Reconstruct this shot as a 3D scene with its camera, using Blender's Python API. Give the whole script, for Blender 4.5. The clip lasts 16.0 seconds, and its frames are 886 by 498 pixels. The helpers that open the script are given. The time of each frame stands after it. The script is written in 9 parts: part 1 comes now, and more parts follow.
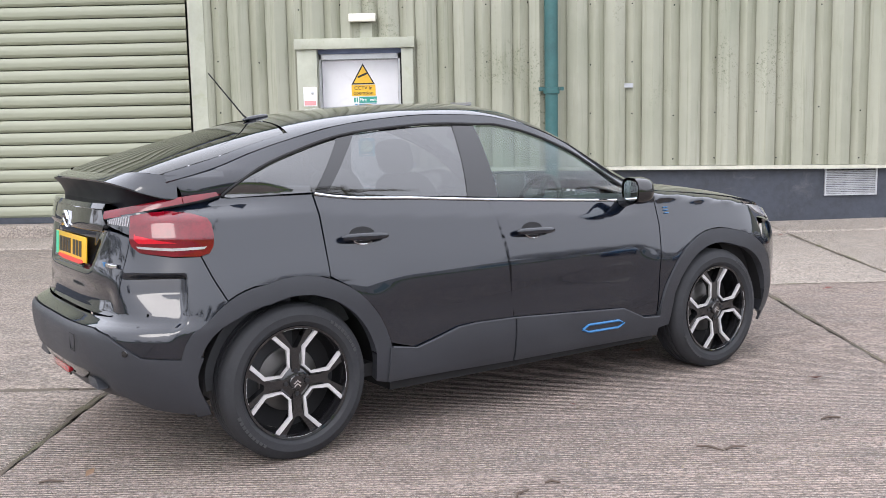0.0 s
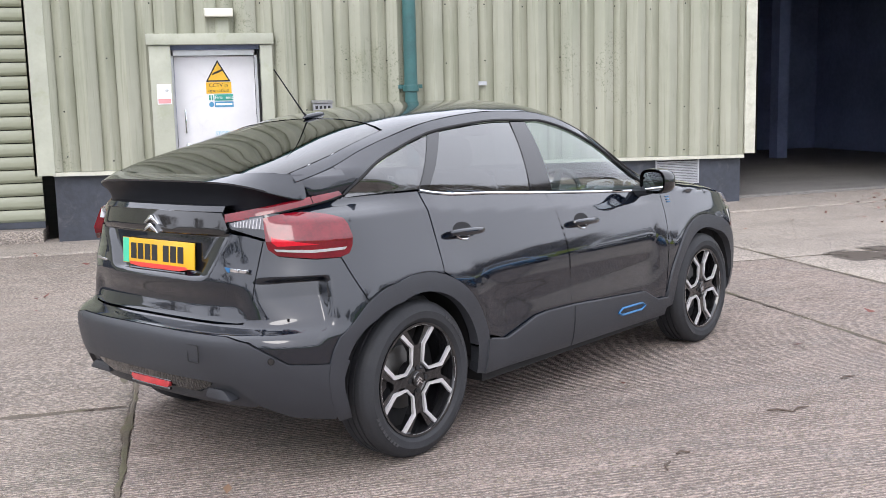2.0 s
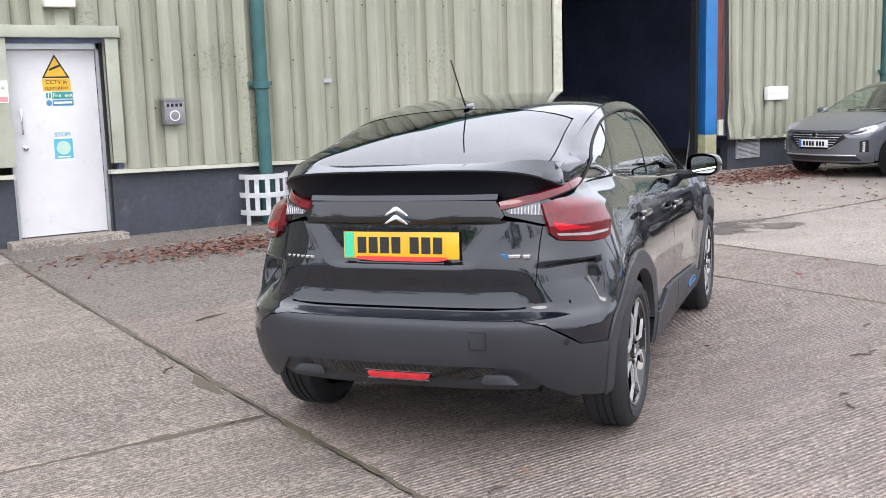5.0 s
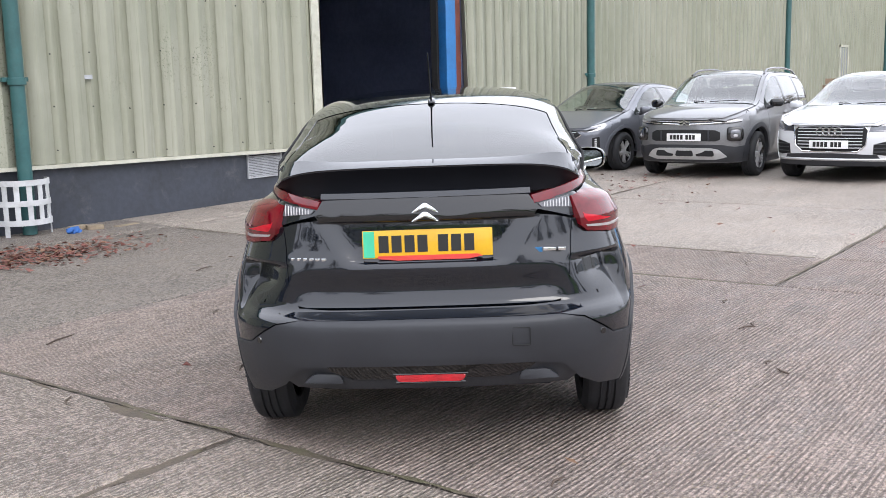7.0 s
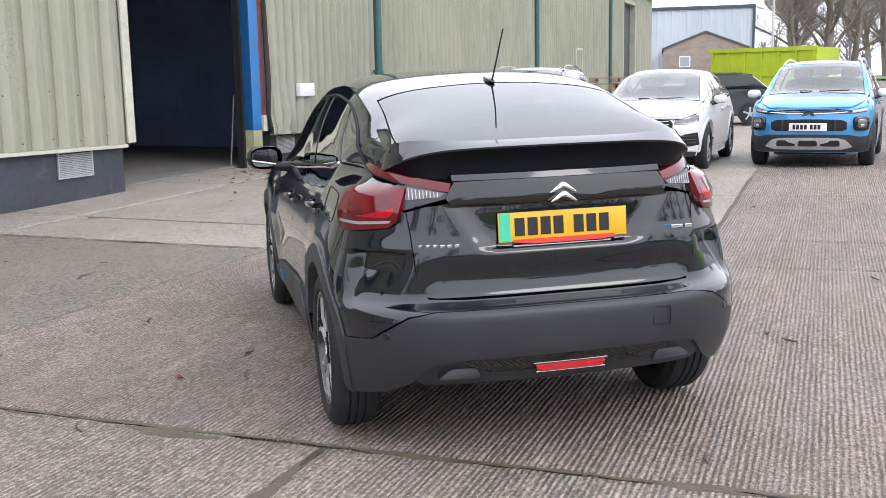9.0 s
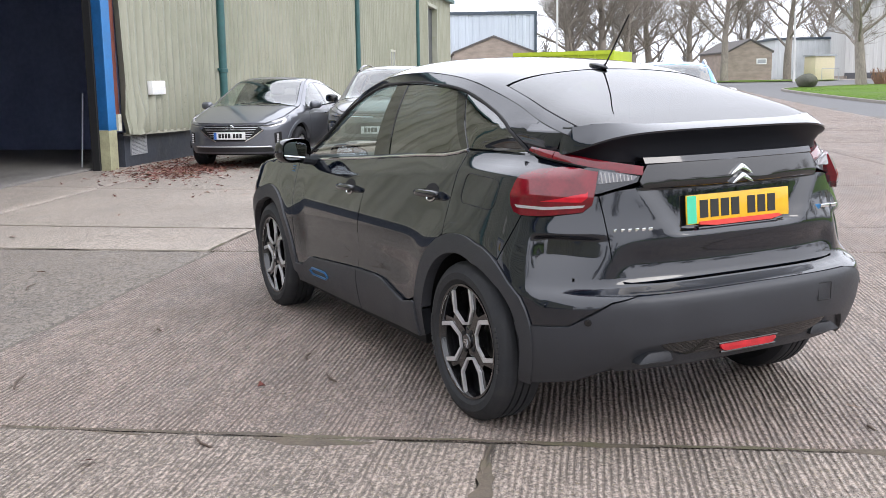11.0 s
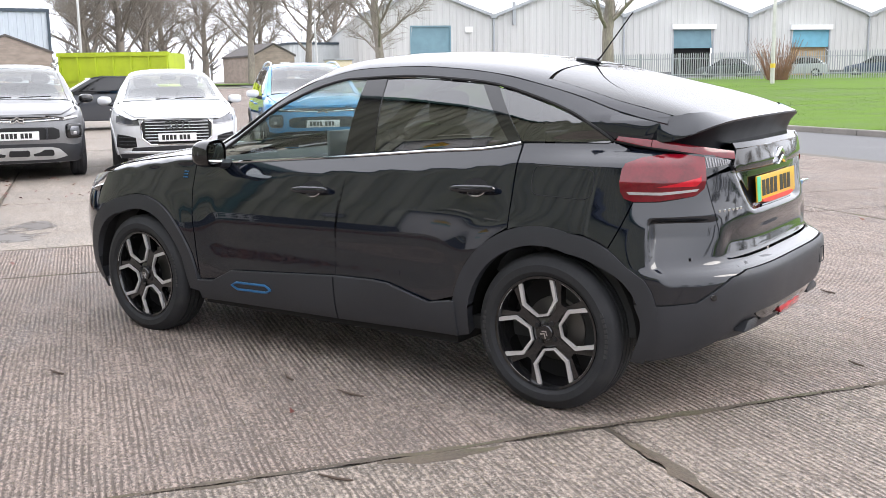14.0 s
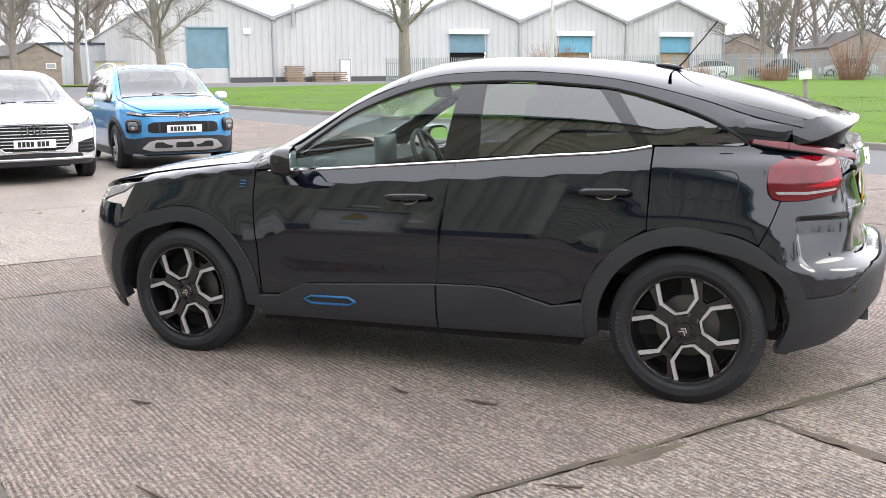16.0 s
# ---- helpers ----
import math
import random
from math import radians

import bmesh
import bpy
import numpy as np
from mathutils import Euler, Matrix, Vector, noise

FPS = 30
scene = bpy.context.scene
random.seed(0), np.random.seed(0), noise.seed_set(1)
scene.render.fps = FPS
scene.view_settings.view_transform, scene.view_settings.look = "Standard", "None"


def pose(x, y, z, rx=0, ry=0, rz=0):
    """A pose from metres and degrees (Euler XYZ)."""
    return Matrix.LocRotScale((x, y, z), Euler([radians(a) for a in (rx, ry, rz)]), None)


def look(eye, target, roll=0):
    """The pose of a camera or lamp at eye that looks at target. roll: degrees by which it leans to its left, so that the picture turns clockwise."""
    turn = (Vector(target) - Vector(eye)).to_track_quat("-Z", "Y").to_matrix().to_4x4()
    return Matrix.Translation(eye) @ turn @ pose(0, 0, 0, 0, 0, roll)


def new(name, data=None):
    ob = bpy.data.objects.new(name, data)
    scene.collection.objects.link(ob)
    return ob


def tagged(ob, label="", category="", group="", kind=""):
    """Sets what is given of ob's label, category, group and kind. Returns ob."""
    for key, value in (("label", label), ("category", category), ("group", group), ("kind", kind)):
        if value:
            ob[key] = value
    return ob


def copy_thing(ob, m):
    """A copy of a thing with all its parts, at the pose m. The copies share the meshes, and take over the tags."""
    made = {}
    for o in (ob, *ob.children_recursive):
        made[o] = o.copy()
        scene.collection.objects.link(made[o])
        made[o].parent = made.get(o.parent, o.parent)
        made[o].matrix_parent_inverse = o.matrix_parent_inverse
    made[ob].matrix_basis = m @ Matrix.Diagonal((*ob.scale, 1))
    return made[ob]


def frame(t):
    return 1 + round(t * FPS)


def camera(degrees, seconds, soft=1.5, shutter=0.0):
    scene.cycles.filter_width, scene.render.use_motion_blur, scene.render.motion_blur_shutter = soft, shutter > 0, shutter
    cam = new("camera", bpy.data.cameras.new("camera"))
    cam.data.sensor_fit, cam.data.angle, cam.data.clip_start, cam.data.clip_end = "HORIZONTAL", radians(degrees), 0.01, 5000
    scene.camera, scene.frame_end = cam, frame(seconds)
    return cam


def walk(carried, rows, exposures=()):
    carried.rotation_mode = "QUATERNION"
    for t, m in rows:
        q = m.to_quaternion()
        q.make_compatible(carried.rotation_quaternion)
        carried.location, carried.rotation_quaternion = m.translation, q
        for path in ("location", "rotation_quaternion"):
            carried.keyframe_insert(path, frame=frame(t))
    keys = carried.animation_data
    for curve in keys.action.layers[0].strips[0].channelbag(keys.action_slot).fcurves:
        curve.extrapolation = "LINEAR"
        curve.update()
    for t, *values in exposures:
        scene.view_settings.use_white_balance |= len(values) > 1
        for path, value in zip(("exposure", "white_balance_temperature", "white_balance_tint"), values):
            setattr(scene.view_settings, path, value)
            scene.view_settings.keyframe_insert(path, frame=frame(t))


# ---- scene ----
cam = camera(47.5, 16.0, soft=0.8)
PATH = [
    (0, (0.085, -5.582, 1.482), (0.05, -3.601, 1.211), -1.2),
    (0.5, (-0.329, -5.616, 1.485), (-0.226, -3.638, 1.21), -1.1),
    (1, (-0.723, -5.616, 1.485), (-0.482, -3.65, 1.207), -1.3),
    (1.5, (-1.123, -5.546, 1.501), (-0.752, -3.601, 1.218), -1.4),
    (2, (-1.542, -5.488, 1.514), (-1.052, -3.571, 1.227), -1.4),
    (2.5, (-1.918, -5.401, 1.503), (-1.314, -3.517, 1.212), -1.5),
    (3, (-2.316, -5.286, 1.52), (-1.601, -3.442, 1.226), -1.6),
    (3.5, (-2.722, -5.203, 1.526), (-1.896, -3.406, 1.229), -1.6),
    (4, (-3.107, -5.059, 1.517), (-2.173, -3.316, 1.215), -1.6),
    (4.2, (-3.258, -4.978, 1.527), (-2.281, -3.26, 1.224), -1.6),
    (6.3, (-4.503, -4.028, 1.532), (-3.131, -2.606, 1.221), -1.6),
    (6.5, (-4.583, -3.913, 1.525), (-3.142, -2.563, 1.211), -1.5),
    (7, (-4.793, -3.564, 1.53), (-3.22, -2.372, 1.213), -1.4),
    (7.5, (-5.008, -3.215, 1.522), (-3.348, -2.147, 1.201), -1.4),
    (8, (-5.214, -2.869, 1.516), (-3.468, -1.948, 1.192), -1.4),
    (8.2, (-5.258, -2.707, 1.506), (-3.5, -1.809, 1.182), -1.4),
    (10.3, (-5.604, -1.041, 1.414), (-3.659, -0.71, 1.088), -0.7),
    (10.5, (-5.64, -0.898, 1.421), (-3.692, -0.582, 1.095), -0.8),
    (11, (-5.676, -0.532, 1.403), (-3.723, -0.251, 1.077), -0.8),
    (11.5, (-5.693, -0.173, 1.396), (-3.734, 0.063, 1.07), -0.8),
    (12, (-5.728, 0.185, 1.402), (-3.759, 0.318, 1.075), -1.0),
    (12.5, (-5.652, 0.59, 1.393), (-3.682, 0.476, 1.064), -0.8),
    (13, (-5.563, 0.991, 1.37), (-3.617, 0.67, 1.039), -0.7),
    (13.5, (-5.498, 1.394, 1.386), (-3.571, 0.973, 1.055), -0.7),
    (14, (-5.345, 1.738, 1.391), (-3.485, 1.083, 1.058), -0.8),
    (14.5, (-5.204, 2.138, 1.378), (-3.375, 1.401, 1.047), -0.6),
    (15, (-5.062, 2.462, 1.407), (-3.262, 1.656, 1.074), -0.9),
    (15.5, (-4.826, 2.77, 1.426), (-3.142, 1.745, 1.091), -0.7),
    (16, (-4.615, 3.15, 1.419), (-2.955, 2.086, 1.086), -0.6),
]
walk(cam, [(t, look(eye, target, roll)) for t, eye, target, roll in PATH],
     exposures=[(0, 0.44, 6600, 13), (3, 0.42, 6600, 13), (6.5, 0.32, 6600, 12), (8, 0.23, 6600, 12), (10.5, 0.31, 6650, 12), (12, 0.37, 6700, 12), (14, 0.45, 6800, 12), (16, 0.50, 6850, 12)])

# ---- light ----
world = bpy.data.worlds.new("overcast_sky")
scene.world = world
world.use_nodes = True
_n, _l = world.node_tree.nodes, world.node_tree.links
_sky = _n.new("ShaderNodeTexSky")
_sky.sky_type, _sky.sun_disc = "NISHITA", False
_sky.sun_elevation, _sky.sun_rotation = radians(38), radians(200)
_sky.dust_density, _sky.air_density, _sky.ozone_density = 6.0, 1.0, 1.0
_hs = _n.new("ShaderNodeHueSaturation")
_hs.inputs["Saturation"].default_value = 0.12
_l.new(_sky.outputs["Color"], _hs.inputs["Color"])
_tc = _n.new("ShaderNodeTexCoord")
_sep = _n.new("ShaderNodeSeparateXYZ")
_l.new(_tc.outputs["Generated"], _sep.inputs["Vector"])
_mr = _n.new("ShaderNodeMapRange")
_mr.inputs["From Min"].default_value, _mr.inputs["From Max"].default_value = 0.0, 1.0
_l.new(_sep.outputs["Z"], _mr.inputs["Value"])
_cloud = _n.new("ShaderNodeMix")
_cloud.data_type = "RGBA"
_cloud.inputs["A"].default_value = (16.4, 17.5, 19.8, 1)
_cloud.inputs["B"].default_value = (22.6, 23.9, 26.7, 1)
_l.new(_mr.outputs["Result"], _cloud.inputs["Factor"])
_mx = _n.new("ShaderNodeMix")
_mx.data_type = "RGBA"
_mx.inputs["Factor"].default_value = 0.85
_l.new(_hs.outputs["Color"], _mx.inputs["A"])
_l.new(_cloud.outputs["Result"], _mx.inputs["B"])
_l.new(_mx.outputs["Result"], _n["Background"].inputs["Color"])
_n["Background"].inputs["Strength"].default_value = 0.10

sun = new("sun", bpy.data.lights.new("sun", "SUN"))
sun.data.energy, sun.data.angle, sun.data.color = 0.7, radians(25), (1.0, 0.97, 0.93)
sun.matrix_world = look((-20, -40, 40), (0, 0, 0))
scene.view_settings.exposure = 0.38


# ---- materials ----
def nodes_of(name):
    m = bpy.data.materials.new(name)
    m.use_nodes = True
    return m, m.node_tree.nodes, m.node_tree.links, m.node_tree.nodes["Principled BSDF"]


def mixed(nodes, links, fac, a, b, blend="MIX"):
    mx = nodes.new("ShaderNodeMix")
    mx.data_type, mx.blend_type = "RGBA", blend
    for key, v in (("Factor", fac), ("A", a), ("B", b)):
        if isinstance(v, bpy.types.NodeSocket):
            links.new(v, mx.inputs[key])
        elif key == "Factor":
            mx.inputs[key].default_value = v
        else:
            mx.inputs[key].default_value = (*v[:3], 1)
    return mx.outputs["Result"]


def noise_out(nodes, links, coord, scale, detail=4.0, rough=0.55, stretch=None, dist=0.0):
    t = nodes.new("ShaderNodeTexNoise")
    t.inputs["Scale"].default_value, t.inputs["Detail"].default_value = scale, detail
    t.inputs["Roughness"].default_value, t.inputs["Distortion"].default_value = rough, dist
    src = coord
    if stretch:
        mp = nodes.new("ShaderNodeMapping")
        mp.inputs["Scale"].default_value = stretch
        links.new(coord, mp.inputs["Vector"])
        src = mp.outputs["Vector"]
    links.new(src, t.inputs["Vector"])
    return t.outputs["Fac"]


def ramp(nodes, links, src, lo, hi, a=0.0, b=1.0):
    r = nodes.new("ShaderNodeMapRange")
    r.interpolation_type = "SMOOTHSTEP"
    for key, v in (("From Min", lo), ("From Max", hi), ("To Min", a), ("To Max", b)):
        r.inputs[key].default_value = v
    links.new(src, r.inputs["Value"])
    return r.outputs["Result"]


def coords(nodes, world_space=False):
    if world_space:
        return nodes.new("ShaderNodeNewGeometry").outputs["Position"]
    return nodes.new("ShaderNodeTexCoord").outputs["Object"]


def surface(name, color, rough=0.5, metal=0.0, vary=0.15, scale=3.0, grain=60.0, bump=0.0, bump_scale=80.0,
            stretch=None, dirt=None, dirt_amount=0.0, dirt_scale=1.2, coat=0.0, world_space=False, spec=0.5, per_object=0.0):
    """A worn surface: base colour varied at two scales, optional dirt and fine relief."""
    m, nodes, links, bsdf = nodes_of(name)
    co = coords(nodes, world_space)
    big = noise_out(nodes, links, co, scale, 5, 0.6, stretch)
    fine = noise_out(nodes, links, co, grain, 3, 0.6, stretch)
    dark = [c * (1 - vary) for c in color]
    lite = [min(1, c * (1 + vary)) for c in color]
    col = mixed(nodes, links, ramp(nodes, links, big, 0.3, 0.7), dark, lite)
    col = mixed(nodes, links, 0.5 * min(1, vary * 2), col, mixed(nodes, links, ramp(nodes, links, fine, 0.35, 0.65), dark, lite))
    if per_object:
        info = nodes.new("ShaderNodeObjectInfo")
        hs = nodes.new("ShaderNodeHueSaturation")
        links.new(ramp(nodes, links, info.outputs["Random"], 0, 1, 1 - per_object, 1 + per_object), hs.inputs["Value"])
        links.new(col, hs.inputs["Color"])
        col = hs.outputs["Color"]
    if dirt is not None:
        d = noise_out(nodes, links, co, dirt_scale, 8, 0.65, stretch, 0.4)
        col = mixed(nodes, links, ramp(nodes, links, d, 0.62 - 0.2 * dirt_amount, 0.78, 0, dirt_amount), col, dirt)
    links.new(col, bsdf.inputs["Base Color"])
    links.new(ramp(nodes, links, big, 0.2, 0.8, max(0.0, rough * (1 - vary)), min(1, rough * (1 + vary))), bsdf.inputs["Roughness"])
    bsdf.inputs["Metallic"].default_value = metal
    bsdf.inputs["Specular IOR Level"].default_value = spec
    bsdf.inputs["Coat Weight"].default_value = coat
    bsdf.inputs["Coat Roughness"].default_value = 0.02
    if bump:
        b = nodes.new("ShaderNodeBump")
        b.inputs["Strength"].default_value, b.inputs["Distance"].default_value = bump, 0.01
        links.new(noise_out(nodes, links, co, bump_scale, 5, 0.6, stretch), b.inputs["Height"])
        links.new(b.outputs["Normal"], bsdf.inputs["Normal"])
    return m


def paint(name, color, flake=0.0, rough=0.12, coat=1.0, metal=0.0):
    """Automotive paint: base coat under clear coat, with faint orange peel and road dust."""
    m, nodes, links, bsdf = nodes_of(name)
    co = coords(nodes)
    dust = noise_out(nodes, links, co, 2.2, 7, 0.65)
    col = mixed(nodes, links, ramp(nodes, links, dust, 0.45, 0.8, 0, 0.004), color, (0.30, 0.29, 0.29))
    if flake:
        v = nodes.new("ShaderNodeTexVoronoi")
        v.inputs["Scale"].default_value = 900
        links.new(co, v.inputs["Vector"])
        col = mixed(nodes, links, ramp(nodes, links, v.outputs["Distance"], 0.0, 0.6, flake, 0), col, [min(1, c * 2.2 + 0.05) for c in color])
    links.new(col, bsdf.inputs["Base Color"])
    bsdf.inputs["Metallic"].default_value = metal
    bsdf.inputs["Roughness"].default_value = rough
    bsdf.inputs["Coat Weight"].default_value = coat
    bsdf.inputs["Coat Roughness"].default_value = 0.015
    bsdf.inputs["Coat IOR"].default_value = 1.60
    bsdf.inputs["Specular IOR Level"].default_value = 0.15
    b = nodes.new("ShaderNodeBump")
    b.inputs["Strength"].default_value, b.inputs["Distance"].default_value = 0.008, 0.002
    links.new(noise_out(nodes, links, co, 260, 2, 0.5), b.inputs["Height"])
    links.new(b.outputs["Normal"], bsdf.inputs["Coat Normal"])
    return m


def glass(name, tint, rough=0.0, dense=1.0, graze=0.90):
    """Thin car or window glass: tinted see-through with a mirror sheen by Fresnel."""
    m, nodes, links, bsdf = nodes_of(name)
    nodes.remove(bsdf)
    tr = nodes.new("ShaderNodeBsdfTransparent")
    tr.inputs["Color"].default_value = (*tint, 1)
    gl = nodes.new("ShaderNodeBsdfGlossy")
    gl.inputs["Roughness"].default_value = rough
    gl.inputs["Color"].default_value = (1, 1, 1, 1)
    lw = nodes.new("ShaderNodeLayerWeight")
    lw.inputs["Blend"].default_value = 0.5
    pw = nodes.new("ShaderNodeMath")
    pw.operation = "POWER"
    pw.inputs[1].default_value = 3.2
    links.new(lw.outputs["Facing"], pw.inputs[0])
    mul = nodes.new("ShaderNodeMath")
    mul.operation, mul.use_clamp = "MULTIPLY_ADD", True
    mul.inputs[1].default_value, mul.inputs[2].default_value = graze, 0.09 * dense
    links.new(pw.outputs["Value"], mul.inputs[0])
    sh = nodes.new("ShaderNodeMixShader")
    links.new(mul.outputs["Value"], sh.inputs["Fac"])
    links.new(tr.outputs["BSDF"], sh.inputs[1])
    links.new(gl.outputs["BSDF"], sh.inputs[2])
    links.new(sh.outputs["Shader"], nodes["Material Output"].inputs["Surface"])
    return m


def flat(name, color, rough=0.6, metal=0.0, coat=0.0):
    """Small plain things: one colour with a trace of wear."""
    return surface(name, color, rough, metal, vary=0.06, scale=9, grain=120, coat=coat)


M_RUBBER = surface("tyre_rubber", (0.017, 0.018, 0.021), 0.75, vary=0.25, scale=6, grain=90, bump=0.15, bump_scale=160, dirt=(0.07, 0.065, 0.06), dirt_amount=0.3, dirt_scale=5)
M_PLASTIC = surface("textured_black_plastic", (0.0255, 0.0275, 0.033), 0.45, vary=0.12, scale=4, grain=200, bump=0.12, bump_scale=700, dirt=(0.06, 0.06, 0.06), dirt_amount=0.15, dirt_scale=3)
M_DARK = flat("dark_void_plastic", (0.008, 0.008, 0.009), 0.8)
M_GLOSSBLACK = paint("gloss_black_trim", (0.006, 0.006, 0.007))
M_CHROME = flat("bright_chrome", (0.82, 0.83, 0.85), 0.08, 1.0)
M_ALLOY = flat("machined_alloy", (0.60, 0.59, 0.60), 0.38, 0.5)
M_SILVER = flat("satin_silver_paint", (0.55, 0.56, 0.57), 0.35, 0.6)
M_WHITEPAINT = flat("white_enamel", (0.80, 0.80, 0.80), 0.45)
M_BLACKINK = flat("black_ink", (0.012, 0.012, 0.012), 0.5)


# ---- building blocks ----
def thing(name, m=None, label="", category="", group="", kind=""):
    ob = new(name)
    ob.empty_display_size = 0.2
    if m is not None:
        ob.matrix_basis = m
    return tagged(ob, label, category, group, kind)


def part(name, bm, material, parent=None, label="", sharp=35.0, m=None):
    """Links a bmesh as one mesh object under a thing or a part."""
    bmesh.ops.recalc_face_normals(bm, faces=bm.faces)
    return loose(name, bm, material, parent, label, sharp, m)


def loose(name, bm, material, parent=None, label="", sharp=35.0, m=None):
    me = bpy.data.meshes.new(name)
    lim = radians(sharp)
    for f in bm.faces:
        f.smooth = sharp > 0
    for e in bm.edges:
        if len(e.link_faces) == 2 and e.calc_face_angle(0) > lim:
            e.smooth = False
    bm.to_mesh(me)
    bm.free()
    for mm in material if isinstance(material, (list, tuple)) else [material]:
        me.materials.append(mm)
    ob = new(name, me)
    if parent is not None:
        ob.parent = parent
    if m is not None:
        ob.matrix_basis = m
    if label:
        ob["label"] = label
    return ob


def box(bm, x0, y0, z0, x1, y1, z1, m=None, bevel=0.0):
    r = bmesh.ops.create_cube(bm, size=1.0)
    vs = r["verts"]
    for v in vs:
        v.co = Vector(((x0 + x1) / 2 + v.co.x * (x1 - x0), (y0 + y1) / 2 + v.co.y * (y1 - y0), (z0 + z1) / 2 + v.co.z * (z1 - z0)))
    if bevel:
        es = list({e for v in vs for e in v.link_edges})
        out = bmesh.ops.bevel(bm, geom=es, offset=bevel, segments=2, affect="EDGES", profile=0.6)
        vs = list({v for f in out["faces"] for v in f.verts} | {v for v in vs if v.is_valid})
    if m is not None:
        bmesh.ops.transform(bm, matrix=m, verts=vs)
    return vs


def prism(bm, poly, y0, y1, m=None, axis="y", bevel=0.0):
    """Extrudes a closed outline. axis y: outline in (x, z); axis x: outline in (y, z); axis z: outline in (x, y)."""
    def put(a, b, c):
        return Vector((a, c, b)) if axis == "y" else Vector((c, a, b)) if axis == "x" else Vector((a, b, c))
    lo = [bm.verts.new(put(a, b, y0)) for a, b in poly]
    hi = [bm.verts.new(put(a, b, y1)) for a, b in poly]
    n = len(poly)
    fs = [bm.faces.new(lo[::-1]), bm.faces.new(hi)]
    for i in range(n):
        fs.append(bm.faces.new((lo[i], lo[(i + 1) % n], hi[(i + 1) % n], hi[i])))
    vs = lo + hi
    if bevel:
        es = list({e for f in fs[:2] for e in f.edges})
        out = bmesh.ops.bevel(bm, geom=es, offset=bevel, segments=2, affect="EDGES", profile=0.6)
        vs = list({v for f in out["faces"] for v in f.verts} | {v for v in vs if v.is_valid})
    if m is not None:
        bmesh.ops.transform(bm, matrix=m, verts=vs)
    return vs


def tube(bm, pts, r, seg=8, caps=True):
    """A round bar along points; r is one radius or one for each point."""
    pts = [Vector(p) for p in pts]
    rs = r if isinstance(r, (list, tuple)) else [r] * len(pts)
    rings, side = [], None
    for i, p in enumerate(pts):
        d = (pts[min(i + 1, len(pts) - 1)] - pts[max(i - 1, 0)]).normalized()
        if side is None:
            side = d.cross(Vector((0, 0, 1)) if abs(d.z) < 0.9 else Vector((1, 0, 0))).normalized()
        side = (side - d * side.dot(d)).normalized()
        up = d.cross(side)
        rings.append([bm.verts.new(p + (side * math.cos(a) + up * math.sin(a)) * rs[i]) for a in (2 * math.pi * k / seg for k in range(seg))])
    for a, b in zip(rings, rings[1:]):
        for k in range(seg):
            bm.faces.new((a[k], a[(k + 1) % seg], b[(k + 1) % seg], b[k]))
    if caps:
        bm.faces.new(rings[0][::-1])
        bm.faces.new(rings[-1])
    return [v for ring in rings for v in ring]


def lathe(bm, profile, seg=48, axis="y", m=None, closed=False):
    """Turns (radius, along) pairs round an axis."""
    rings = []
    for r, h in profile:
        ring = []
        for k in range(seg):
            a = 2 * math.pi * k / seg
            c, s = r * math.cos(a), r * math.sin(a)
            ring.append(bm.verts.new((c, h, s) if axis == "y" else (c, s, h) if axis == "z" else (h, c, s)))
        rings.append(ring)
    pairs = list(zip(rings, rings[1:])) + ([(rings[-1], rings[0])] if closed else [])
    for a, b in pairs:
        for k in range(seg):
            bm.faces.new((a[k], a[(k + 1) % seg], b[(k + 1) % seg], b[k]))
    vs = [v for ring in rings for v in ring]
    if m is not None:
        bmesh.ops.transform(bm, matrix=m, verts=vs)
    return vs


def smooth01(a, b, x):
    t = max(0.0, min(1.0, (x - a) / (b - a)))
    return t * t * (3 - 2 * t)


def lerp_table(table, x):
    """Smooth interpolation through (x, value) rows (monotone cubic)."""
    n = len(table)
    if x <= table[0][0]:
        return table[0][1]
    if x >= table[-1][0]:
        return table[-1][1]
    i = 0
    while x > table[i + 1][0]:
        i += 1
    def slope(k):
        if k <= 0 or k >= n - 1:
            k0, k1 = (0, 1) if k <= 0 else (n - 2, n - 1)
            return (table[k1][1] - table[k0][1]) / (table[k1][0] - table[k0][0])
        d0 = (table[k][1] - table[k - 1][1]) / (table[k][0] - table[k - 1][0])
        d1 = (table[k + 1][1] - table[k][1]) / (table[k + 1][0] - table[k][0])
        return 0.0 if d0 * d1 <= 0 else 2 * d0 * d1 / (d0 + d1)
    h = table[i + 1][0] - table[i][0]
    t = (x - table[i][0]) / h
    a, b = table[i][1], table[i + 1][1]
    return (a * (1 + 2 * t) * (1 - t) ** 2 + h * slope(i) * t * (1 - t) ** 2 + b * t * t * (3 - 2 * t) - h * slope(i + 1) * t * t * (1 - t))


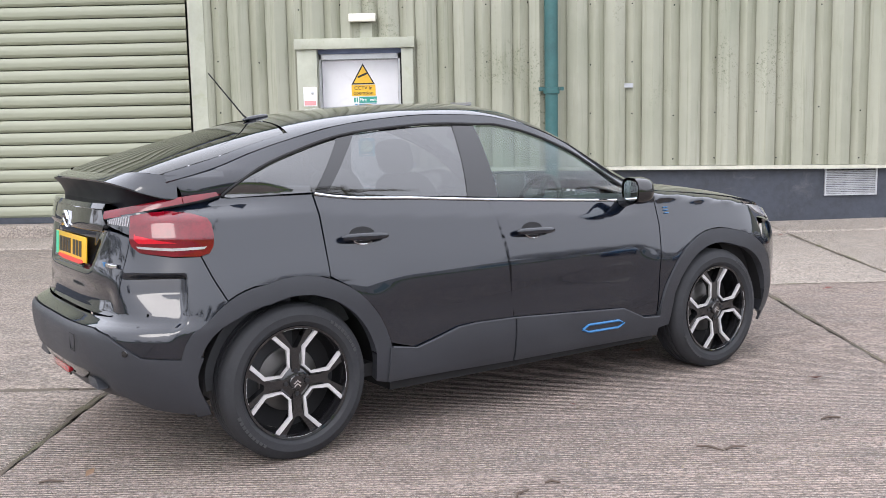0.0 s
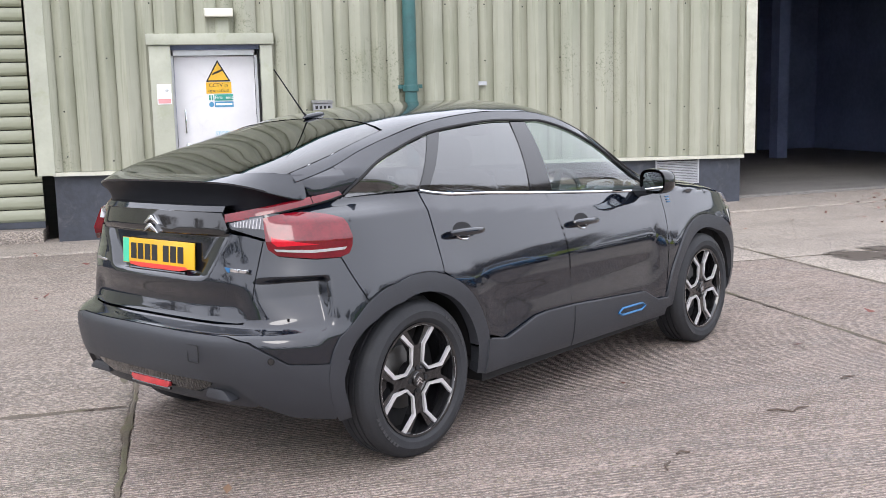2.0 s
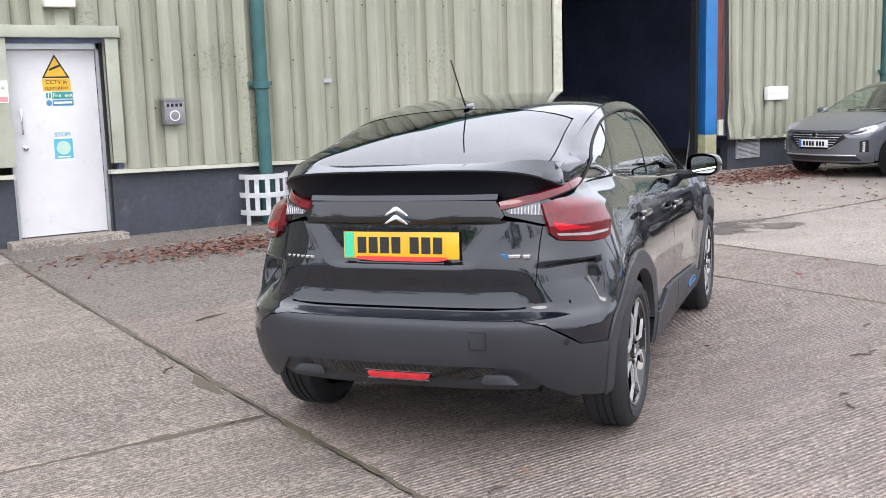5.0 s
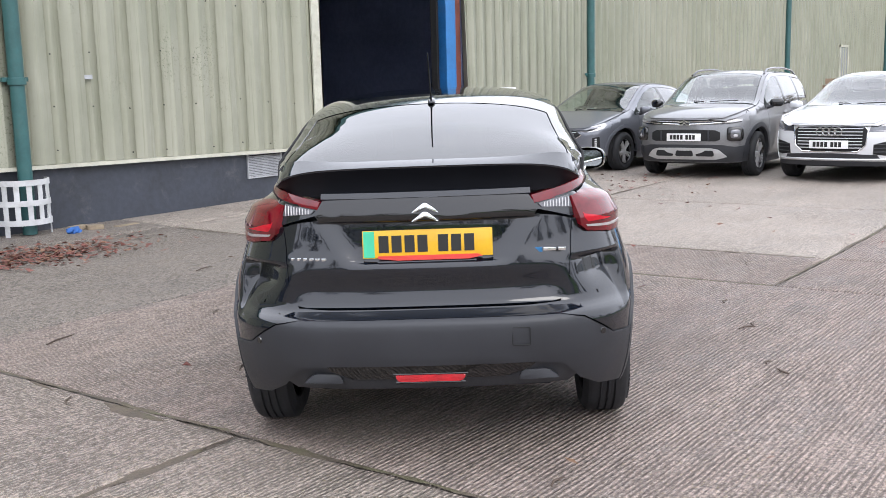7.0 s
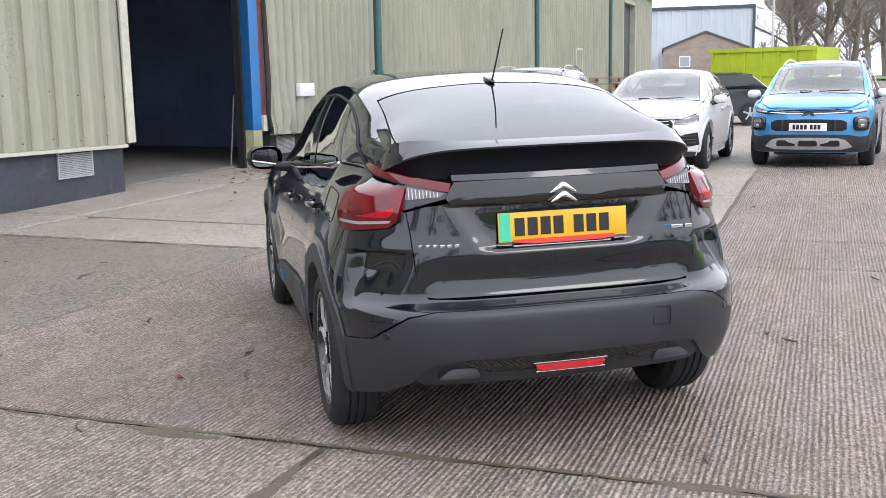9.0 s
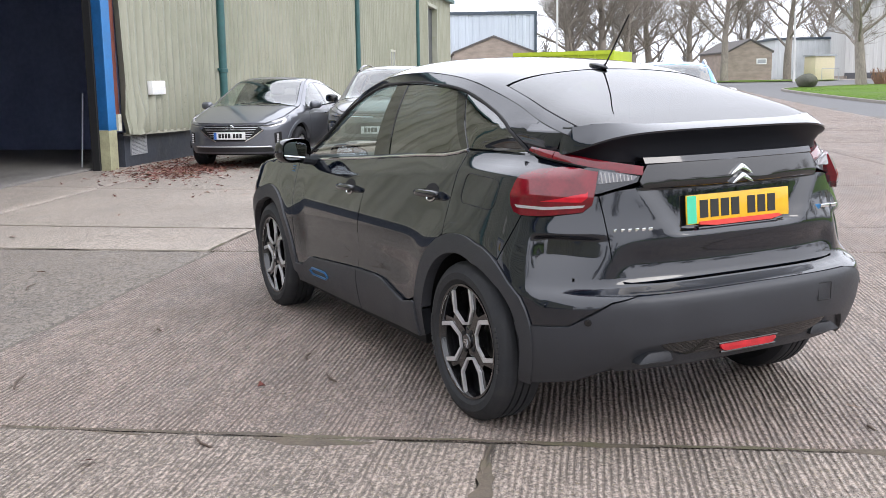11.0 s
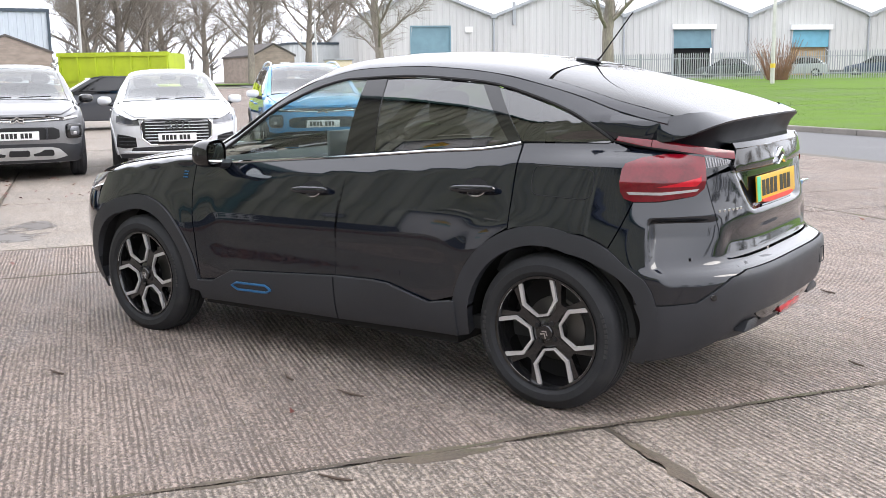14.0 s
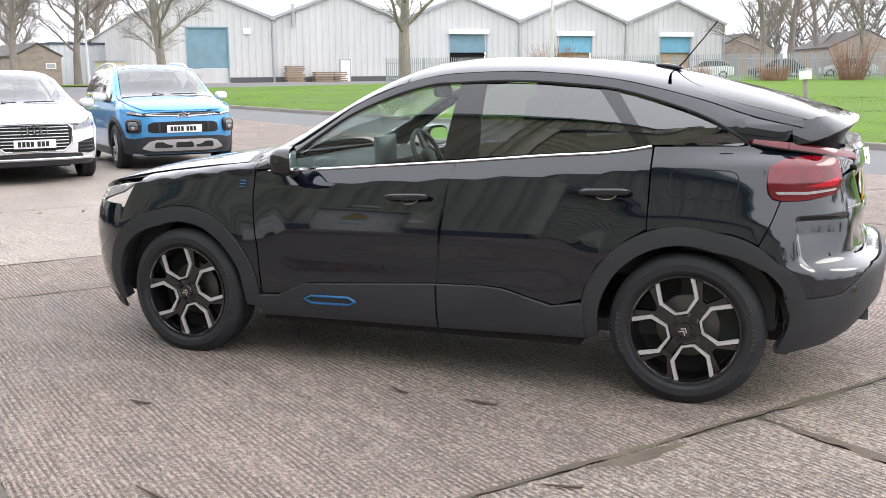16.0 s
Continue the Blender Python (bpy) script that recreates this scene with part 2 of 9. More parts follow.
def letters(text, size, material, parent, name="lettering", m=None, width=None, depth=0.0012):
    """Raised lettering in the built-in font, centred, in the local x-y plane."""
    cu = bpy.data.curves.new(name, "FONT")
    cu.body, cu.size, cu.align_x, cu.align_y, cu.extrude = text, size, "CENTER", "CENTER", depth
    tmp = bpy.data.objects.new(name, cu)
    scene.collection.objects.link(tmp)
    bpy.context.view_layer.update()
    me = bpy.data.meshes.new_from_object(tmp.evaluated_get(bpy.context.evaluated_depsgraph_get()))
    bpy.data.objects.remove(tmp)
    bpy.data.curves.remove(cu)
    if width:
        xs = [v.co.x for v in me.vertices]
        k = width / max(1e-6, max(xs) - min(xs))
        mid = (max(xs) + min(xs)) / 2
        for v in me.vertices:
            v.co.x = (v.co.x - mid) * k
    me.materials.clear()
    me.materials.append(material)
    ob = new(name, me)
    ob.parent = parent
    if m is not None:
        ob.matrix_basis = m
    return ob


# ---- ground ----
def ground_z(x, y):
    """The yard: a shallow dish under the car, level by the wall, rising gently towards the far road."""
    near = 0.0013 + 0.00375 * x - 0.0078 * y + 0.00165 * y * y
    d = math.hypot(x, y)
    near = max(-0.04, min(0.09, near)) * smooth01(16, 8, d) if d > 8 else max(-0.04, min(0.09, near))
    return near + 0.085 * smooth01(3, 11, x) + 1.25 * smooth01(14, 95, d)


def concrete(name, ridges=True, tone=(0.284, 0.222, 0.190), dark=(0.10, 0.088, 0.082), coarse=1.0):
    """Tamped concrete: ridges along x, exposed grit, damp and oily patches."""
    m, nodes, links, bsdf = nodes_of(name)
    co = coords(nodes, True)
    big = noise_out(nodes, links, co, 0.45, 6, 0.62)
    mid = noise_out(nodes, links, co, 2.6, 6, 0.65, (0.5, 1, 1))
    grit = noise_out(nodes, links, co, 150, 3, 0.75)
    stone = noise_out(nodes, links, co, 62 / coarse, 4, 0.75, (0.75, 1, 1))
    patch = noise_out(nodes, links, co, 9, 5, 0.7)
    streak = noise_out(nodes, links, co, 30, 4, 0.6, (0.10, 1.0, 1.0))
    col = mixed(nodes, links, ramp(nodes, links, big, 0.35, 0.7), [c * 1.18 for c in tone], [c * 0.66 for c in tone])
    col = mixed(nodes, links, ramp(nodes, links, mid, 0.46, 0.70, 0, 0.62), col, dark)
    col = mixed(nodes, links, ramp(nodes, links, streak, 0.38, 0.66, 0.35, 0.0), col, [c * 0.45 for c in tone])
    col = mixed(nodes, links, ramp(nodes, links, grit, 0.52, 0.62, 0, 0.72), col, (0.50, 0.46, 0.42))
    col = mixed(nodes, links, ramp(nodes, links, grit, 0.47, 0.37, 0, 0.80), col, (0.05, 0.043, 0.038))
    col = mixed(nodes, links, ramp(nodes, links, stone, 0.51, 0.59, 0, min(0.8, 0.55 * coarse)), col, [min(1, c * 1.85) for c in tone])
    col = mixed(nodes, links, ramp(nodes, links, stone, 0.485, 0.39, 0, 0.72), col, [c * 0.26 for c in tone])
    col = mixed(nodes, links, ramp(nodes, links, patch, 0.55, 0.75, 0, 0.35), col, (0.17, 0.15, 0.11))
    lichen = noise_out(nodes, links, co, 70, 3, 0.6)
    col = mixed(nodes, links, ramp(nodes, links, lichen, 0.60, 0.68, 0, 0.5), col, (0.25, 0.20, 0.085))
    links.new(col, bsdf.inputs["Base Color"])
    links.new(ramp(nodes, links, mid, 0.35, 0.75, 0.88, 0.60), bsdf.inputs["Roughness"])
    h = nodes.new("ShaderNodeMath")
    h.operation = "MULTIPLY_ADD"
    h.inputs[1].default_value = 1.0 * coarse
    links.new(stone, h.inputs[0])
    if ridges:
        w = nodes.new("ShaderNodeTexWave")
        w.wave_type, w.bands_direction, w.wave_profile = "BANDS", "Y", "SIN"
        w.inputs["Scale"].default_value = 12.0
        w.inputs["Distortion"].default_value = 2.4
        w.inputs["Detail"].default_value = 3
        w.inputs["Detail Scale"].default_value = 2.6
        mp = nodes.new("ShaderNodeMapping")
        mp.inputs["Scale"].default_value = (0.16, 1, 1)
        links.new(co, mp.inputs["Vector"])
        links.new(mp.outputs["Vector"], w.inputs["Vector"])
        links.new(w.outputs["Fac"], h.inputs[2])
        # the wave's troughs take a darker colour, stronger in some patches than others
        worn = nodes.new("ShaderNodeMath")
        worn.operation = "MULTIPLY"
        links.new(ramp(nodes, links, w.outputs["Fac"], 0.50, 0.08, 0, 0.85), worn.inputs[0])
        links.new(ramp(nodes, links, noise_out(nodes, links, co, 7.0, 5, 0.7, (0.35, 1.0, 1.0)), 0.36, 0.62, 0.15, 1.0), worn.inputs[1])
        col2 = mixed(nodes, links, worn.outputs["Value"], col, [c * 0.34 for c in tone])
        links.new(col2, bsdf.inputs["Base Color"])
    else:
        links.new(streak, h.inputs[2])
    b = nodes.new("ShaderNodeBump")
    b.inputs["Strength"].default_value, b.inputs["Distance"].default_value = (0.9, 0.011) if ridges else (0.5, 0.006)
    links.new(h.outputs["Value"], b.inputs["Height"])
    links.new(b.outputs["Normal"], bsdf.inputs["Normal"])
    return m


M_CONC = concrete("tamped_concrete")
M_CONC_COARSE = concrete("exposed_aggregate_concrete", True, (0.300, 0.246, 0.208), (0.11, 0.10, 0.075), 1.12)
M_CONC_FLAT = concrete("worn_concrete", False, (0.278, 0.237, 0.204), (0.105, 0.09, 0.075))
M_TARMAC = concrete("old_tarmac", False, (0.128, 0.108, 0.092), (0.034, 0.031, 0.027), 1.35)
M_ROAD = surface("road_asphalt", (0.12, 0.12, 0.123), 0.8, vary=0.2, scale=0.4, grain=90, bump=0.3, bump_scale=120, world_space=True)
M_KERB = surface("kerb_stone", (0.24, 0.22, 0.20), 0.8, vary=0.25, scale=1.5, grain=50, bump=0.2, world_space=True)
M_GRASSBED = surface("grass_turf", (0.086, 0.155, 0.018), 0.9, spec=0.12, vary=0.35, scale=0.5, grain=25, bump=0.6, bump_scale=50, world_space=True)
M_EARTH = surface("far_earth", (0.13, 0.13, 0.09), 0.9, vary=0.3, scale=0.05, grain=2, world_space=True)
M_SEALANT = surface("joint_filler", (0.11, 0.096, 0.08), 0.9, vary=0.35, scale=4, grain=30, bump=0.3, dirt=(0.08, 0.095, 0.035), dirt_amount=0.6, dirt_scale=2.5, world_space=True)


def ground_grid(name, xs, ys, material, lift=0.0, keep=None, cat=""):
    bm = bmesh.new()
    vs = {(i, j): bm.verts.new((x, y, ground_z(x, y) + lift)) for i, x in enumerate(xs) for j, y in enumerate(ys)}
    for i in range(len(xs) - 1):
        for j in range(len(ys) - 1):
            if keep is None or keep((xs[i] + xs[i + 1]) / 2, (ys[j] + ys[j + 1]) / 2):
                bm.faces.new((vs[i, j], vs[i + 1, j], vs[i + 1, j + 1], vs[i, j + 1]))
    return loose(name, bm, material, sharp=60)


def spaced(a, b, n):
    return [a + (b - a) * i / n for i in range(n + 1)]


# one sheet to the horizon, fine near the car; everything paved lies on it
_xs = sorted({-1500.0, -600, -250, -120, -70, *[-40 + 4 * i for i in range(6)], *spaced(-16, 20, 24), *[22 + 4 * i for i in range(26)], 150, 200, 300, 600, 1500})
_ys = sorted({-1500.0, -600, -300, *[-160 + 6 * i for i in range(20)], *spaced(-40, 7.4, 32), 12, 20, 40, 80, 160, 300, 600, 1500})
ground = tagged(ground_grid("ground", _xs, _ys, M_EARTH, -0.05), "flat dull earth far around the yard", "ground", kind="structure")


def slab_mesh(x0, x1, y0, y1, lift=0.0, gap=0.007):
    """One cast bay with rounded arrises, its top on the yard's dish."""
    bm = bmesh.new()
    near = -7 < x0 < 7
    nx, ny = (max(6, int((b - a) / (0.09 if near else 0.35))) for a, b in ((x0, x1), (y0, y1)))
    x0, x1, y0, y1 = x0 + gap, x1 - gap, y0 + gap, y1 - gap
    xs, ys = spaced(x0 + 0.02, x1 - 0.02, nx), spaced(y0 + 0.02, y1 - 0.02, ny)
    xs, ys = [x0, *xs, x1], [y0, *ys, y1]
    def z(i, j):
        edge = i in (0, len(xs) - 1) or j in (0, len(ys) - 1)
        return ground_z(xs[i], ys[j]) + lift - (0.012 if edge else 0.0)
    vs = {(i, j): bm.verts.new((xs[i] + random.uniform(-0.009, 0.009), ys[j] + random.uniform(-0.009, 0.009), z(i, j))) for i in range(len(xs)) for j in range(len(ys))}
    for i in range(len(xs) - 1):
        for j in range(len(ys) - 1):
            bm.faces.new((vs[i, j], vs[i + 1, j], vs[i + 1, j + 1], vs[i, j + 1]))
    ring = [vs[i, 0] for i in range(len(xs))] + [vs[len(xs) - 1, j] for j in range(1, len(ys))]
    ring += [vs[i, len(ys) - 1] for i in range(len(xs) - 2, -1, -1)] + [vs[0, j] for j in range(len(ys) - 2, 0, -1)]
    low = [bm.verts.new((v.co.x, v.co.y, v.co.z - 0.035)) for v in ring]
    for k in range(len(ring)):
        k2 = (k + 1) % len(ring)
        bm.faces.new((ring[k2], ring[k], low[k], low[k2]))
    return bm


yard = tagged(ground_grid("yard_joint_bed", spaced(-26, 66, 46), spaced(-9.6, 7.5, 12), M_SEALANT, -0.012),
              "mossy dark joint filler under the concrete bays of the yard", "yard", kind="structure")
X_LINES = [-24.0, -19.6, -15.2, -10.7, -6.3, -1.87, 2.5, 3.8, 6.9, 11.3, 15.7, 20.1, 28.0, 36.0, 44.0, 54.0, 64.0]
for i in range(len(X_LINES) - 1):
    x0, x1 = X_LINES[i], X_LINES[i + 1]
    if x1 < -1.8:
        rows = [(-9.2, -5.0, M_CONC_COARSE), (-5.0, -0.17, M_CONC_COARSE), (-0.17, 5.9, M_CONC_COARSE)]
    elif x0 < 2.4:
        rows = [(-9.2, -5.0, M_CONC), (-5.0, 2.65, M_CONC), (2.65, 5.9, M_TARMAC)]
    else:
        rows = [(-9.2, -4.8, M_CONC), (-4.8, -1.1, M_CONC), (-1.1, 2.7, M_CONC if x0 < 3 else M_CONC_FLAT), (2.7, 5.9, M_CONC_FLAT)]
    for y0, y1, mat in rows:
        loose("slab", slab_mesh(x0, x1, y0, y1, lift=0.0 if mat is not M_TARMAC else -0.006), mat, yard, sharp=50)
    loose("slab", slab_mesh(x0, x1, 5.9, 7.2, lift=0.012), M_TARMAC if -2 < x0 < 2 else M_CONC_FLAT, yard, sharp=50)


# ---- warehouse ----
def cladding_material():
    m, nodes, links, bsdf = nodes_of("green_cladding")
    co = coords(nodes, True)
    big = noise_out(nodes, links, co, 0.7, 5, 0.6)
    run = noise_out(nodes, links, co, 5.0, 6, 0.65, (1.0, 1.0, 0.10))
    grime = noise_out(nodes, links, co, 2.2, 8, 0.7, (1.0, 1.0, 0.35))
    col = mixed(nodes, links, ramp(nodes, links, big, 0.3, 0.7), (0.306, 0.314, 0.240), (0.362, 0.363, 0.288))
    col = mixed(nodes, links, ramp(nodes, links, run, 0.50, 0.80, 0, 0.65), col, (0.21, 0.225, 0.160))
    col = mixed(nodes, links, ramp(nodes, links, grime, 0.60, 0.80, 0, 0.6), col, (0.165, 0.18, 0.11))
    col = mixed(nodes, links, ramp(nodes, links, run, 0.42, 0.25, 0, 0.35), col, (0.50, 0.495, 0.41))
    # fine rain streaks, algae in patches
    rain = noise_out(nodes, links, co, 26.0, 4, 0.6, (1.0, 1.0, 0.03))
    col = mixed(nodes, links, ramp(nodes, links, rain, 0.52, 0.74, 0, 0.42), col, (0.17, 0.18, 0.115))
    patch = noise_out(nodes, links, co, 1.3, 6, 0.7, (1.0, 1.0, 0.6), 0.6)
    fleck = noise_out(nodes, links, co, 38.0, 4, 0.7)
    speck = nodes.new("ShaderNodeMath")
    speck.operation = "MULTIPLY"
    links.new(ramp(nodes, links, patch, 0.52, 0.68), speck.inputs[0])
    links.new(ramp(nodes, links, fleck, 0.52, 0.66, 0, 0.7), speck.inputs[1])
    col = mixed(nodes, links, speck.outputs[0], col, (0.10, 0.115, 0.06))
    links.new(col, bsdf.inputs["Base Color"])
    links.new(ramp(nodes, links, grime, 0.3, 0.8, 0.42, 0.75), bsdf.inputs["Roughness"])
    b = nodes.new("ShaderNodeBump")
    b.inputs["Strength"].default_value, b.inputs["Distance"].default_value = 0.15, 0.02
    links.new(noise_out(nodes, links, co, 3.0, 3, 0.5), b.inputs["Height"])
    links.new(b.outputs["Normal"], bsdf.inputs["Normal"])
    return m


M_CLAD = cladding_material()
M_TRIM = surface("green_flashing", (0.38, 0.39, 0.315), 0.5, vary=0.12, scale=2, grain=30, dirt=(0.22, 0.25, 0.12), dirt_amount=0.6, dirt_scale=3)
M_PLINTH = surface("dark_painted_plinth", (0.040, 0.046, 0.060), 0.6, vary=0.3, scale=1.6, grain=14, bump=0.35, bump_scale=18, dirt=(0.17, 0.17, 0.17), dirt_amount=0.35, dirt_scale=4, world_space=True)
M_FLASH = surface("white_drip_flashing", (0.52, 0.515, 0.43), 0.5, vary=0.15, scale=3, grain=40, dirt=(0.28, 0.26, 0.18), dirt_amount=0.6, dirt_scale=4)
M_PIPE = surface("teal_pipe_paint", (0.030, 0.105, 0.105), 0.42, vary=0.2, scale=3, grain=30, dirt=(0.10, 0.13, 0.11), dirt_amount=0.5, dirt_scale=3)
M_SHUTTER = surface("green_shutter_slats", (0.280, 0.292, 0.214), 0.45, vary=0.12, scale=1.5, grain=30, stretch=(0.3, 1, 3), dirt=(0.26, 0.28, 0.17), dirt_amount=0.45)
M_DOORPAINT = surface("white_door_paint", (0.68, 0.675, 0.69), 0.4, vary=0.05, scale=2, grain=30, dirt=(0.45, 0.43, 0.42), dirt_amount=0.35, dirt_scale=5)
M_INSIDE = surface("dark_shed_lining", (0.20, 0.24, 0.38), 0.85, vary=0.25, scale=0.7, grain=10, world_space=True)
M_BLUE = surface("blue_post_paint", (0.020, 0.155, 0.40), 0.45, vary=0.2, scale=2, grain=30, dirt=(0.10, 0.12, 0.16), dirt_amount=0.5)
M_POSTBASE = surface("faded_yellow_base", (0.33, 0.32, 0.20), 0.7, vary=0.2, scale=5, grain=40)
M_RUST = surface("red_oxide_steel", (0.16, 0.045, 0.03), 0.7, vary=0.3, scale=6, grain=50)
M_GALV = surface("galvanised_grille", (0.42, 0.43, 0.45), 0.45, 0.3, vary=0.15, scale=5, grain=40)

M_GUARD = surface("chalky_guard_paint", (0.55, 0.56, 0.57), 0.5, vary=0.15, scale=4, grain=40, dirt=(0.25, 0.24, 0.21), dirt_amount=0.5, dirt_scale=5)
WALL_Y = 6.80


def drop(x):
    """The wall's courses fall slightly along it."""
    return -0.0125 * max(-8, min(14, x))


def cladding(name, x0, x1, z0, z1, parent, pitch=0.454, y=WALL_Y, crumple=None, flat_base=False, rib=1.0):
    """Box-profile sheeting: broad ribs 45 mm proud, a folded lower lip."""
    bm = bmesh.new()
    prof, x = [], 4.365 + pitch * math.floor((x0 - 4.365) / pitch)
    while x < x1:
        for dx, dy in ((0.0, -0.052), (0.013, 0.0), (0.018, 0.0), (0.019, 0.022), (0.031, 0.022), (0.032, 0.0), (0.110, 0.0), (0.114, -0.005), (0.118, 0.0), (0.214, 0.0), (0.215, 0.020), (0.222, 0.020), (0.223, 0.0), (0.227, 0.0), (0.240, -0.052), (0.340, -0.052), (0.344, -0.057), (0.348, -0.052)):
            dx, dy = dx * pitch / 0.454, dy * rib
            if x0 <= x + dx <= x1:
                prof.append((x + dx, dy))
        x += pitch
    prof = [(x0, prof[0][1])] + prof + [(x1, prof[-1][1])]
    prof = [p for i, p in enumerate(prof) if i == 0 or p[0] - prof[i - 1][0] > 1e-4]
    zs = [z0, z0 + 0.08, z0 + 0.3, z0 + 0.8, (z0 + z1) / 2, z1] if crumple else [z0, z1]
    rows = []
    for k, z in enumerate(zs):
        row = []
        for px, dy in prof:
            zz = z + (drop(px) if k < len(zs) - 1 and not flat_base else 0)
            yy = y + dy
            if crumple:
                w = crumple(px, z)
                yy += w * noise.noise((px * 3.1, z * 4.0, 1.7)) - abs(w) * 0.4
                zz += 0.5 * w * noise.noise((px * 4.1, 0.3, 5.7)) if k == 0 else 0
            row.append(bm.verts.new((px, yy, zz)))
        rows.append(row)
    for a, b in zip(rows, rows[1:]):
        for i in range(len(a) - 1):
            bm.faces.new((a[i], a[i + 1], b[i + 1], b[i]))
    return loose(name, bm, M_CLAD, parent, sharp=20)


def plain(name, material, parent, *boxes, label="", bevel=0.0):
    bm = bmesh.new()
    for b in boxes:
        box(bm, *b, bevel=bevel)
    return part(name, bm, material, parent, label)


EAVES = 5.6
wall = thing("wall_south", label="pale green ribbed metal cladding on a dark painted plinth", category="wall", kind="structure")
cladding("cladding_sheet", -2.98, -1.82, 0.80, EAVES, wall)
cladding("cladding_sheet", -1.82, -0.45, 2.30, EAVES, wall)
cladding("cladding_sheet", -0.45, 5.86, 0.80, EAVES, wall)
cladding("cladding_sheet", 5.80, 9.60, 5.0, EAVES, wall, y=WALL_Y + 0.02)
cladding("cladding_sheet", -8.5, -2.98, 4.3, EAVES, wall, y=WALL_Y + 0.02)
cladding("cladding_sheet", -20, -8.5, 0.8, EAVES, wall)
cladding("cladding_sheet", 9.56, 13.9, 0.78, EAVES, wall, pitch=0.29, rib=1.35, crumple=lambda x, z: 0.16 * smooth01(11.3, 9.6, x) * smooth01(2.6, 0.7, z))
cladding("cladding_sheet", 13.9, 26.0, 0.78, EAVES, wall, pitch=0.29, rib=1.5)
cladding("cladding_sheet", 26.0, 40.9, 0.78, EAVES, wall, pitch=0.29, rib=1.5)
cladding("cladding_sheet", 43.9, 48.8, 0.78, EAVES, wall)
cladding("cladding_sheet", 40.9, 43.9, 4.9, EAVES, wall, flat_base=True)
plain("wall_core", M_INSIDE, wall, (-20, 6.85, 2.2, -8.4, 7.0, EAVES), (-2.95, 6.85, 2.2, 5.85, 7.0, EAVES), (9.62, 6.85, 0.7, 40.9, 7.0, EAVES), (43.9, 6.85, 0.0, 48.8, 7.0, EAVES),
      (-2.95, 6.85, 0.7, -1.75, 7.0, 2.2), (-0.5, 6.85, 0.7, 5.85, 7.0, 2.2), (-8.4, 6.85, 4.25, -2.95, 7.0, EAVES), (5.85, 6.86, 4.95, 9.62, 7.0, EAVES))


def sloped_strip(bm, x0, x1, y0, y1, z0, z1, n=6):
    for i in range(n):
        a, b = x0 + (x1 - x0) * i / n, x0 + (x1 - x0) * (i + 1) / n
        vs = []
        for x in (a, b):
            for yy, zz in ((y0, z0), (y1, z0), (y1, z1), (y0, z1)):
                vs.append(bm.verts.new((x, yy, zz + drop(x))))
        for q in ((0, 1, 5, 4), (1, 2, 6, 5), (2, 3, 7, 6), (3, 0, 4, 7)):
            bm.faces.new([vs[k] for k in q])
        if i == 0:
            bm.faces.new(vs[:4][::-1])
        if i == n - 1:
            bm.faces.new(vs[4:])


for x0, x1 in ((-20, -8.5), (-2.98, -1.62), (-0.62, 5.83), (9.72, 40.9)):
    bm = bmesh.new()
    sloped_strip(bm, x0, x1, 6.845, 7.0, -0.1, 0.79)
    bmesh.ops.remove_doubles(bm, verts=bm.verts, dist=1e-4)
    part("plinth", bm, M_PLINTH, wall, "dark grey-blue painted masonry plinth")
    bm = bmesh.new()
    sloped_strip(bm, x0, x1 - (0.0 if x1 < 9 else 0.0), 6.745, 6.86, 0.752, 0.796, n=12)
    bmesh.ops.remove_doubles(bm, verts=bm.verts, dist=1e-4)
    part("drip_flashing", bm, M_FLASH, wall, "dirty white drip flashing")
# corner flashings at the openings
bm = bmesh.new()
box(bm, -3.17, 6.735, 0.80, -2.955, 6.765, 4.4)
box(bm, -3.17, 6.735, 0.80, -3.145, 7.12, 4.4)
part("corner_flashing", bm, M_TRIM, wall, "flat green corner flashing")
bm = bmesh.new()
box(bm, 5.83, 6.735, 0.74, 6.01, 6.765, 5.1)
box(bm, 5.985, 6.735, 0.74, 6.01, 7.15, 5.1)
part("corner_flashing", bm, M_FLASH, wall, "pale corner flashing")
bm = bmesh.new()
box(bm, 5.80, 6.72, 4.90, 9.70, 6.80, 5.05)
part("opening_head", bm, M_TRIM, wall)
# fixings
bm = bmesh.new()
for zrow in (0.93, 1.45, 2.05, 2.75, 3.4):
    x = -2.98 + 0.17
    while x < 5.8:
        if not (-1.9 < x < -0.4 and zrow < 2.35):
            bmesh.ops.create_icosphere(bm, subdivisions=1, radius=0.010, matrix=Matrix.Translation((x, WALL_Y - 0.038, zrow + drop(x) + random.uniform(-0.05, 0.05))))
        x += 0.25 * random.choice((1, 1, 2))
part("cladding_screws", bm, M_DARK, wall, sharp=0)["kind"] = "stuff"

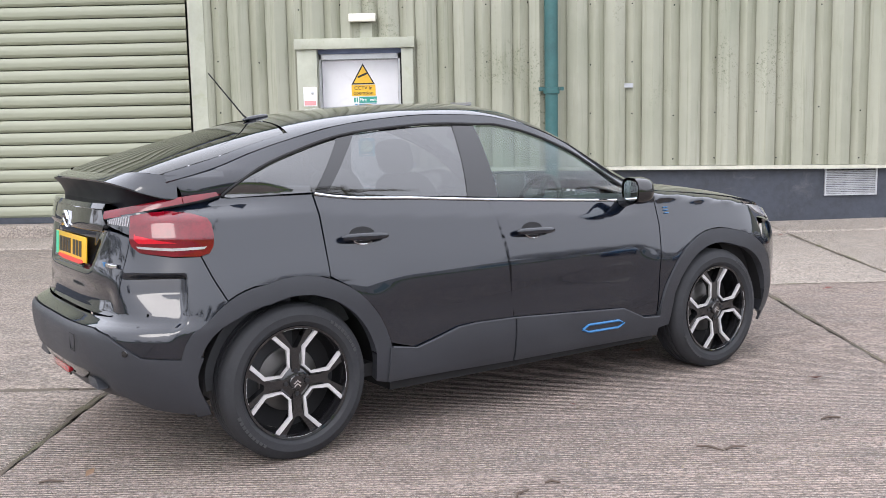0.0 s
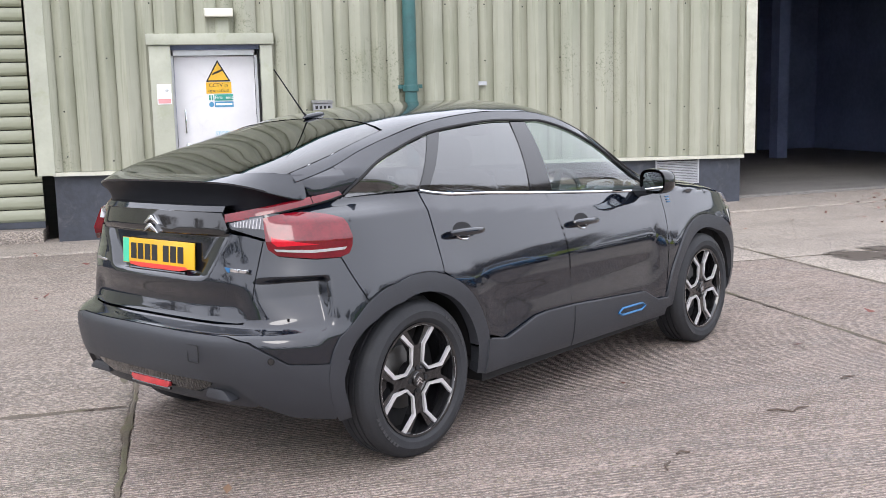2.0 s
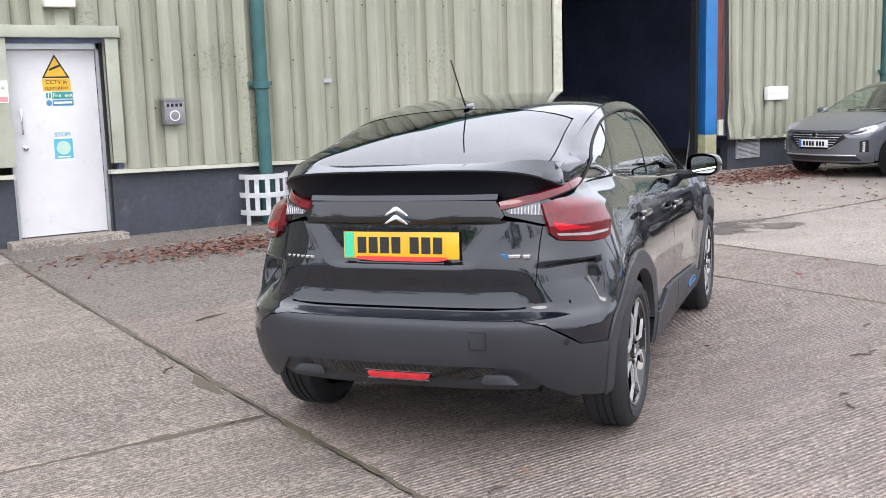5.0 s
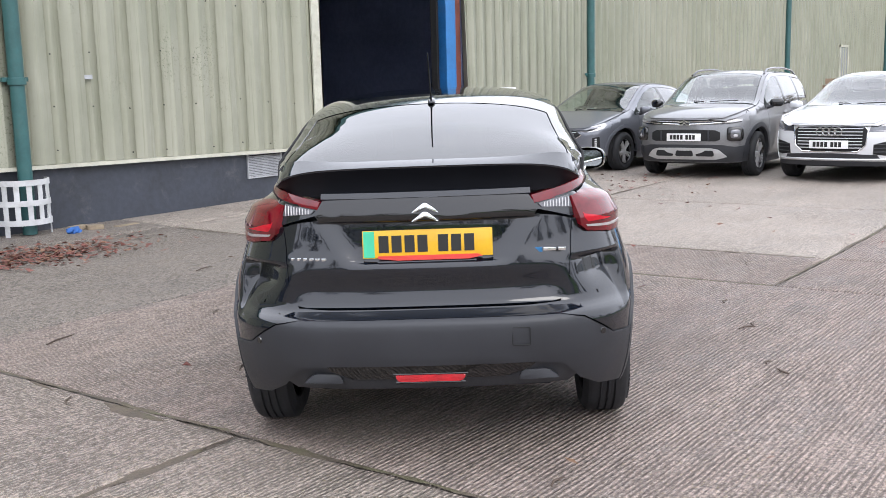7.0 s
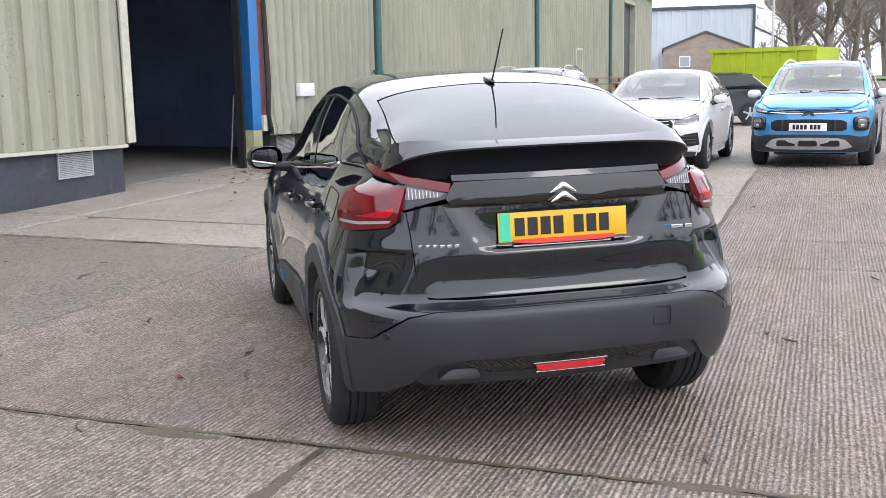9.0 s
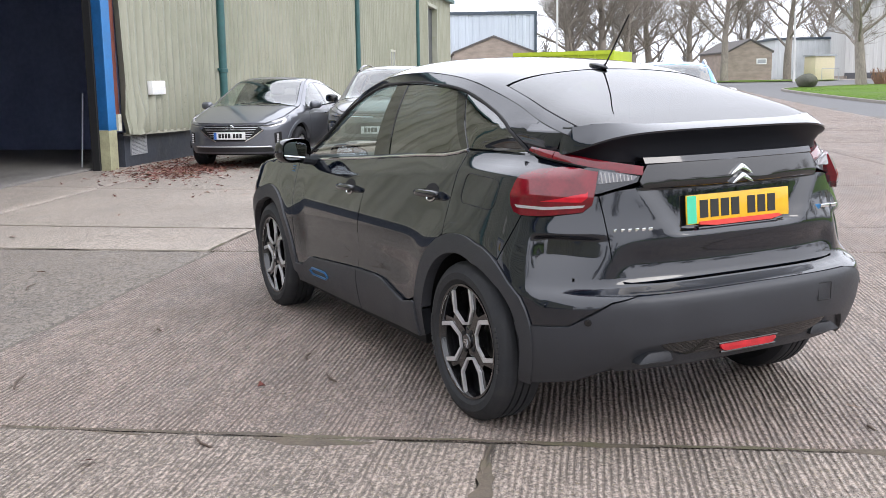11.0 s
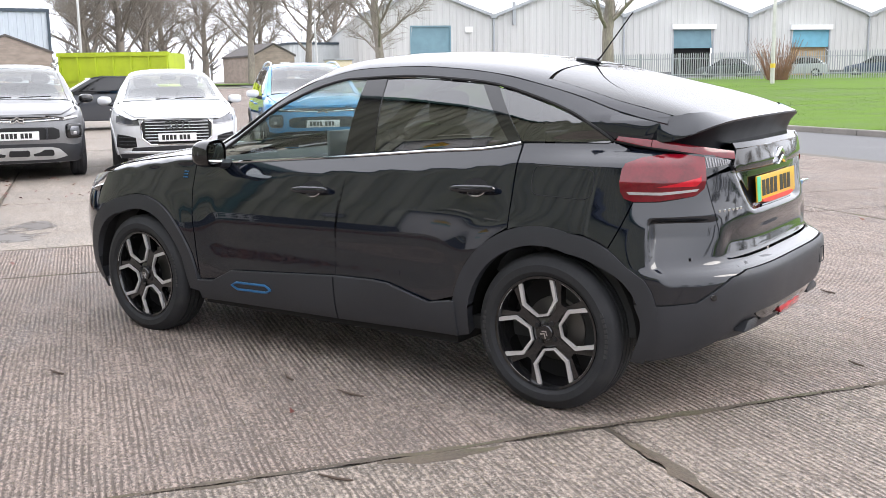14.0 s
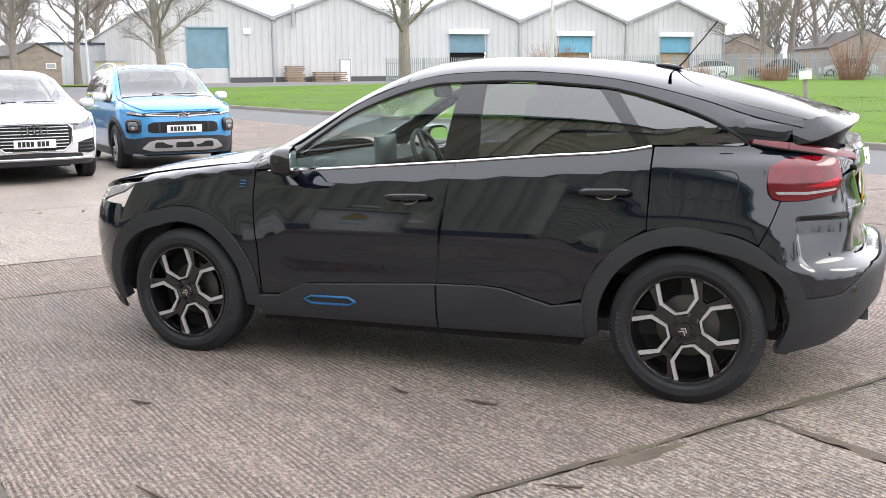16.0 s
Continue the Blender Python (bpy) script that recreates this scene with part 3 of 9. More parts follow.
roof = thing("roof", label="pale grey sheeted warehouse roof", category="roof", kind="structure")
bm = bmesh.new()
prism(bm, [(6.7, EAVES), (6.7, EAVES + 0.12), (24, EAVES + 3.0), (41, EAVES + 0.12), (41, EAVES), (24, EAVES + 2.8)], -20, 49, axis="x")
part("roof_sheet", bm, surface("roof_sheeting", (0.36, 0.37, 0.36), 0.6, vary=0.15, scale=0.6, grain=10), roof)
plain("gutter", M_PIPE, roof, (-20, 6.52, EAVES - 0.08, 49, 6.72, EAVES + 0.1))
shed = thing("interior_walls", label="dark unlit inside of the warehouse", category="wall", kind="structure")
plain("lining", M_INSIDE, shed, (-20, 40.8, -0.1, 49, 41, EAVES), (-20.2, 7.0, -0.1, -20, 41, EAVES), (49, 6.82, 0, 49.2, 41, EAVES + 0.1), (14.0, 7.0, 0, 14.2, 17.2, EAVES), (2.0, 7.0, 0, 2.2, 17.2, EAVES), (2.2, 17.0, 0, 14, 17.2, EAVES))
for x in (6.6, 11.0):
    plain("steel_column", M_INSIDE, shed, (x, 14.0, 0, x + 0.25, 14.3, EAVES))
plain("steel_column", M_INSIDE, shed, (8.2, 16.6, 0, 8.6, 16.9, EAVES), (9.5, 16.6, 0, 9.7, 16.8, EAVES))
floor = loose("floor", slab_mesh(2.2, 14, 7.12, 17.0, lift=0.05), concrete("shed_floor", False, (0.13, 0.125, 0.12)), sharp=50)
tagged(floor, "dusty dark concrete floor inside the open doorway", "floor", kind="structure")


def roller_shutter(x0, x1, y, z0, z1, pitch=0.155, name="roller_shutter", label="pale green steel roller shutter, closed", mat=None):
    th = thing(name, label=label, category="shutter")
    mat = mat or M_SHUTTER
    n = int((z1 - z0) / pitch)
    bm = bmesh.new()
    prism(bm, [(y + 0.012, 0.0), (y - 0.004, 0.006), (y - 0.022, 0.035), (y - 0.026, 0.075), (y - 0.022, pitch - 0.045), (y - 0.004, pitch - 0.012), (y + 0.012, pitch - 0.008)], x0, x1, axis="x")
    first = part("slat", bm, mat, th, sharp=25)
    first.matrix_basis = Matrix.Translation((0, 0, z0))
    for k in range(1, n):
        o = first.copy()
        scene.collection.objects.link(o)
        o.matrix_basis = Matrix.Translation((random.uniform(-0.003, 0.003), random.uniform(-0.002, 0.002), z0 + k * pitch))
    plain("bottom_rail", M_PLINTH, th, (x0, y - 0.04, z0 - 0.07, x1, y + 0.02, z0 + 0.004))
    plain("backing", M_DARK, th, (x0, y + 0.03, z0, x1, y + 0.05, z1))
    return th


roller_shutter(-8.45, -3.15, 7.16, 0.24, 4.4)
sill = tagged(plain("shutter_sill", M_CONC_FLAT, None, (-8.45, 6.86, -0.05, -3.15, 7.4, 0.165), bevel=0.01), "concrete sill under the roller shutter", "sill", kind="structure")


def fire_door():
    d = thing("door_1", label="white steel fire door, closed, with warning stickers", category="door", kind="structure")
    x0, x1, y = -1.575, -0.645, 6.95
    bm = bmesh.new()
    box(bm, x0, y, 0.115, x1, y + 0.05, 2.13, bevel=0.004)
    leaf = part("leaf", bm, M_DOORPAINT, d)
    plain("inner_frame", M_SILVER, d, (x0 - 0.035, 6.90, 0.1, x0 - 0.004, 7.0, 2.20), (x1 + 0.004, 6.90, 0.1, x1 + 0.035, 7.0, 2.20), (x0 - 0.035, 6.90, 2.135, x1 + 0.035, 7.0, 2.25))
    plain("frame_packing", M_DARK, d, (x1 + 0.035, 6.84, 0.1, x1 + 0.06, 6.95, 2.2))
    bm = bmesh.new()
    box(bm, -1.845, 6.715, 0.90, x0 - 0.03, 6.76, 2.245, bevel=0.004)
    box(bm, x0 - 0.045, 6.72, 0.90, x0 - 0.03, 6.93, 2.245)
    part("jamb_cover", bm, M_TRIM, d)
    bm = bmesh.new()
    box(bm, x1 + 0.06, 6.715, 0.88, -0.445, 6.76, 2.245, bevel=0.004)
    box(bm, x1 + 0.06, 6.72, 0.88, x1 + 0.075, 6.93, 2.245)
    part("jamb_cover", bm, M_TRIM, d)
    bm = bmesh.new()
    box(bm, -1.87, 6.68, 2.25, -0.425, 6.78, 2.375, bevel=0.006)
    part("lintel_cover", bm, M_TRIM, d)
    plain("threshold", M_CONC_FLAT, d, (-1.75, 6.62, -0.05, -0.5, 7.1, 0.105), bevel=0.01)
    # furniture
    bm = bmesh.new()
    hx = x0 + 0.10
    tube(bm, [(hx, y, 1.50), (hx, y - 0.05, 1.50), (hx, y - 0.055, 1.48), (hx, y - 0.055, 1.26), (hx, y - 0.05, 1.24), (hx, y, 1.24)], 0.011, 8)
    part("pull_handle", bm, M_CHROME, leaf, "steel pull handle")
    bm = bmesh.new()
    lathe(bm, [(0.0, -0.05), (0.024, -0.048), (0.03, -0.03), (0.022, -0.012), (0.034, -0.004), (0.034, 0.0)], 20, "y", Matrix.Translation((x0 + 0.12, y, 1.08)))
    part("door_knob", bm, M_CHROME, leaf)
    bm = bmesh.new()
    for k in range(7):
        box(bm, x1 + 0.002, y - 0.012, 0.55 + 0.22 * k, x1 + 0.012, y - 0.001, 0.62 + 0.22 * k)
    part("worn_edge", bm, M_DARK, leaf)
    yellow, green, blue, cyan = (flat(n, c, 0.5) for n, c in (("sign_yellow", (0.75, 0.44, 0.03)), ("sign_green", (0.03, 0.30, 0.24)), ("sign_blue", (0.06, 0.25, 0.42)), ("sign_cyan", (0.10, 0.42, 0.55))))
    up = pose(0, 0, 0, 90, 0, 0)
    cx = x0 + 0.50
    tri = thing("warning_sign", Matrix.Translation((cx, y - 0.003, 0)), "yellow triangular camera warning sticker over CCTV in operation", "sign")
    bm = bmesh.new()
    prism(bm, [(-0.145, 1.83), (0.145, 1.83), (0.0, 2.085)], -0.0015, 0.001)
    part("border", bm, M_BLACKINK, tri, sharp=0)
    bm = bmesh.new()
    prism(bm, [(-0.118, 1.846), (0.118, 1.846), (0.0, 2.052)], -0.003, -0.0016)
    part("field", bm, yellow, tri, sharp=0)
    bm = bmesh.new()
    prism(bm, [(-0.065, 1.905), (0.01, 1.935), (0.055, 1.955), (0.048, 1.975), (-0.03, 1.945), (-0.068, 1.925)], -0.0045, -0.0031)
    part("camera_pictogram", bm, M_BLACKINK, tri, sharp=0)
    bm = bmesh.new()
    box(bm, -0.145, -0.0025, 1.69, 0.150, 0.001, 1.825)
    part("text_panel", bm, yellow, tri)
    letters("CCTV in", 0.062, M_BLACKINK, tri, m=Matrix.Translation((0.0, -0.0035, 1.785)) @ up)
    letters("operation", 0.062, M_BLACKINK, tri, m=Matrix.Translation((0.0, -0.0035, 1.725)) @ up)
    fx = thing("fire_exit_sign", Matrix.Translation((cx + 0.02, y - 0.003, 0)), "green and blue fire exit keep clear stickers", "sign")
    plain("green_panel", green, fx, (-0.075, -0.0025, 1.605, 0.145, 0.001, 1.68))
    plain("white_panel", M_WHITEPAINT, fx, (-0.145, -0.0022, 1.605, -0.08, 0.001, 1.68))
    plain("pictogram", green, fx, (-0.138, -0.0035, 1.612, -0.118, -0.0023, 1.672), (-0.108, -0.0035, 1.612, -0.088, -0.0023, 1.672))
    for word, dx in (("Fire", -0.060), ("exit", 0.064)):
        letters(word, 0.058, M_WHITEPAINT, fx, m=Matrix.Translation((0.035 + dx, -0.0035, 1.642)) @ up)
    plain("blue_panel", blue, fx, (-0.075, -0.0025, 1.53, 0.145, 0.001, 1.595))
    plain("text_bar", M_WHITEPAINT, fx, (-0.06, -0.0035, 1.552, 0.13, -0.0026, 1.574))
    bm = bmesh.new()
    lathe(bm, [(0.03, -0.002), (0.03, 0.0005), (0.0, 0.0005)], 20, "y", Matrix.Translation((-0.112, -0.0005, 1.562)))
    lathe(bm, [(0.0, -0.002), (0.03, -0.002)], 20, "y", Matrix.Translation((-0.112, -0.0005, 1.562)))
    part("round_symbol", bm, blue, fx)
    st = thing("stop_poster", Matrix.Translation((x0 + 0.52, y - 0.003, 0)), "cyan poster under the word STOP!", "poster")
    letters("STOP!", 0.065, cyan, st, m=Matrix.Translation((0.0, -0.002, 1.215)) @ up)
    plain("sheet", M_WHITEPAINT, st, (-0.105, -0.0015, 0.925, 0.105, 0.001, 1.175))
    plain("blue_field", cyan, st, (-0.10, -0.0028, 0.95, 0.10, -0.0016, 1.17))
    bm = bmesh.new()
    lathe(bm, [(0.0, -0.0042), (0.075, -0.0042), (0.075, -0.0029)], 28, "y", Matrix.Translation((0.0, 0.0, 1.07)))
    part("pale_disc", bm, flat("pale_green_print", (0.45, 0.66, 0.55), 0.5), st)
    plain("text_bar", M_WHITEPAINT, st, (-0.07, -0.0040, 0.965, 0.07, -0.0029, 0.978))
    kc = thing("notice_card", Matrix.Translation((-1.70, 6.712, 1.69)), "white laminated card with a red lower edge on the door jamb", "notice")
    plain("card", M_WHITEPAINT, kc, (-0.08, -0.002, -0.115, 0.08, 0.0025, 0.115))
    plain("red_tint", flat("faded_red_print", (0.62, 0.28, 0.28), 0.5), kc, (-0.072, -0.0035, -0.105, 0.072, -0.0021, -0.05))
    bm = bmesh.new()
    lathe(bm, [(0.0, -0.02), (0.016, -0.018), (0.02, -0.0022)], 16, "y", Matrix.Translation((0.03, 0, 0.045)))
    part("lock_button", bm, M_SILVER, kc)


fire_door()


def bulkhead_lamp():
    t = thing("bulkhead_lamp", Matrix.Translation((-1.04, 6.762, 2.61)), "white unlit bulkhead lamp over the fire door", "lamp")
    plain("backplate", M_FLASH, t, (-0.165, -0.03, -0.015, 0.165, 0.0, 0.055))
    bm = bmesh.new()
    box(bm, -0.16, -0.13, -0.05, 0.16, -0.031, 0.045, bevel=0.012)
    part("diffuser", bm, surface("yellowed_diffuser", (0.68, 0.66, 0.57), 0.35, vary=0.1), t)
    plain("conduit", M_TRIM, t, (-0.11, -0.008, -0.32, 0.11, 0.0, -0.056))


def ashtray():
    t = thing("cigarette_bin", Matrix.Translation((0.12, 6.70, 1.43)), "grey steel wall-mounted cigarette bin", "ashtray")
    grey = surface("grey_hammered_steel", (0.26, 0.26, 0.27), 0.4, 0.5, vary=0.2, scale=8, grain=60)
    bm = bmesh.new()
    box(bm, -0.115, -0.06, -0.15, 0.115, 0.062, 0.115, bevel=0.008)
    part("body", bm, grey, t)
    bm = bmesh.new()
    prism(bm, [(0.062, 0.118), (-0.085, 0.118), (-0.085, 0.128), (0.062, 0.155)], -0.125, 0.125, axis="x")
    part("lid", bm, grey, t)
    plain("slot", M_DARK, t, *[(-0.09 + 0.05 * k, -0.0635, 0.05, -0.06 + 0.05 * k, -0.0605, 0.085) for k in range(4)])
    bm = bmesh.new()
    lathe(bm, [(0.048, -0.002), (0.06, -0.002), (0.06, 0.0), (0.048, 0.0)], 24, "y", Matrix.Translation((0.0, -0.0615, -0.05)), closed=True)
    part("printed_ring", bm, M_WHITEPAINT, t)


def vent(x0, x1, z0, z1):
    t = thing("air_vent", Matrix.Translation((x0, 6.84, z0)), "pale louvred air vent in the dark plinth", "vent")
    w, h = x1 - x0, z1 - z0
    plain("frame", M_GALV, t, (0, -0.02, 0, w, 0.003, 0.02), (0, -0.02, h - 0.02, w, 0.003, h), (0, -0.02, 0.02, 0.02, 0.003, h - 0.02), (w - 0.02, -0.02, 0.02, w, 0.003, h - 0.02))
    plain("backing", M_DARK, t, (0.02, -0.002, 0.02, w - 0.02, 0.003, h - 0.02))
    bm = bmesh.new()
    prism(bm, [(-0.003, 0.012), (-0.016, 0.0), (-0.017, 0.004), (-0.004, 0.017)], 0.02, w - 0.02, axis="x")
    first = part("louvre", bm, M_GALV, t, sharp=0)
    n = int((h - 0.05) / 0.022)
    first.matrix_basis = Matrix.Translation((0, 0, 0.024))
    for k in range(1, n):
        o = first.copy()
        scene.collection.objects.link(o)
        o.matrix_basis = Matrix.Translation((0, 0, 0.024 + 0.022 * k))


def downpipe(x, guard=False, r=0.082):
    t = thing("downpipe", Matrix.Translation((x, 6.665, 0)), "teal painted round downpipe on the cladding", "pipe")
    bm = bmesh.new()
    tube(bm, [(0, 0, 0.02 + ground_z(x, 6.6)), (0, 0, 1.72)], r * 0.95, 20)
    part("lower_length", bm, M_PIPE, t)
    bm = bmesh.new()
    tube(bm, [(0, 0, 1.66), (0, 0, EAVES)], r, 20)
    part("upper_length", bm, M_PIPE, t)
    bm = bmesh.new()
    lathe(bm, [(r + 0.002, 1.66), (r + 0.016, 1.665), (r + 0.016, 1.735), (r + 0.002, 1.74)], 24, "z")
    box(bm, -0.15, 0.02, 1.70, 0.15, 0.06, 1.745)
    part("bracket", bm, M_PIPE, t)
    if guard:
        rad = 0.30
        g = thing("pipe_guard", Matrix.Translation((x, 6.665, 0)), "white painted steel cage guarding the foot of the downpipe", "guard")
        for z in (0.19, 0.40, 0.62):
            bm = bmesh.new()
            prev = None
            for k in range(15):
                c, s = math.cos(math.pi * k / 14), math.sin(math.pi * k / 14)
                row = [bm.verts.new((r * c, -r * s + 0.12, zz)) for r, zz in ((rad - 0.007, z - 0.03), (rad + 0.007, z - 0.03), (rad + 0.007, z + 0.03), (rad - 0.007, z + 0.03))]
                if prev:
                    for j in range(4):
                        bm.faces.new((prev[j], prev[(j + 1) % 4], row[(j + 1) % 4], row[j]))
                else:
                    bm.faces.new(row[::-1])
                prev = row
            bm.faces.new(prev)
            part("hoop", bm, M_GUARD, g)
        for k in range(1, 7):
            a = math.pi * k / 7
            bm = bmesh.new()
            box(bm, -0.028, -0.006, ground_z(x, 6.4) - 0.01 if k in (1, 6) else 0.16, 0.028, 0.006, 0.65, pose((rad - 0.012) * math.cos(a), -(rad - 0.012) * math.sin(a) + 0.12, 0, 0, 0, 90 - math.degrees(a)))
            part("upright", bm, M_GUARD, g)


bulkhead_lamp()
ashtray()
vent(4.56, 5.20, 0.36, 0.70)
vent(9.92, 10.52, 0.30, 0.64)
downpipe(1.21, True)
for px in (13.9, 26.1, 37.7):
    downpipe(px)

post = thing("steel_post", Matrix.Translation((9.24, 6.93, 0)), "blue painted steel post with a faded yellow foot", "post")
zf = 0.74
plain("foot", M_POSTBASE, post, (-0.135, -0.14, 0.0, 0.135, 0.14, zf))
bm = bmesh.new()
prism(bm, [(-0.135, -0.14), (0.135, -0.14), (0.135, -0.12), (0.01, -0.12), (0.01, 0.12), (0.135, 0.12), (0.135, 0.14), (-0.135, 0.14), (-0.135, 0.12), (-0.01, 0.12), (-0.01, -0.12), (-0.135, -0.12)], zf, 5.0, axis="z")
part("shaft", bm, M_BLUE, post)
plain("back_plate", M_BLUE, post, (-0.12, -0.128, zf, 0.12, -0.122, 5.0))
angle = thing("door_angle", Matrix.Translation((9.46, 6.86, 0)), "rusty red door angle between post and cladding", "rail")
plain("rail", M_RUST, angle, (-0.06, -0.05, 0.95, 0.075, 0.05, 5.0))
plain("torn_flashing", M_FLASH, angle, (-0.05, -0.09, 0.72, 0.06, -0.05, 0.98))
track = thing("door_track", Matrix.Translation((9.06, 7.0, 0)), "dark steel door guide beside the post", "rail")
plain("channel", M_DARK, track, (-0.03, -0.06, 0.05, 0.03, 0.06, 5.0))
tagged(plain("opening_sill", M_CONC_FLAT, None, (6.0, 6.86, -0.05, 9.12, 7.14, 0.085), bevel=0.012), "worn concrete edge of the doorway floor", "sill", kind="structure")
wb = thing("wall_box", Matrix.Translation((10.8, 6.76, 1.39)), "white plastic meter box on the cladding", "box")
bm = bmesh.new()
box(bm, -0.27, -0.09, -0.12, 0.27, 0.0, 0.11, bevel=0.012)
part("case", bm, M_WHITEPAINT, wb)
plain("lid_seam", M_SILVER, wb, (-0.27, -0.093, -0.012, 0.27, -0.089, -0.006))
pl = thing("wall_plate", Matrix.Translation((2.14, 6.762, 1.745)), "small grey metal plate riveted to the cladding", "plate")
plain("plate", M_GALV, pl, (-0.065, -0.006, -0.025, 0.065, 0.002, 0.025))
# far tall doorway and small window
far_door = thing("door_2", label="tall dark doorway near the far end of the wall", category="door", kind="structure")
plain("dark_leaf", surface("dark_grey_door", (0.055, 0.06, 0.062), 0.6, vary=0.2, scale=1.5, grain=20), far_door, (40.9, 6.98, 0.0, 43.9, 7.05, 4.9))
plain("frame", M_TRIM, far_door, (40.8, 6.72, 0.0, 41.0, 6.98, 5.0), (43.8, 6.72, 0.0, 44.0, 6.98, 5.0), (40.8, 6.72, 4.9, 44.0, 6.98, 5.05))
sw = thing("window_1", Matrix.Translation((32.2, 6.74, 2.1)), "small pale framed window in the cladding", "window", kind="structure")
plain("frame", M_FLASH, sw, (-0.55, -0.04, -0.70, -0.47, 0.03, 0.55), (0.47, -0.04, -0.70, 0.55, 0.03, 0.55), (-0.55, -0.04, 0.47, 0.55, 0.03, 0.55), (-0.55, -0.04, -0.76, 0.55, 0.03, -0.68))
plain("pane", flat("dull_pane", (0.30, 0.32, 0.33), 0.15), sw, (-0.47, -0.01, -0.68, 0.47, 0.0, 0.47))


# ---- car bodies ----
class Shell:
    """A car's outer skin. The lower body is a stack of plan outlines: u runs along x on the flank and round the
    corners to the middle of tail and nose; above the belt the flank leans in to a rail, and a crowned top joins the rails."""
    L_END = 1.2

    def __init__(self, **k):
        self.k = k
        self.bend = k.get("bend", lambda u, x, z: 0.0)

    def tab(self, name, x):
        v = self.k.get(name, 1.0)
        return v if isinstance(v, (int, float)) else lerp_table(v, x)

    def width(self, x, z):
        return self.tab("W", x) + self.tab("prof", z)

    def low(self, u, z):
        xr, xf, cr, cf = self.tab("xr", z), self.tab("xf", z), self.k["xcr"], self.k["xcf"]
        if u < cr:
            th = min(1.0, (cr - u) / self.L_END) * math.pi / 2
            e = 2 / self.tab("nr", z)
            x, w = cr - (cr - xr) * math.sin(th) ** e, self.width(cr, z)
            y = w * max(0.0, math.cos(th)) ** e
        elif u > cf:
            th = min(1.0, (u - cf) / self.L_END) * math.pi / 2
            e = 2 / self.tab("nf", z)
            x, w = cf + (xf - cf) * math.sin(th) ** e, self.width(cf, z)
            y = w * max(0.0, math.cos(th)) ** e
        else:
            x, y = u, self.width(u, z)
        return Vector((x, y, z))

    def u_at_x(self, x, z):
        xr, xf, cr, cf = self.tab("xr", z), self.tab("xf", z), self.k["xcr"], self.k["xcf"]
        if x < cr:
            return cr - self.L_END * math.asin(min(1, (cr - x) / (cr - xr)) ** (self.tab("nr", z) / 2)) / (math.pi / 2)
        if x > cf:
            return cf + self.L_END * math.asin(min(1, (x - cf) / (xf - cf)) ** (self.tab("nf", z) / 2)) / (math.pi / 2)
        return x

    def u_at_y(self, y, z, end=-1):
        c = self.k["xcr"] if end < 0 else self.k["xcf"]
        n = self.tab("nr" if end < 0 else "nf", z)
        th = math.acos(max(-1.0, min(1.0, (abs(y) / self.width(c, z)) ** (n / 2)))) / (math.pi / 2)
        return c + end * self.L_END * th * (1 if y >= 0 else 2 / th - 1 if th > 1e-6 else 1)

    def side(self, u, z):
        """A point of the left flank (or tail, nose) at u and height z."""
        cr, cf = self.k["xcr"], self.k["xcf"]
        flip = False
        if u < cr - self.L_END:
            u, flip = 2 * (cr - self.L_END) - u, True
        if u > cf + self.L_END:
            u, flip = 2 * (cf + self.L_END) - u, True
        x = max(-9, min(9, u))
        zb = self.tab("zb", max(cr - 0.35, min(cf + 0.3, u)))
        if z <= zb or u < cr - 0.62 or u > cf + 0.4:
            p = self.low(u, z)
        else:
            zr, yr = self.tab("zr", x), self.tab("yr", x)
            base = self.low(self.u_at_x(max(self.tab("xr", zb) + 0.001, min(self.tab("xf", zb) - 0.001, x)), zb), zb)
            t = min(1.05, (z - zb) / max(0.02, zr - zb))
            p = Vector((x, base.y + (yr - base.y) * t + 0.028 * 4 * t * (1 - t) * self.tab("bulge", x), z))
        d = self.bend(u, p.x, z)
        if d:
            th = 0.0
            if u < cr:
                th = min(1.0, (cr - u) / self.L_END) * math.pi / 2
                p += Vector((-math.sin(th), math.cos(th), 0)) * d
            elif u > cf:
                th = min(1.0, (u - cf) / self.L_END) * math.pi / 2
                p += Vector((math.sin(th), math.cos(th), 0)) * d
            else:
                p.y += d
        if flip:
            p.y = -p.y
        return p

    def top(self, x, y):
        zc, zr, yr = self.tab("zc", x), self.tab("zr", x), self.tab("yr", x)
        q = min(1.15, abs(y) / yr)
        w = self.k["crown"](x) if "crown" in self.k else 0.5
        return Vector((x, y, zc - (zc - zr) * (w * q * q + (1 - w) * q ** (12 - 10 * w))))

    def pts(self, rows):
        """Corner marks to (u, z): ('x', x, z) on the flank, ('y', y, z) on the tail, ('f', y, z) on the nose."""
        out = []
        for kind, v, z in rows:
            out.append((self.u_at_x(v, z) if kind == "x" else self.u_at_y(v, z, -1 if kind == "y" else 1), z))
        return out


def arc(cx, cz, r, a0, a1, n=18):
    return [(cx + r * math.cos(radians(a0 + (a1 - a0) * i / n)), cz + r * math.sin(radians(a0 + (a1 - a0) * i / n))) for i in range(n + 1)]


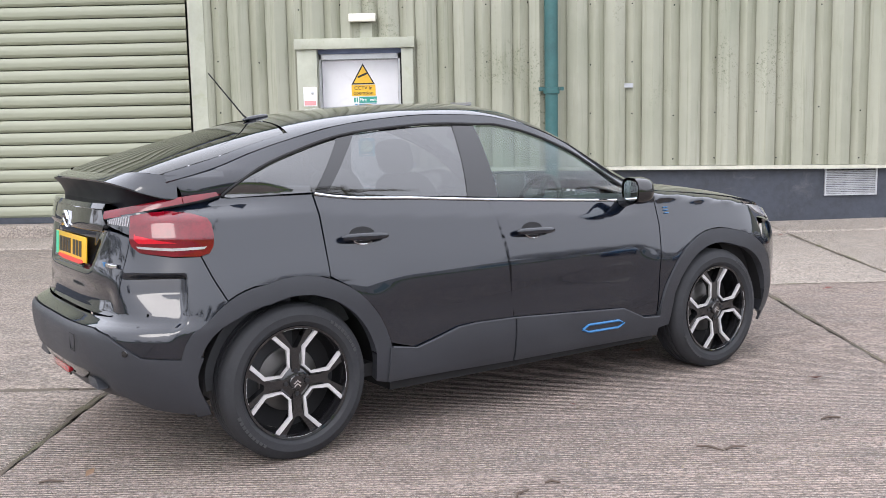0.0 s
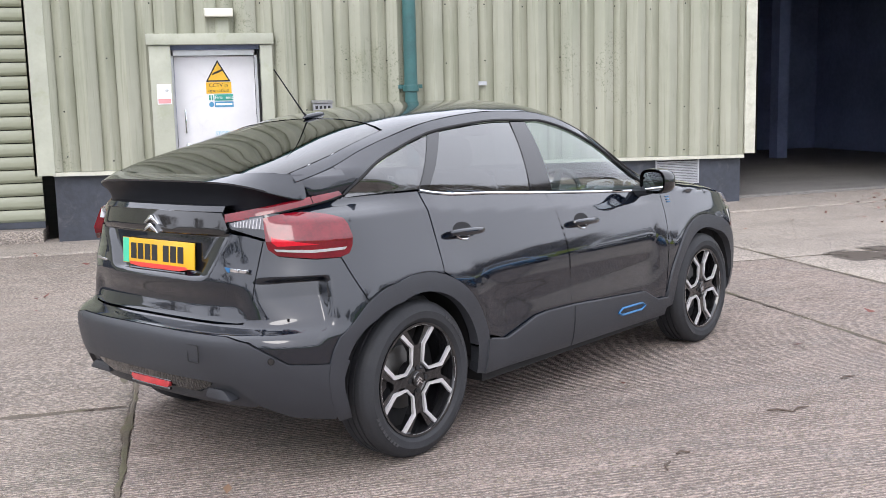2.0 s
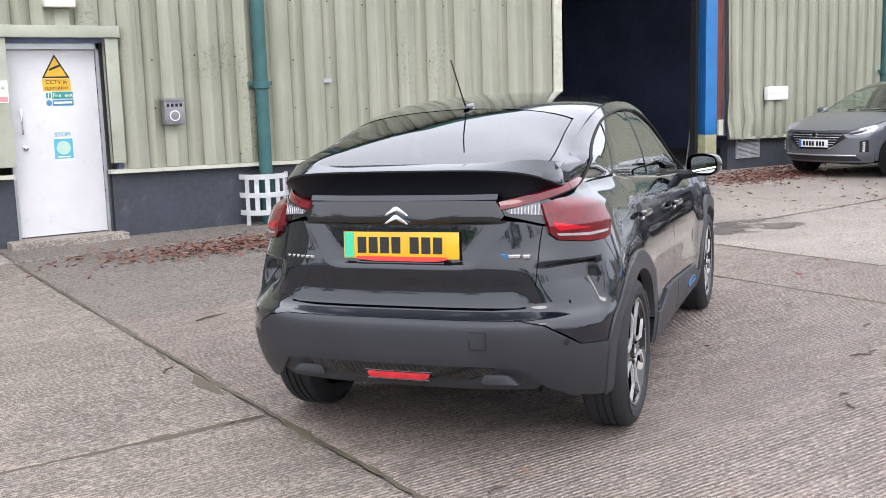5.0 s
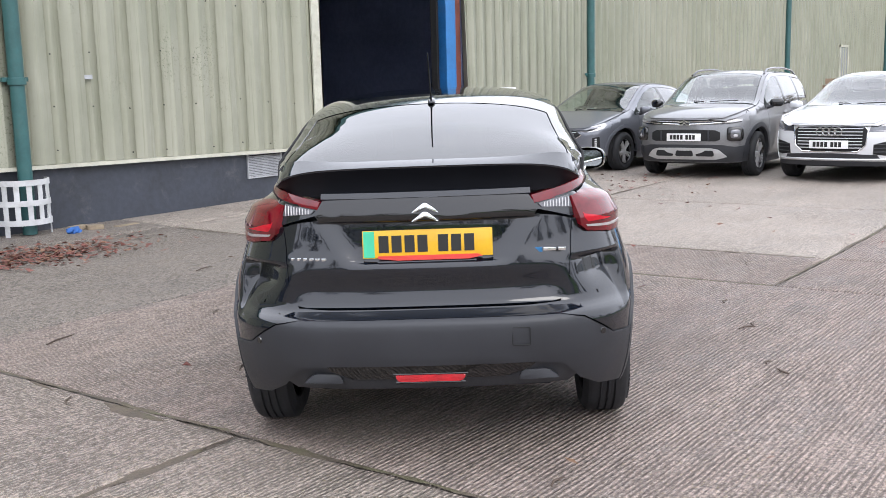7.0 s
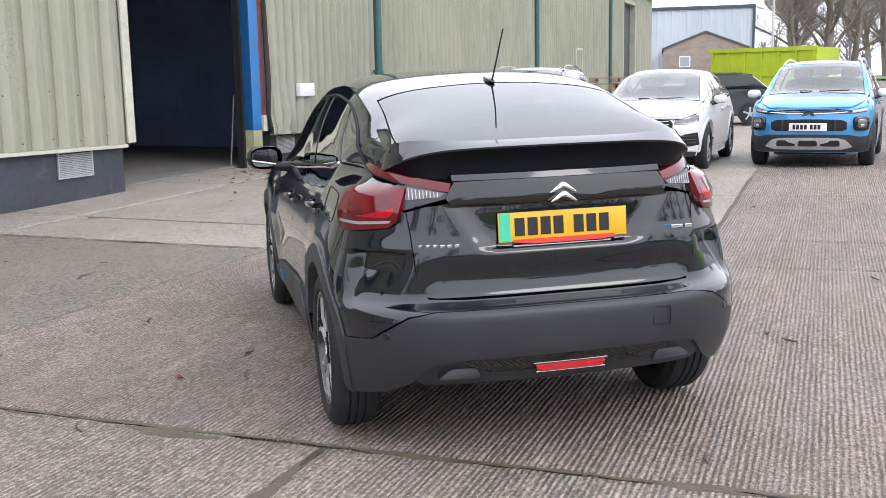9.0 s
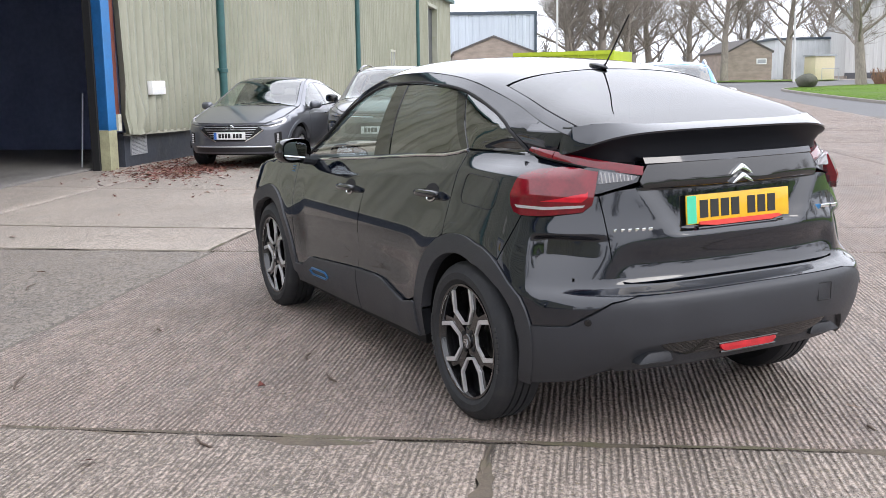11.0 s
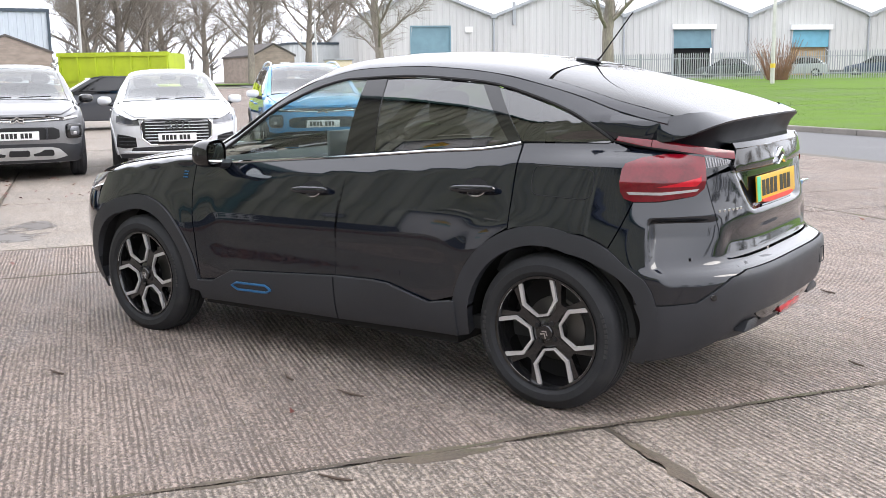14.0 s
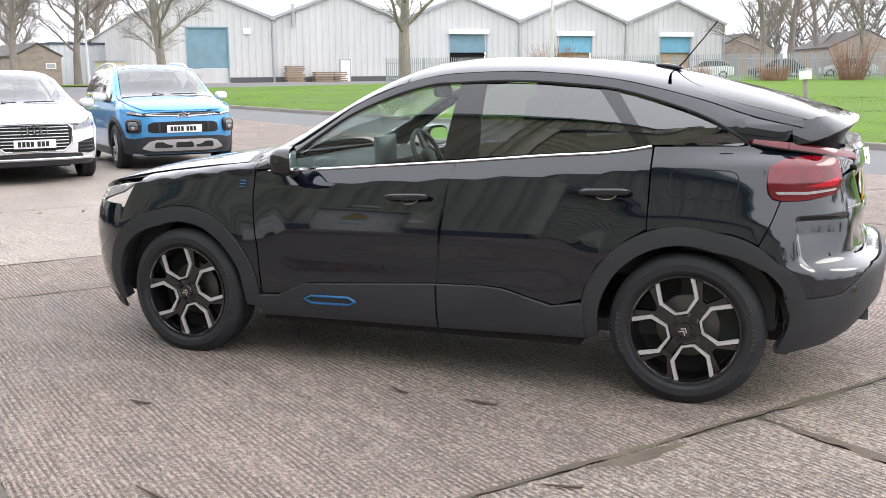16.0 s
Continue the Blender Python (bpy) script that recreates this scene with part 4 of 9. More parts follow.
def rounded(poly, r, n=4):
    """The outline with its corners rounded off."""
    out, m = [], len(poly)
    for i in range(m):
        p, a, b = Vector(poly[i]), Vector(poly[i - 1]), Vector(poly[(i + 1) % m])
        ra = min(r, (a - p).length * 0.45, (b - p).length * 0.45)
        p0, p1 = p + (a - p).normalized() * ra, p + (b - p).normalized() * ra
        for k in range(n + 1):
            t = k / n
            q = p0 * (1 - t) ** 2 + p * 2 * t * (1 - t) + p1 * t * t
            out.append((q.x, q.y))
    return out


def panel(name, poly, fn, material, parent, off=0.0, rim=0.014, du=0.06, dv=0.05, mirror=False, label="", puff=0.0):
    """A pressed panel: the outline, in the skin's own coordinates, laid on the skin fn(a, b) with a returned edge.
    Shading normals follow the skin itself."""
    bm = bmesh.new()
    f = bm.faces.new([bm.verts.new((a, 0, b)) for a, b in poly])
    bmesh.ops.triangulate(bm, faces=[f])
    for axis, step in ((0, du), (2, dv)):
        lo, hi = min(v.co[axis] for v in bm.verts), max(v.co[axis] for v in bm.verts)
        k = math.floor(lo / step) + 1
        while k * step < hi - 1e-5:
            co, no = Vector((0, 0, 0)), Vector((0, 0, 0))
            co[axis], no[axis] = k * step, 1.0
            bmesh.ops.bisect_plane(bm, geom=bm.verts[:] + bm.edges[:] + bm.faces[:], dist=1e-6, plane_co=co, plane_no=no)
            k += 1
    bm.verts.index_update()
    sgn = -1.0 if mirror else 1.0
    pos, nrm = [], []
    for v in bm.verts:
        a, b = v.co.x, v.co.z
        p = fn(a, b)
        e = 0.004
        ta, tb = fn(a + e, b) - fn(a - e, b), fn(a, b + e) - fn(a, b - e)
        n = ta.cross(tb)
        n = n.normalized() if n.length > 1e-12 else Vector((0, 1, 0))
        pos.append(p), nrm.append(n)
    mid = sum(pos, Vector()) / len(pos)
    out = Vector((mid.x * 0.4, mid.y, (mid.z - 0.7) * 0.8))
    if sum(n.dot(out) for n in nrm) < 0:
        nrm = [-n for n in nrm]
    verts, vn = [], []
    for p, n in zip(pos, nrm):
        q = p + n * off
        verts.append((q.x, q.y * sgn, q.z))
        vn.append(Vector((n.x, n.y * sgn, n.z)))
    faces, loops = [], []
    for f in bm.faces:
        ids = [v.index for v in f.verts]
        a, b, c = (Vector(verts[i]) for i in ids[:3])
        if (b - a).cross(c - a).dot(vn[ids[0]] + vn[ids[1]] + vn[ids[2]]) < 0:
            ids = ids[::-1]
        faces.append(ids)
        loops += [vn[i] for i in ids]
    if rim:
        low = {}
        for e in bm.edges:
            if len(e.link_faces) == 1:
                i, j = (v.index for v in e.verts)
                for k in (i, j):
                    if k not in low:
                        low[k] = (len(verts), len(verts) + 1)
                        q = Vector(verts[k])
                        verts += [tuple(q), tuple(q - vn[k] * rim)]
                ids = [low[i][0], low[j][0], low[j][1], low[i][1]]
                a, b, c = (Vector(verts[t]) for t in ids[:3])
                n = (b - a).cross(c - a)
                n = n.normalized() if n.length > 1e-12 else vn[i]
                cen = bm_center(e)
                outward = (Vector(verts[i]) - Vector(verts[cen])) if cen is not None else n
                if n.dot(outward) < 0:
                    ids, n = ids[::-1], -n
                faces.append(ids)
                loops += [n * 0.75 + vn[i] * 0.25] * 4
    bm.free()
    me = bpy.data.meshes.new(name)
    me.from_pydata(verts, [], faces)
    me.polygons.foreach_set("use_smooth", [True] * len(faces))
    me.update()
    me.normals_split_custom_set([tuple(n.normalized()) if n.length > 1e-9 else (0, 0, 1) for n in loops])
    me.materials.append(material)
    ob = new(name, me)
    ob.parent = parent
    if label:
        ob["label"] = label
    return ob


def bm_center(e):
    """The vertex opposite a border edge."""
    for v in e.link_faces[0].verts:
        if v not in e.verts:
            return v.index
    return None


def both(name, poly, fn, material, parent, label="", **k):
    return [panel(name, poly, fn, material, parent, label=label, **k), panel(name, poly, fn, material, parent, mirror=True, label=label, **k)]


def eased(pts, n=4):
    """The same open line, rounded between its points."""
    out = []
    for i in range(len(pts) - 1):
        a, b, c, d = pts[max(0, i - 1)], pts[i], pts[i + 1], pts[min(len(pts) - 1, i + 2)]
        for k in range(n):
            t = k / n
            out.append(tuple(0.5 * (2 * q + (r - p) * t + (2 * p - 5 * q + 4 * r - s) * t * t + (3 * q - p - 3 * r + s) * t ** 3) for p, q, r, s in zip(a, b, c, d)))
    return out + [tuple(pts[-1])]


def strip(name, pts, r, material, parent, mirror=False, seg=6, label=""):
    bm = bmesh.new()
    tube(bm, [(p[0], -p[1] if mirror else p[1], p[2]) for p in pts], r, seg)
    return part(name, bm, material, parent, label)


M_PAINT_BLACK = paint("black_car_paint", (0.0034, 0.0054, 0.0102))
M_GLASS_CLEAR = glass("green_tinted_glass", (0.88, 0.97, 0.93), dense=0.62)
M_GLASS_DARK = glass("privacy_glass", (0.10, 0.105, 0.115), dense=1.5)
M_GLASS_SCREEN = glass("windscreen_glass", (0.62, 0.72, 0.70), dense=1.2)
M_GLASS_REAR = glass("dark_rear_glass", (0.06, 0.063, 0.07), dense=1.0, graze=0.62)
M_REDLENS = surface("red_lamp_lens", (0.125, 0.002, 0.007), 0.08, vary=0.3, scale=14, grain=120, coat=0.8, spec=0.25)
M_REDDEEP = surface("deep_red_lens", (0.48, 0.006, 0.018), 0.10, vary=0.2, scale=18, grain=120, coat=0.45, spec=0.25)
M_FOGRED = surface("bright_red_lens", (0.50, 0.012, 0.022), 0.10, vary=0.2, scale=18, grain=120, coat=1.0)
M_REVLENS = surface("smoked_reversing_lens", (0.10, 0.10, 0.11), 0.28, 0.2, vary=0.2, scale=30, grain=200, coat=1.0)
M_CLEARLENS = surface("clear_lamp_lens", (0.46, 0.45, 0.46), 0.15, 0.3, vary=0.15, scale=30, grain=200, coat=1.0)
M_CABIN = surface("dark_cabin_trim", (0.035, 0.037, 0.040), 0.75, vary=0.15, scale=6, grain=120, bump=0.1, bump_scale=300)
M_SEAT = surface("grey_seat_fabric", (0.10, 0.105, 0.11), 0.9, vary=0.2, scale=5, grain=200, bump=0.3, bump_scale=400)
M_RIMBLACK = paint("gloss_black_rim", (0.008, 0.008, 0.009), rough=0.2)
M_DISC = flat("brake_disc_steel", (0.13, 0.125, 0.12), 0.45, 0.8)


def wheel(r_tyre, r_rim, half, spokes, mat_face, mat_spoke=None, label="alloy wheel"):
    """A wheel about the y axis, outer face towards -y at y = 0; returns the top Empty."""
    w = new("wheel")
    w["label"] = label
    wid = 2 * half
    bm = bmesh.new()
    s = r_tyre - r_rim
    prof = [(r_rim - 0.004, 0.016), (r_rim + 0.010, 0.004), (r_rim + 0.25 * s, -0.006), (r_rim + 0.55 * s, -0.008), (r_rim + 0.58 * s, -0.005), (r_rim + 0.82 * s, 0.004), (r_tyre - 0.006, 0.018), (r_tyre - 0.001, 0.032)]
    g = (wid - 0.064) / 4
    for k in range(4):
        y0 = 0.032 + k * g
        prof += [(r_tyre, y0 + 0.002), (r_tyre, y0 + g - 0.008)]
        if k < 3:
            prof += [(r_tyre - 0.008, y0 + g - 0.006), (r_tyre - 0.008, y0 + g)]
    prof += [(r_tyre - 0.001, wid - 0.032), (r_tyre - 0.006, wid - 0.018), (r_rim + 0.55 * s, wid + 0.004), (r_rim, wid - 0.01), (r_rim - 0.004, wid - 0.02)]
    lathe(bm, prof, 64)
    tyre = part("tyre", bm, M_RUBBER, w, sharp=30)
    bm = bmesh.new()
    lathe(bm, [(r_rim - 0.002, 0.006), (r_rim + 0.006, 0.010), (r_rim + 0.004, 0.002), (r_rim - 0.006, 0.004), (r_rim - 0.014, 0.02), (r_rim - 0.022, 0.10), (r_rim - 0.016, wid - 0.02)], 56)
    part("rim", bm, mat_spoke or M_RIMBLACK, w, sharp=40)
    bm = bmesh.new()
    lathe(bm, [(0.0, 0.10), (0.135, 0.10), (0.14, 0.103), (0.14, 0.122), (0.0, 0.124)], 40)
    part("brake_disc", bm, M_DISC, w)
    bm = bmesh.new()
    lathe(bm, [(0.0, 0.13), (r_rim - 0.02, 0.13)], 40)
    part("backing", bm, M_DARK, w)
    spokes(w, mat_face)
    return w, tyre


def hex_spokes(w, mat_face):
    """Four bright machined loops, each six-sided and open at the rim, on gloss black spokes."""
    def polar(r, a):
        return Vector((r * math.cos(radians(a)), r * math.sin(radians(a))))
    R = 0.238
    for k in range(4):
        a0 = 90 * k + 45
        bm = bmesh.new()
        line = [polar(R, a0 - 19), polar(0.64 * R, a0 - 31), polar(0.33 * R, a0 - 19), polar(0.33 * R, a0 + 19), polar(0.64 * R, a0 + 31), polar(R, a0 + 19)]
        depth = [0.010, 0.008, 0.014, 0.014, 0.008, 0.010]
        wd = [0.0088, 0.0082, 0.0050, 0.0050, 0.0082, 0.0088]
        rows = []
        for i, p in enumerate(line):
            d = (line[min(i + 1, 5)] - line[max(i - 1, 0)]).normalized()
            n = Vector((-d.y, d.x))
            rows.append([bm.verts.new((q.x, y, q.y)) for q, y in ((p - n * wd[i], depth[i]), (p + n * wd[i], depth[i]), (p + n * (wd[i] + 0.0005), depth[i] + 0.012), (p - n * (wd[i] + 0.0005), depth[i] + 0.012))])
        for a, b in zip(rows, rows[1:]):
            for j in range(4):
                bm.faces.new((a[j], a[(j + 1) % 4], b[(j + 1) % 4], b[j]))
        bm.faces.new(rows[0]), bm.faces.new(rows[-1][::-1])
        part("spoke", bm, mat_face, w, sharp=25)
        bm = bmesh.new()
        b0 = a0 + 45
        web = [polar(0.05, b0 - 22), polar(0.12, b0 - 9), polar(R, b0 - 21), polar(R, b0 - 15), polar(0.15, b0 - 4), polar(0.15, b0 + 4), polar(R, b0 + 15), polar(R, b0 + 21), polar(0.12, b0 + 9), polar(0.05, b0 + 22)]
        prism(bm, [(p.x, p.y) for p in web], 0.018, 0.06)
        part("web", bm, M_RIMBLACK, w, sharp=25)
        bm = bmesh.new()
        p = polar(0.050, b0)
        lathe(bm, [(0.0, 0.014), (0.010, 0.014), (0.012, 0.026)], 8, "y", Matrix.Translation((p.x, 0, p.y)))
        part("wheel_nut", bm, M_DARK, w)
        bm = bmesh.new()
        n = 6
        ring = [polar(R + 0.004, b0 - 14 + 28 * i / n) for i in range(n + 1)] + [polar(R - 0.004, b0 + 14 - 28 * i / n) for i in range(n + 1)]
        prism(bm, [(p.x, p.y) for p in ring], 0.004, 0.012)
        part("rim_edge", bm, mat_face, w, sharp=25)
        bm = bmesh.new()
        ring = [polar(R + 0.004, a0 - 19 + 38 * i / n) for i in range(n + 1)] + [polar(R - 0.002, a0 + 19 - 38 * i / n) for i in range(n + 1)]
        prism(bm, [(p.x, p.y) for p in ring], 0.004, 0.012)
        part("rim_edge", bm, mat_face, w, sharp=25)
    bm = bmesh.new()
    lathe(bm, [(0.0, 0.008), (0.030, 0.008), (0.033, 0.012), (0.033, 0.020), (0.058, 0.022), (0.075, 0.034), (0.075, 0.07)], 32)
    part("hub", bm, M_RIMBLACK, w)
    bm = bmesh.new()
    for dz in (0.008, -0.006):
        prism(bm, [(-0.019, dz - 0.012), (0.0, dz + 0.005), (0.019, dz - 0.012), (0.012, dz - 0.013), (0.0, dz - 0.002), (-0.012, dz - 0.013)], 0.006, 0.0078)
    part("cap_emblem", bm, M_CHROME, w, sharp=0)


def star_spokes(n=5, bright=True, split=9.0):
    def build(w, mat_face):
        R = 0.205
        for k in range(n):
            for s in (-1, 1):
                a0, a1 = radians(360 * k / n + 90 + s * 3), radians(360 * k / n + 90 + s * split)
                p, q = Vector((0.04 * math.cos(a0), 0.04 * math.sin(a0))), Vector((R * math.cos(a1), R * math.sin(a1)))
                d = (q - p).normalized()
                nn = Vector((-d.y, d.x)) * 0.011
                bm = bmesh.new()
                prism(bm, [tuple(p - nn), tuple(q - nn * 1.2), tuple(q + nn * 1.2), tuple(p + nn)], 0.012, 0.045)
                part("spoke", bm, mat_face, w, sharp=25)
        bm = bmesh.new()
        lathe(bm, [(0.0, 0.008), (0.03, 0.008), (0.06, 0.018), (0.065, 0.05)], 24)
        part("hub", bm, mat_face, w)
    return build


def place_wheels(car, proto, xs, y, z, turns=None):
    """Hangs copies of a wheel on a car: outer faces outwards."""
    first = True
    turns = list(turns or [])
    for x in xs:
        for side in (-1, 1):
            m = pose(x, side * y, z, 0, turns.pop(0) if turns else random.choice((0, 23, 51, 40)), 0 if side < 0 else 180)
            if first:
                o = proto
                o.matrix_basis = m
            else:
                o = copy_thing(proto, m)
            o.parent = car
            first = False


def number_plate(name, parent, m, text_bars, field, w=0.52, h=0.111, band=None):
    """A number plate with its characters reduced to plain bars."""
    p = new(name)
    p.parent, p.matrix_basis = parent, m
    bm = bmesh.new()
    box(bm, -w / 2, -0.003, -h / 2, w / 2, 0.003, h / 2, bevel=0.002)
    part("plate_body", bm, field, p)
    if band:
        bm = bmesh.new()
        box(bm, -w / 2 + 0.004, -0.0042, -h / 2 + 0.003, -w / 2 + 0.048, -0.0031, h / 2 - 0.003)
        part("side_band", bm, band, p)
    for a, b in text_bars:
        bm = bmesh.new()
        box(bm, a, -0.0046, -0.034, b, -0.0031, 0.034)
        part("character_bar", bm, M_BLACKINK, p)
    return p


def bars(w, left):
    """Seven character bars in two blocks, between left and the plate's end."""
    out, x = [], left
    for k in range(7):
        out.append((x, x + 0.040))
        x += 0.052 if k != 3 else 0.082
    return out


def superball(bm, rx, ry, rz, e=2.6, m=None, seg=20):
    """A rounded block (superellipsoid)."""
    def sp(v, p):
        return math.copysign(abs(v) ** p, v)
    k = 2 / e
    rings = []
    for i in range(1, seg // 2):
        ph = -math.pi / 2 + math.pi * i / (seg // 2)
        rings.append([bm.verts.new((rx * sp(math.cos(ph), k) * sp(math.cos(2 * math.pi * j / seg), k), ry * sp(math.cos(ph), k) * sp(math.sin(2 * math.pi * j / seg), k), rz * sp(math.sin(ph), k))) for j in range(seg)])
    lo, hi = bm.verts.new((0, 0, -rz)), bm.verts.new((0, 0, rz))
    for a, b in zip(rings, rings[1:]):
        for j in range(seg):
            bm.faces.new((a[j], a[(j + 1) % seg], b[(j + 1) % seg], b[j]))
    for j in range(seg):
        bm.faces.new((lo, rings[0][(j + 1) % seg], rings[0][j]))
        bm.faces.new((hi, rings[-1][j], rings[-1][(j + 1) % seg]))
    vs = [v for r in rings for v in r] + [lo, hi]
    if m is not None:
        bmesh.ops.transform(bm, matrix=m, verts=vs)
    return vs


def car_seat(parent, x, y, z, wide=0.50, rear=False):
    s = new("seat")
    s.parent, s.matrix_basis = parent, Matrix.Translation((x, y, z))
    bm = bmesh.new()
    superball(bm, 0.27, wide / 2, 0.09, 4.0, Matrix.Translation((0.05, 0, 0.06)))
    part("cushion", bm, M_SEAT, s)
    bm = bmesh.new()
    superball(bm, 0.075, wide / 2, 0.33, 4.0, pose(-0.25, 0, 0.36, 0, -16, 0))
    part("backrest", bm, M_SEAT, s)
    for dy in ((0.0,) if wide < 0.7 else (-0.38, 0.38)):
        bm = bmesh.new()
        superball(bm, 0.05, 0.13, 0.085, 3.5, pose(-0.37, dy, 0.76, 0, -12, 0))
        tube(bm, [(-0.34, dy - 0.05, 0.62), (-0.36, dy - 0.05, 0.72)], 0.007, 6)
        tube(bm, [(-0.34, dy + 0.05, 0.62), (-0.36, dy + 0.05, 0.72)], 0.007, 6)
        part("headrest", bm, M_SEAT, s)
    return s


def cabin(parent, x_dash=0.62, x_front=-0.05, x_rear=-0.88, z=0.48, half=0.72, screen=True, ztop=0.98, wheel_y=-0.37):
    """Floor, dashboard, seats and steering wheel, right-hand drive."""
    bm = bmesh.new()
    box(bm, x_rear - 0.7, -half, 0.28, x_dash + 0.35, half, 0.34)
    box(bm, x_rear - 0.75, -half, 0.34, x_rear - 0.35, half, ztop - 0.12)
    part("cabin_floor", bm, M_CABIN, parent)
    bm = bmesh.new()
    prism(bm, [(x_dash + 0.45, 0.4), (x_dash + 0.45, ztop), (x_dash + 0.10, ztop + 0.02), (x_dash - 0.06, ztop - 0.02), (x_dash - 0.04, ztop - 0.2), (x_dash + 0.1, 0.5)], -half, half, bevel=0.02)
    part("dashboard", bm, M_CABIN, parent)
    if screen:
        bm = bmesh.new()
        box(bm, x_dash - 0.07, -0.13, ztop - 0.03, x_dash - 0.05, 0.13, ztop + 0.13, bevel=0.006)
        part("screen", bm, flat("grey_screen", (0.16, 0.17, 0.18), 0.15), parent)
    for y in (-0.37, 0.37):
        car_seat(parent, x_front, y, z)
    car_seat(parent, x_rear, 0, z + 0.02, 1.25)
    bm = bmesh.new()
    a = pose(x_dash - 0.17, wheel_y, ztop - 0.03, 0, -66, 0)
    ring = []
    for k in range(28):
        t = 2 * math.pi * k / 28
        ring.append([bm.verts.new(a @ Vector(((0.175 + 0.015 * math.cos(b)) * math.cos(t), (0.175 + 0.015 * math.cos(b)) * math.sin(t), 0.015 * math.sin(b)))) for b in (2 * math.pi * j / 8 for j in range(8))])
    for k in range(28):
        r0, r1 = ring[k], ring[(k + 1) % 28]
        for j in range(8):
            bm.faces.new((r0[j], r0[(j + 1) % 8], r1[(j + 1) % 8], r1[j]))
    superball(bm, 0.06, 0.06, 0.03, 3, a)
    box(bm, -0.17, -0.02, -0.008, 0.17, 0.02, 0.008, a)
    tube(bm, [a @ Vector((0, 0, 0)), a @ Vector((0, 0, -0.25))], 0.03, 8)
    part("steering_wheel", bm, M_CABIN, parent)
    bm = bmesh.new()
    superball(bm, 0.02, 0.12, 0.035, 3, Matrix.Translation((x_dash - 0.42, 0, 1.36)))
    part("rear_view_mirror", bm, M_CABIN, parent)


def door_mirror(parent, x, y, z, housing, side, size=(0.10, 0.115, 0.075), stalk=None):
    """side: 1 left, -1 right."""
    mr = new("door_mirror")
    mr.parent = parent
    bm = bmesh.new()
    superball(bm, *size, 2.8, pose(x, side * y, z, 0, 0, side * 20))
    # a flat back for the glass
    bmesh.ops.bisect_plane(bm, geom=bm.verts[:] + bm.edges[:] + bm.faces[:], plane_co=(x - size[0] * 0.45, side * y, z), plane_no=(-1, -side * 0.36, 0), clear_outer=True)
    part("housing", bm, housing, mr)
    bm = bmesh.new()
    oval = []
    for k in range(28):
        c, s = math.cos(2 * math.pi * k / 28), math.sin(2 * math.pi * k / 28)
        oval.append((math.copysign(abs(c) ** 0.62, c) * size[1] * 0.76, math.copysign(abs(s) ** 0.62, s) * size[2] * 0.74))
    prism(bm, oval, -0.004, 0.004, pose(x - size[0] * 0.45 - 0.001, side * y, z, 0, 0, side * 20), axis="x")
    part("mirror_glass", bm, flat("silvered_mirror_glass", (0.85, 0.90, 0.92), 0.02, 1.0) if "silvered_mirror_glass" not in bpy.data.materials else bpy.data.materials["silvered_mirror_glass"], mr)
    bm = bmesh.new()
    x0, y0, z0 = stalk or (x + 0.02, y - 0.16, z - 0.09)
    tube(bm, [(x0, side * y0, z0), (x + 0.01, side * (y - 0.05), z - size[2] * 0.75)], [0.035, 0.025], 10)
    part("stalk", bm, M_PLASTIC, mr)
    return mr


# ---- the black hatchback ----
BELT = [(-1.8, 1.150), (-1.56, 1.136), (-1.13, 1.124), (-0.96, 1.104), (-0.24, 1.050), (0.58, 0.998), (0.85, 0.978), (1.2, 0.945), (1.6, 0.90), (1.9, 0.84)]
ARCH_R, ARCH_F = -1.323, 1.278


def hatch_bend(u, x, z):
    d = 0.0
    if -1.0 < u < 0.95:
        d -= 0.010 * math.exp(-((z - 0.59) / 0.10) ** 2) * smooth01(-1.0, -0.7, u) * smooth01(0.95, 0.6, u)
    # the wing stands proud of the door along a soft upright crease
    d += 0.015 * smooth01(0.62, 0.80, u - 0.25 * (z - 0.62)) * smooth01(1.20, 0.90, u) * math.exp(-((z - 0.60) / 0.17) ** 2)
    # shoulder under the glass
    zs = lerp_table(BELT, max(-1.56, min(1.2, u)))
    d -= 0.026 * min(1.0, max(0.0, (z - zs + 0.082) / 0.082)) * min(1.0, max(0.0, (1.40 - z) / (1.40 - zs))) * smooth01(-1.75, -1.25, u) * smooth01(0.86, 0.55, u)
    for c in (ARCH_R, ARCH_F):
        r = math.hypot(u - c, z - 0.338)
        d += 0.006 * math.exp(-((r - 0.47) / 0.09) ** 2)
    d -= 0.075 * smooth01(1.045, 1.125, z) * max(0.0, min(1.0, (1.22 - z) / 0.08)) * smooth01(-1.15, -1.66, u) * smooth01(-2.10, -1.90, u)
    if u < -1.6:
        th = min(1.0, (-1.45 - u) / 1.2) * math.pi / 2
        y = 0.862 * max(0.0, math.cos(th)) ** (2 / 3.1)
        lim = 0.33 + 0.95 * (z - 0.85)
        d -= 0.024 * smooth01(lim + 0.06, lim - 0.05, y) * smooth01(0.825, 0.850, z) * smooth01(1.02, 1.0, z)
        # hollow across the lower tailgate
        d -= 0.018 * math.exp(-((z - 0.735) / 0.05) ** 2) * smooth01(0.57, 0.48, y)
        # scoop in the bumper corner: sharp upper edge, floor swelling out towards the cladding, fin outside
        d -= 0.068 * smooth01(0.565, 0.775, y) * smooth01(0.818, 0.796, y) * smooth01(0.842, 0.822, z) * max(0.0, min(1.0, (z - 0.585) / 0.175)) ** 1.3
    return d


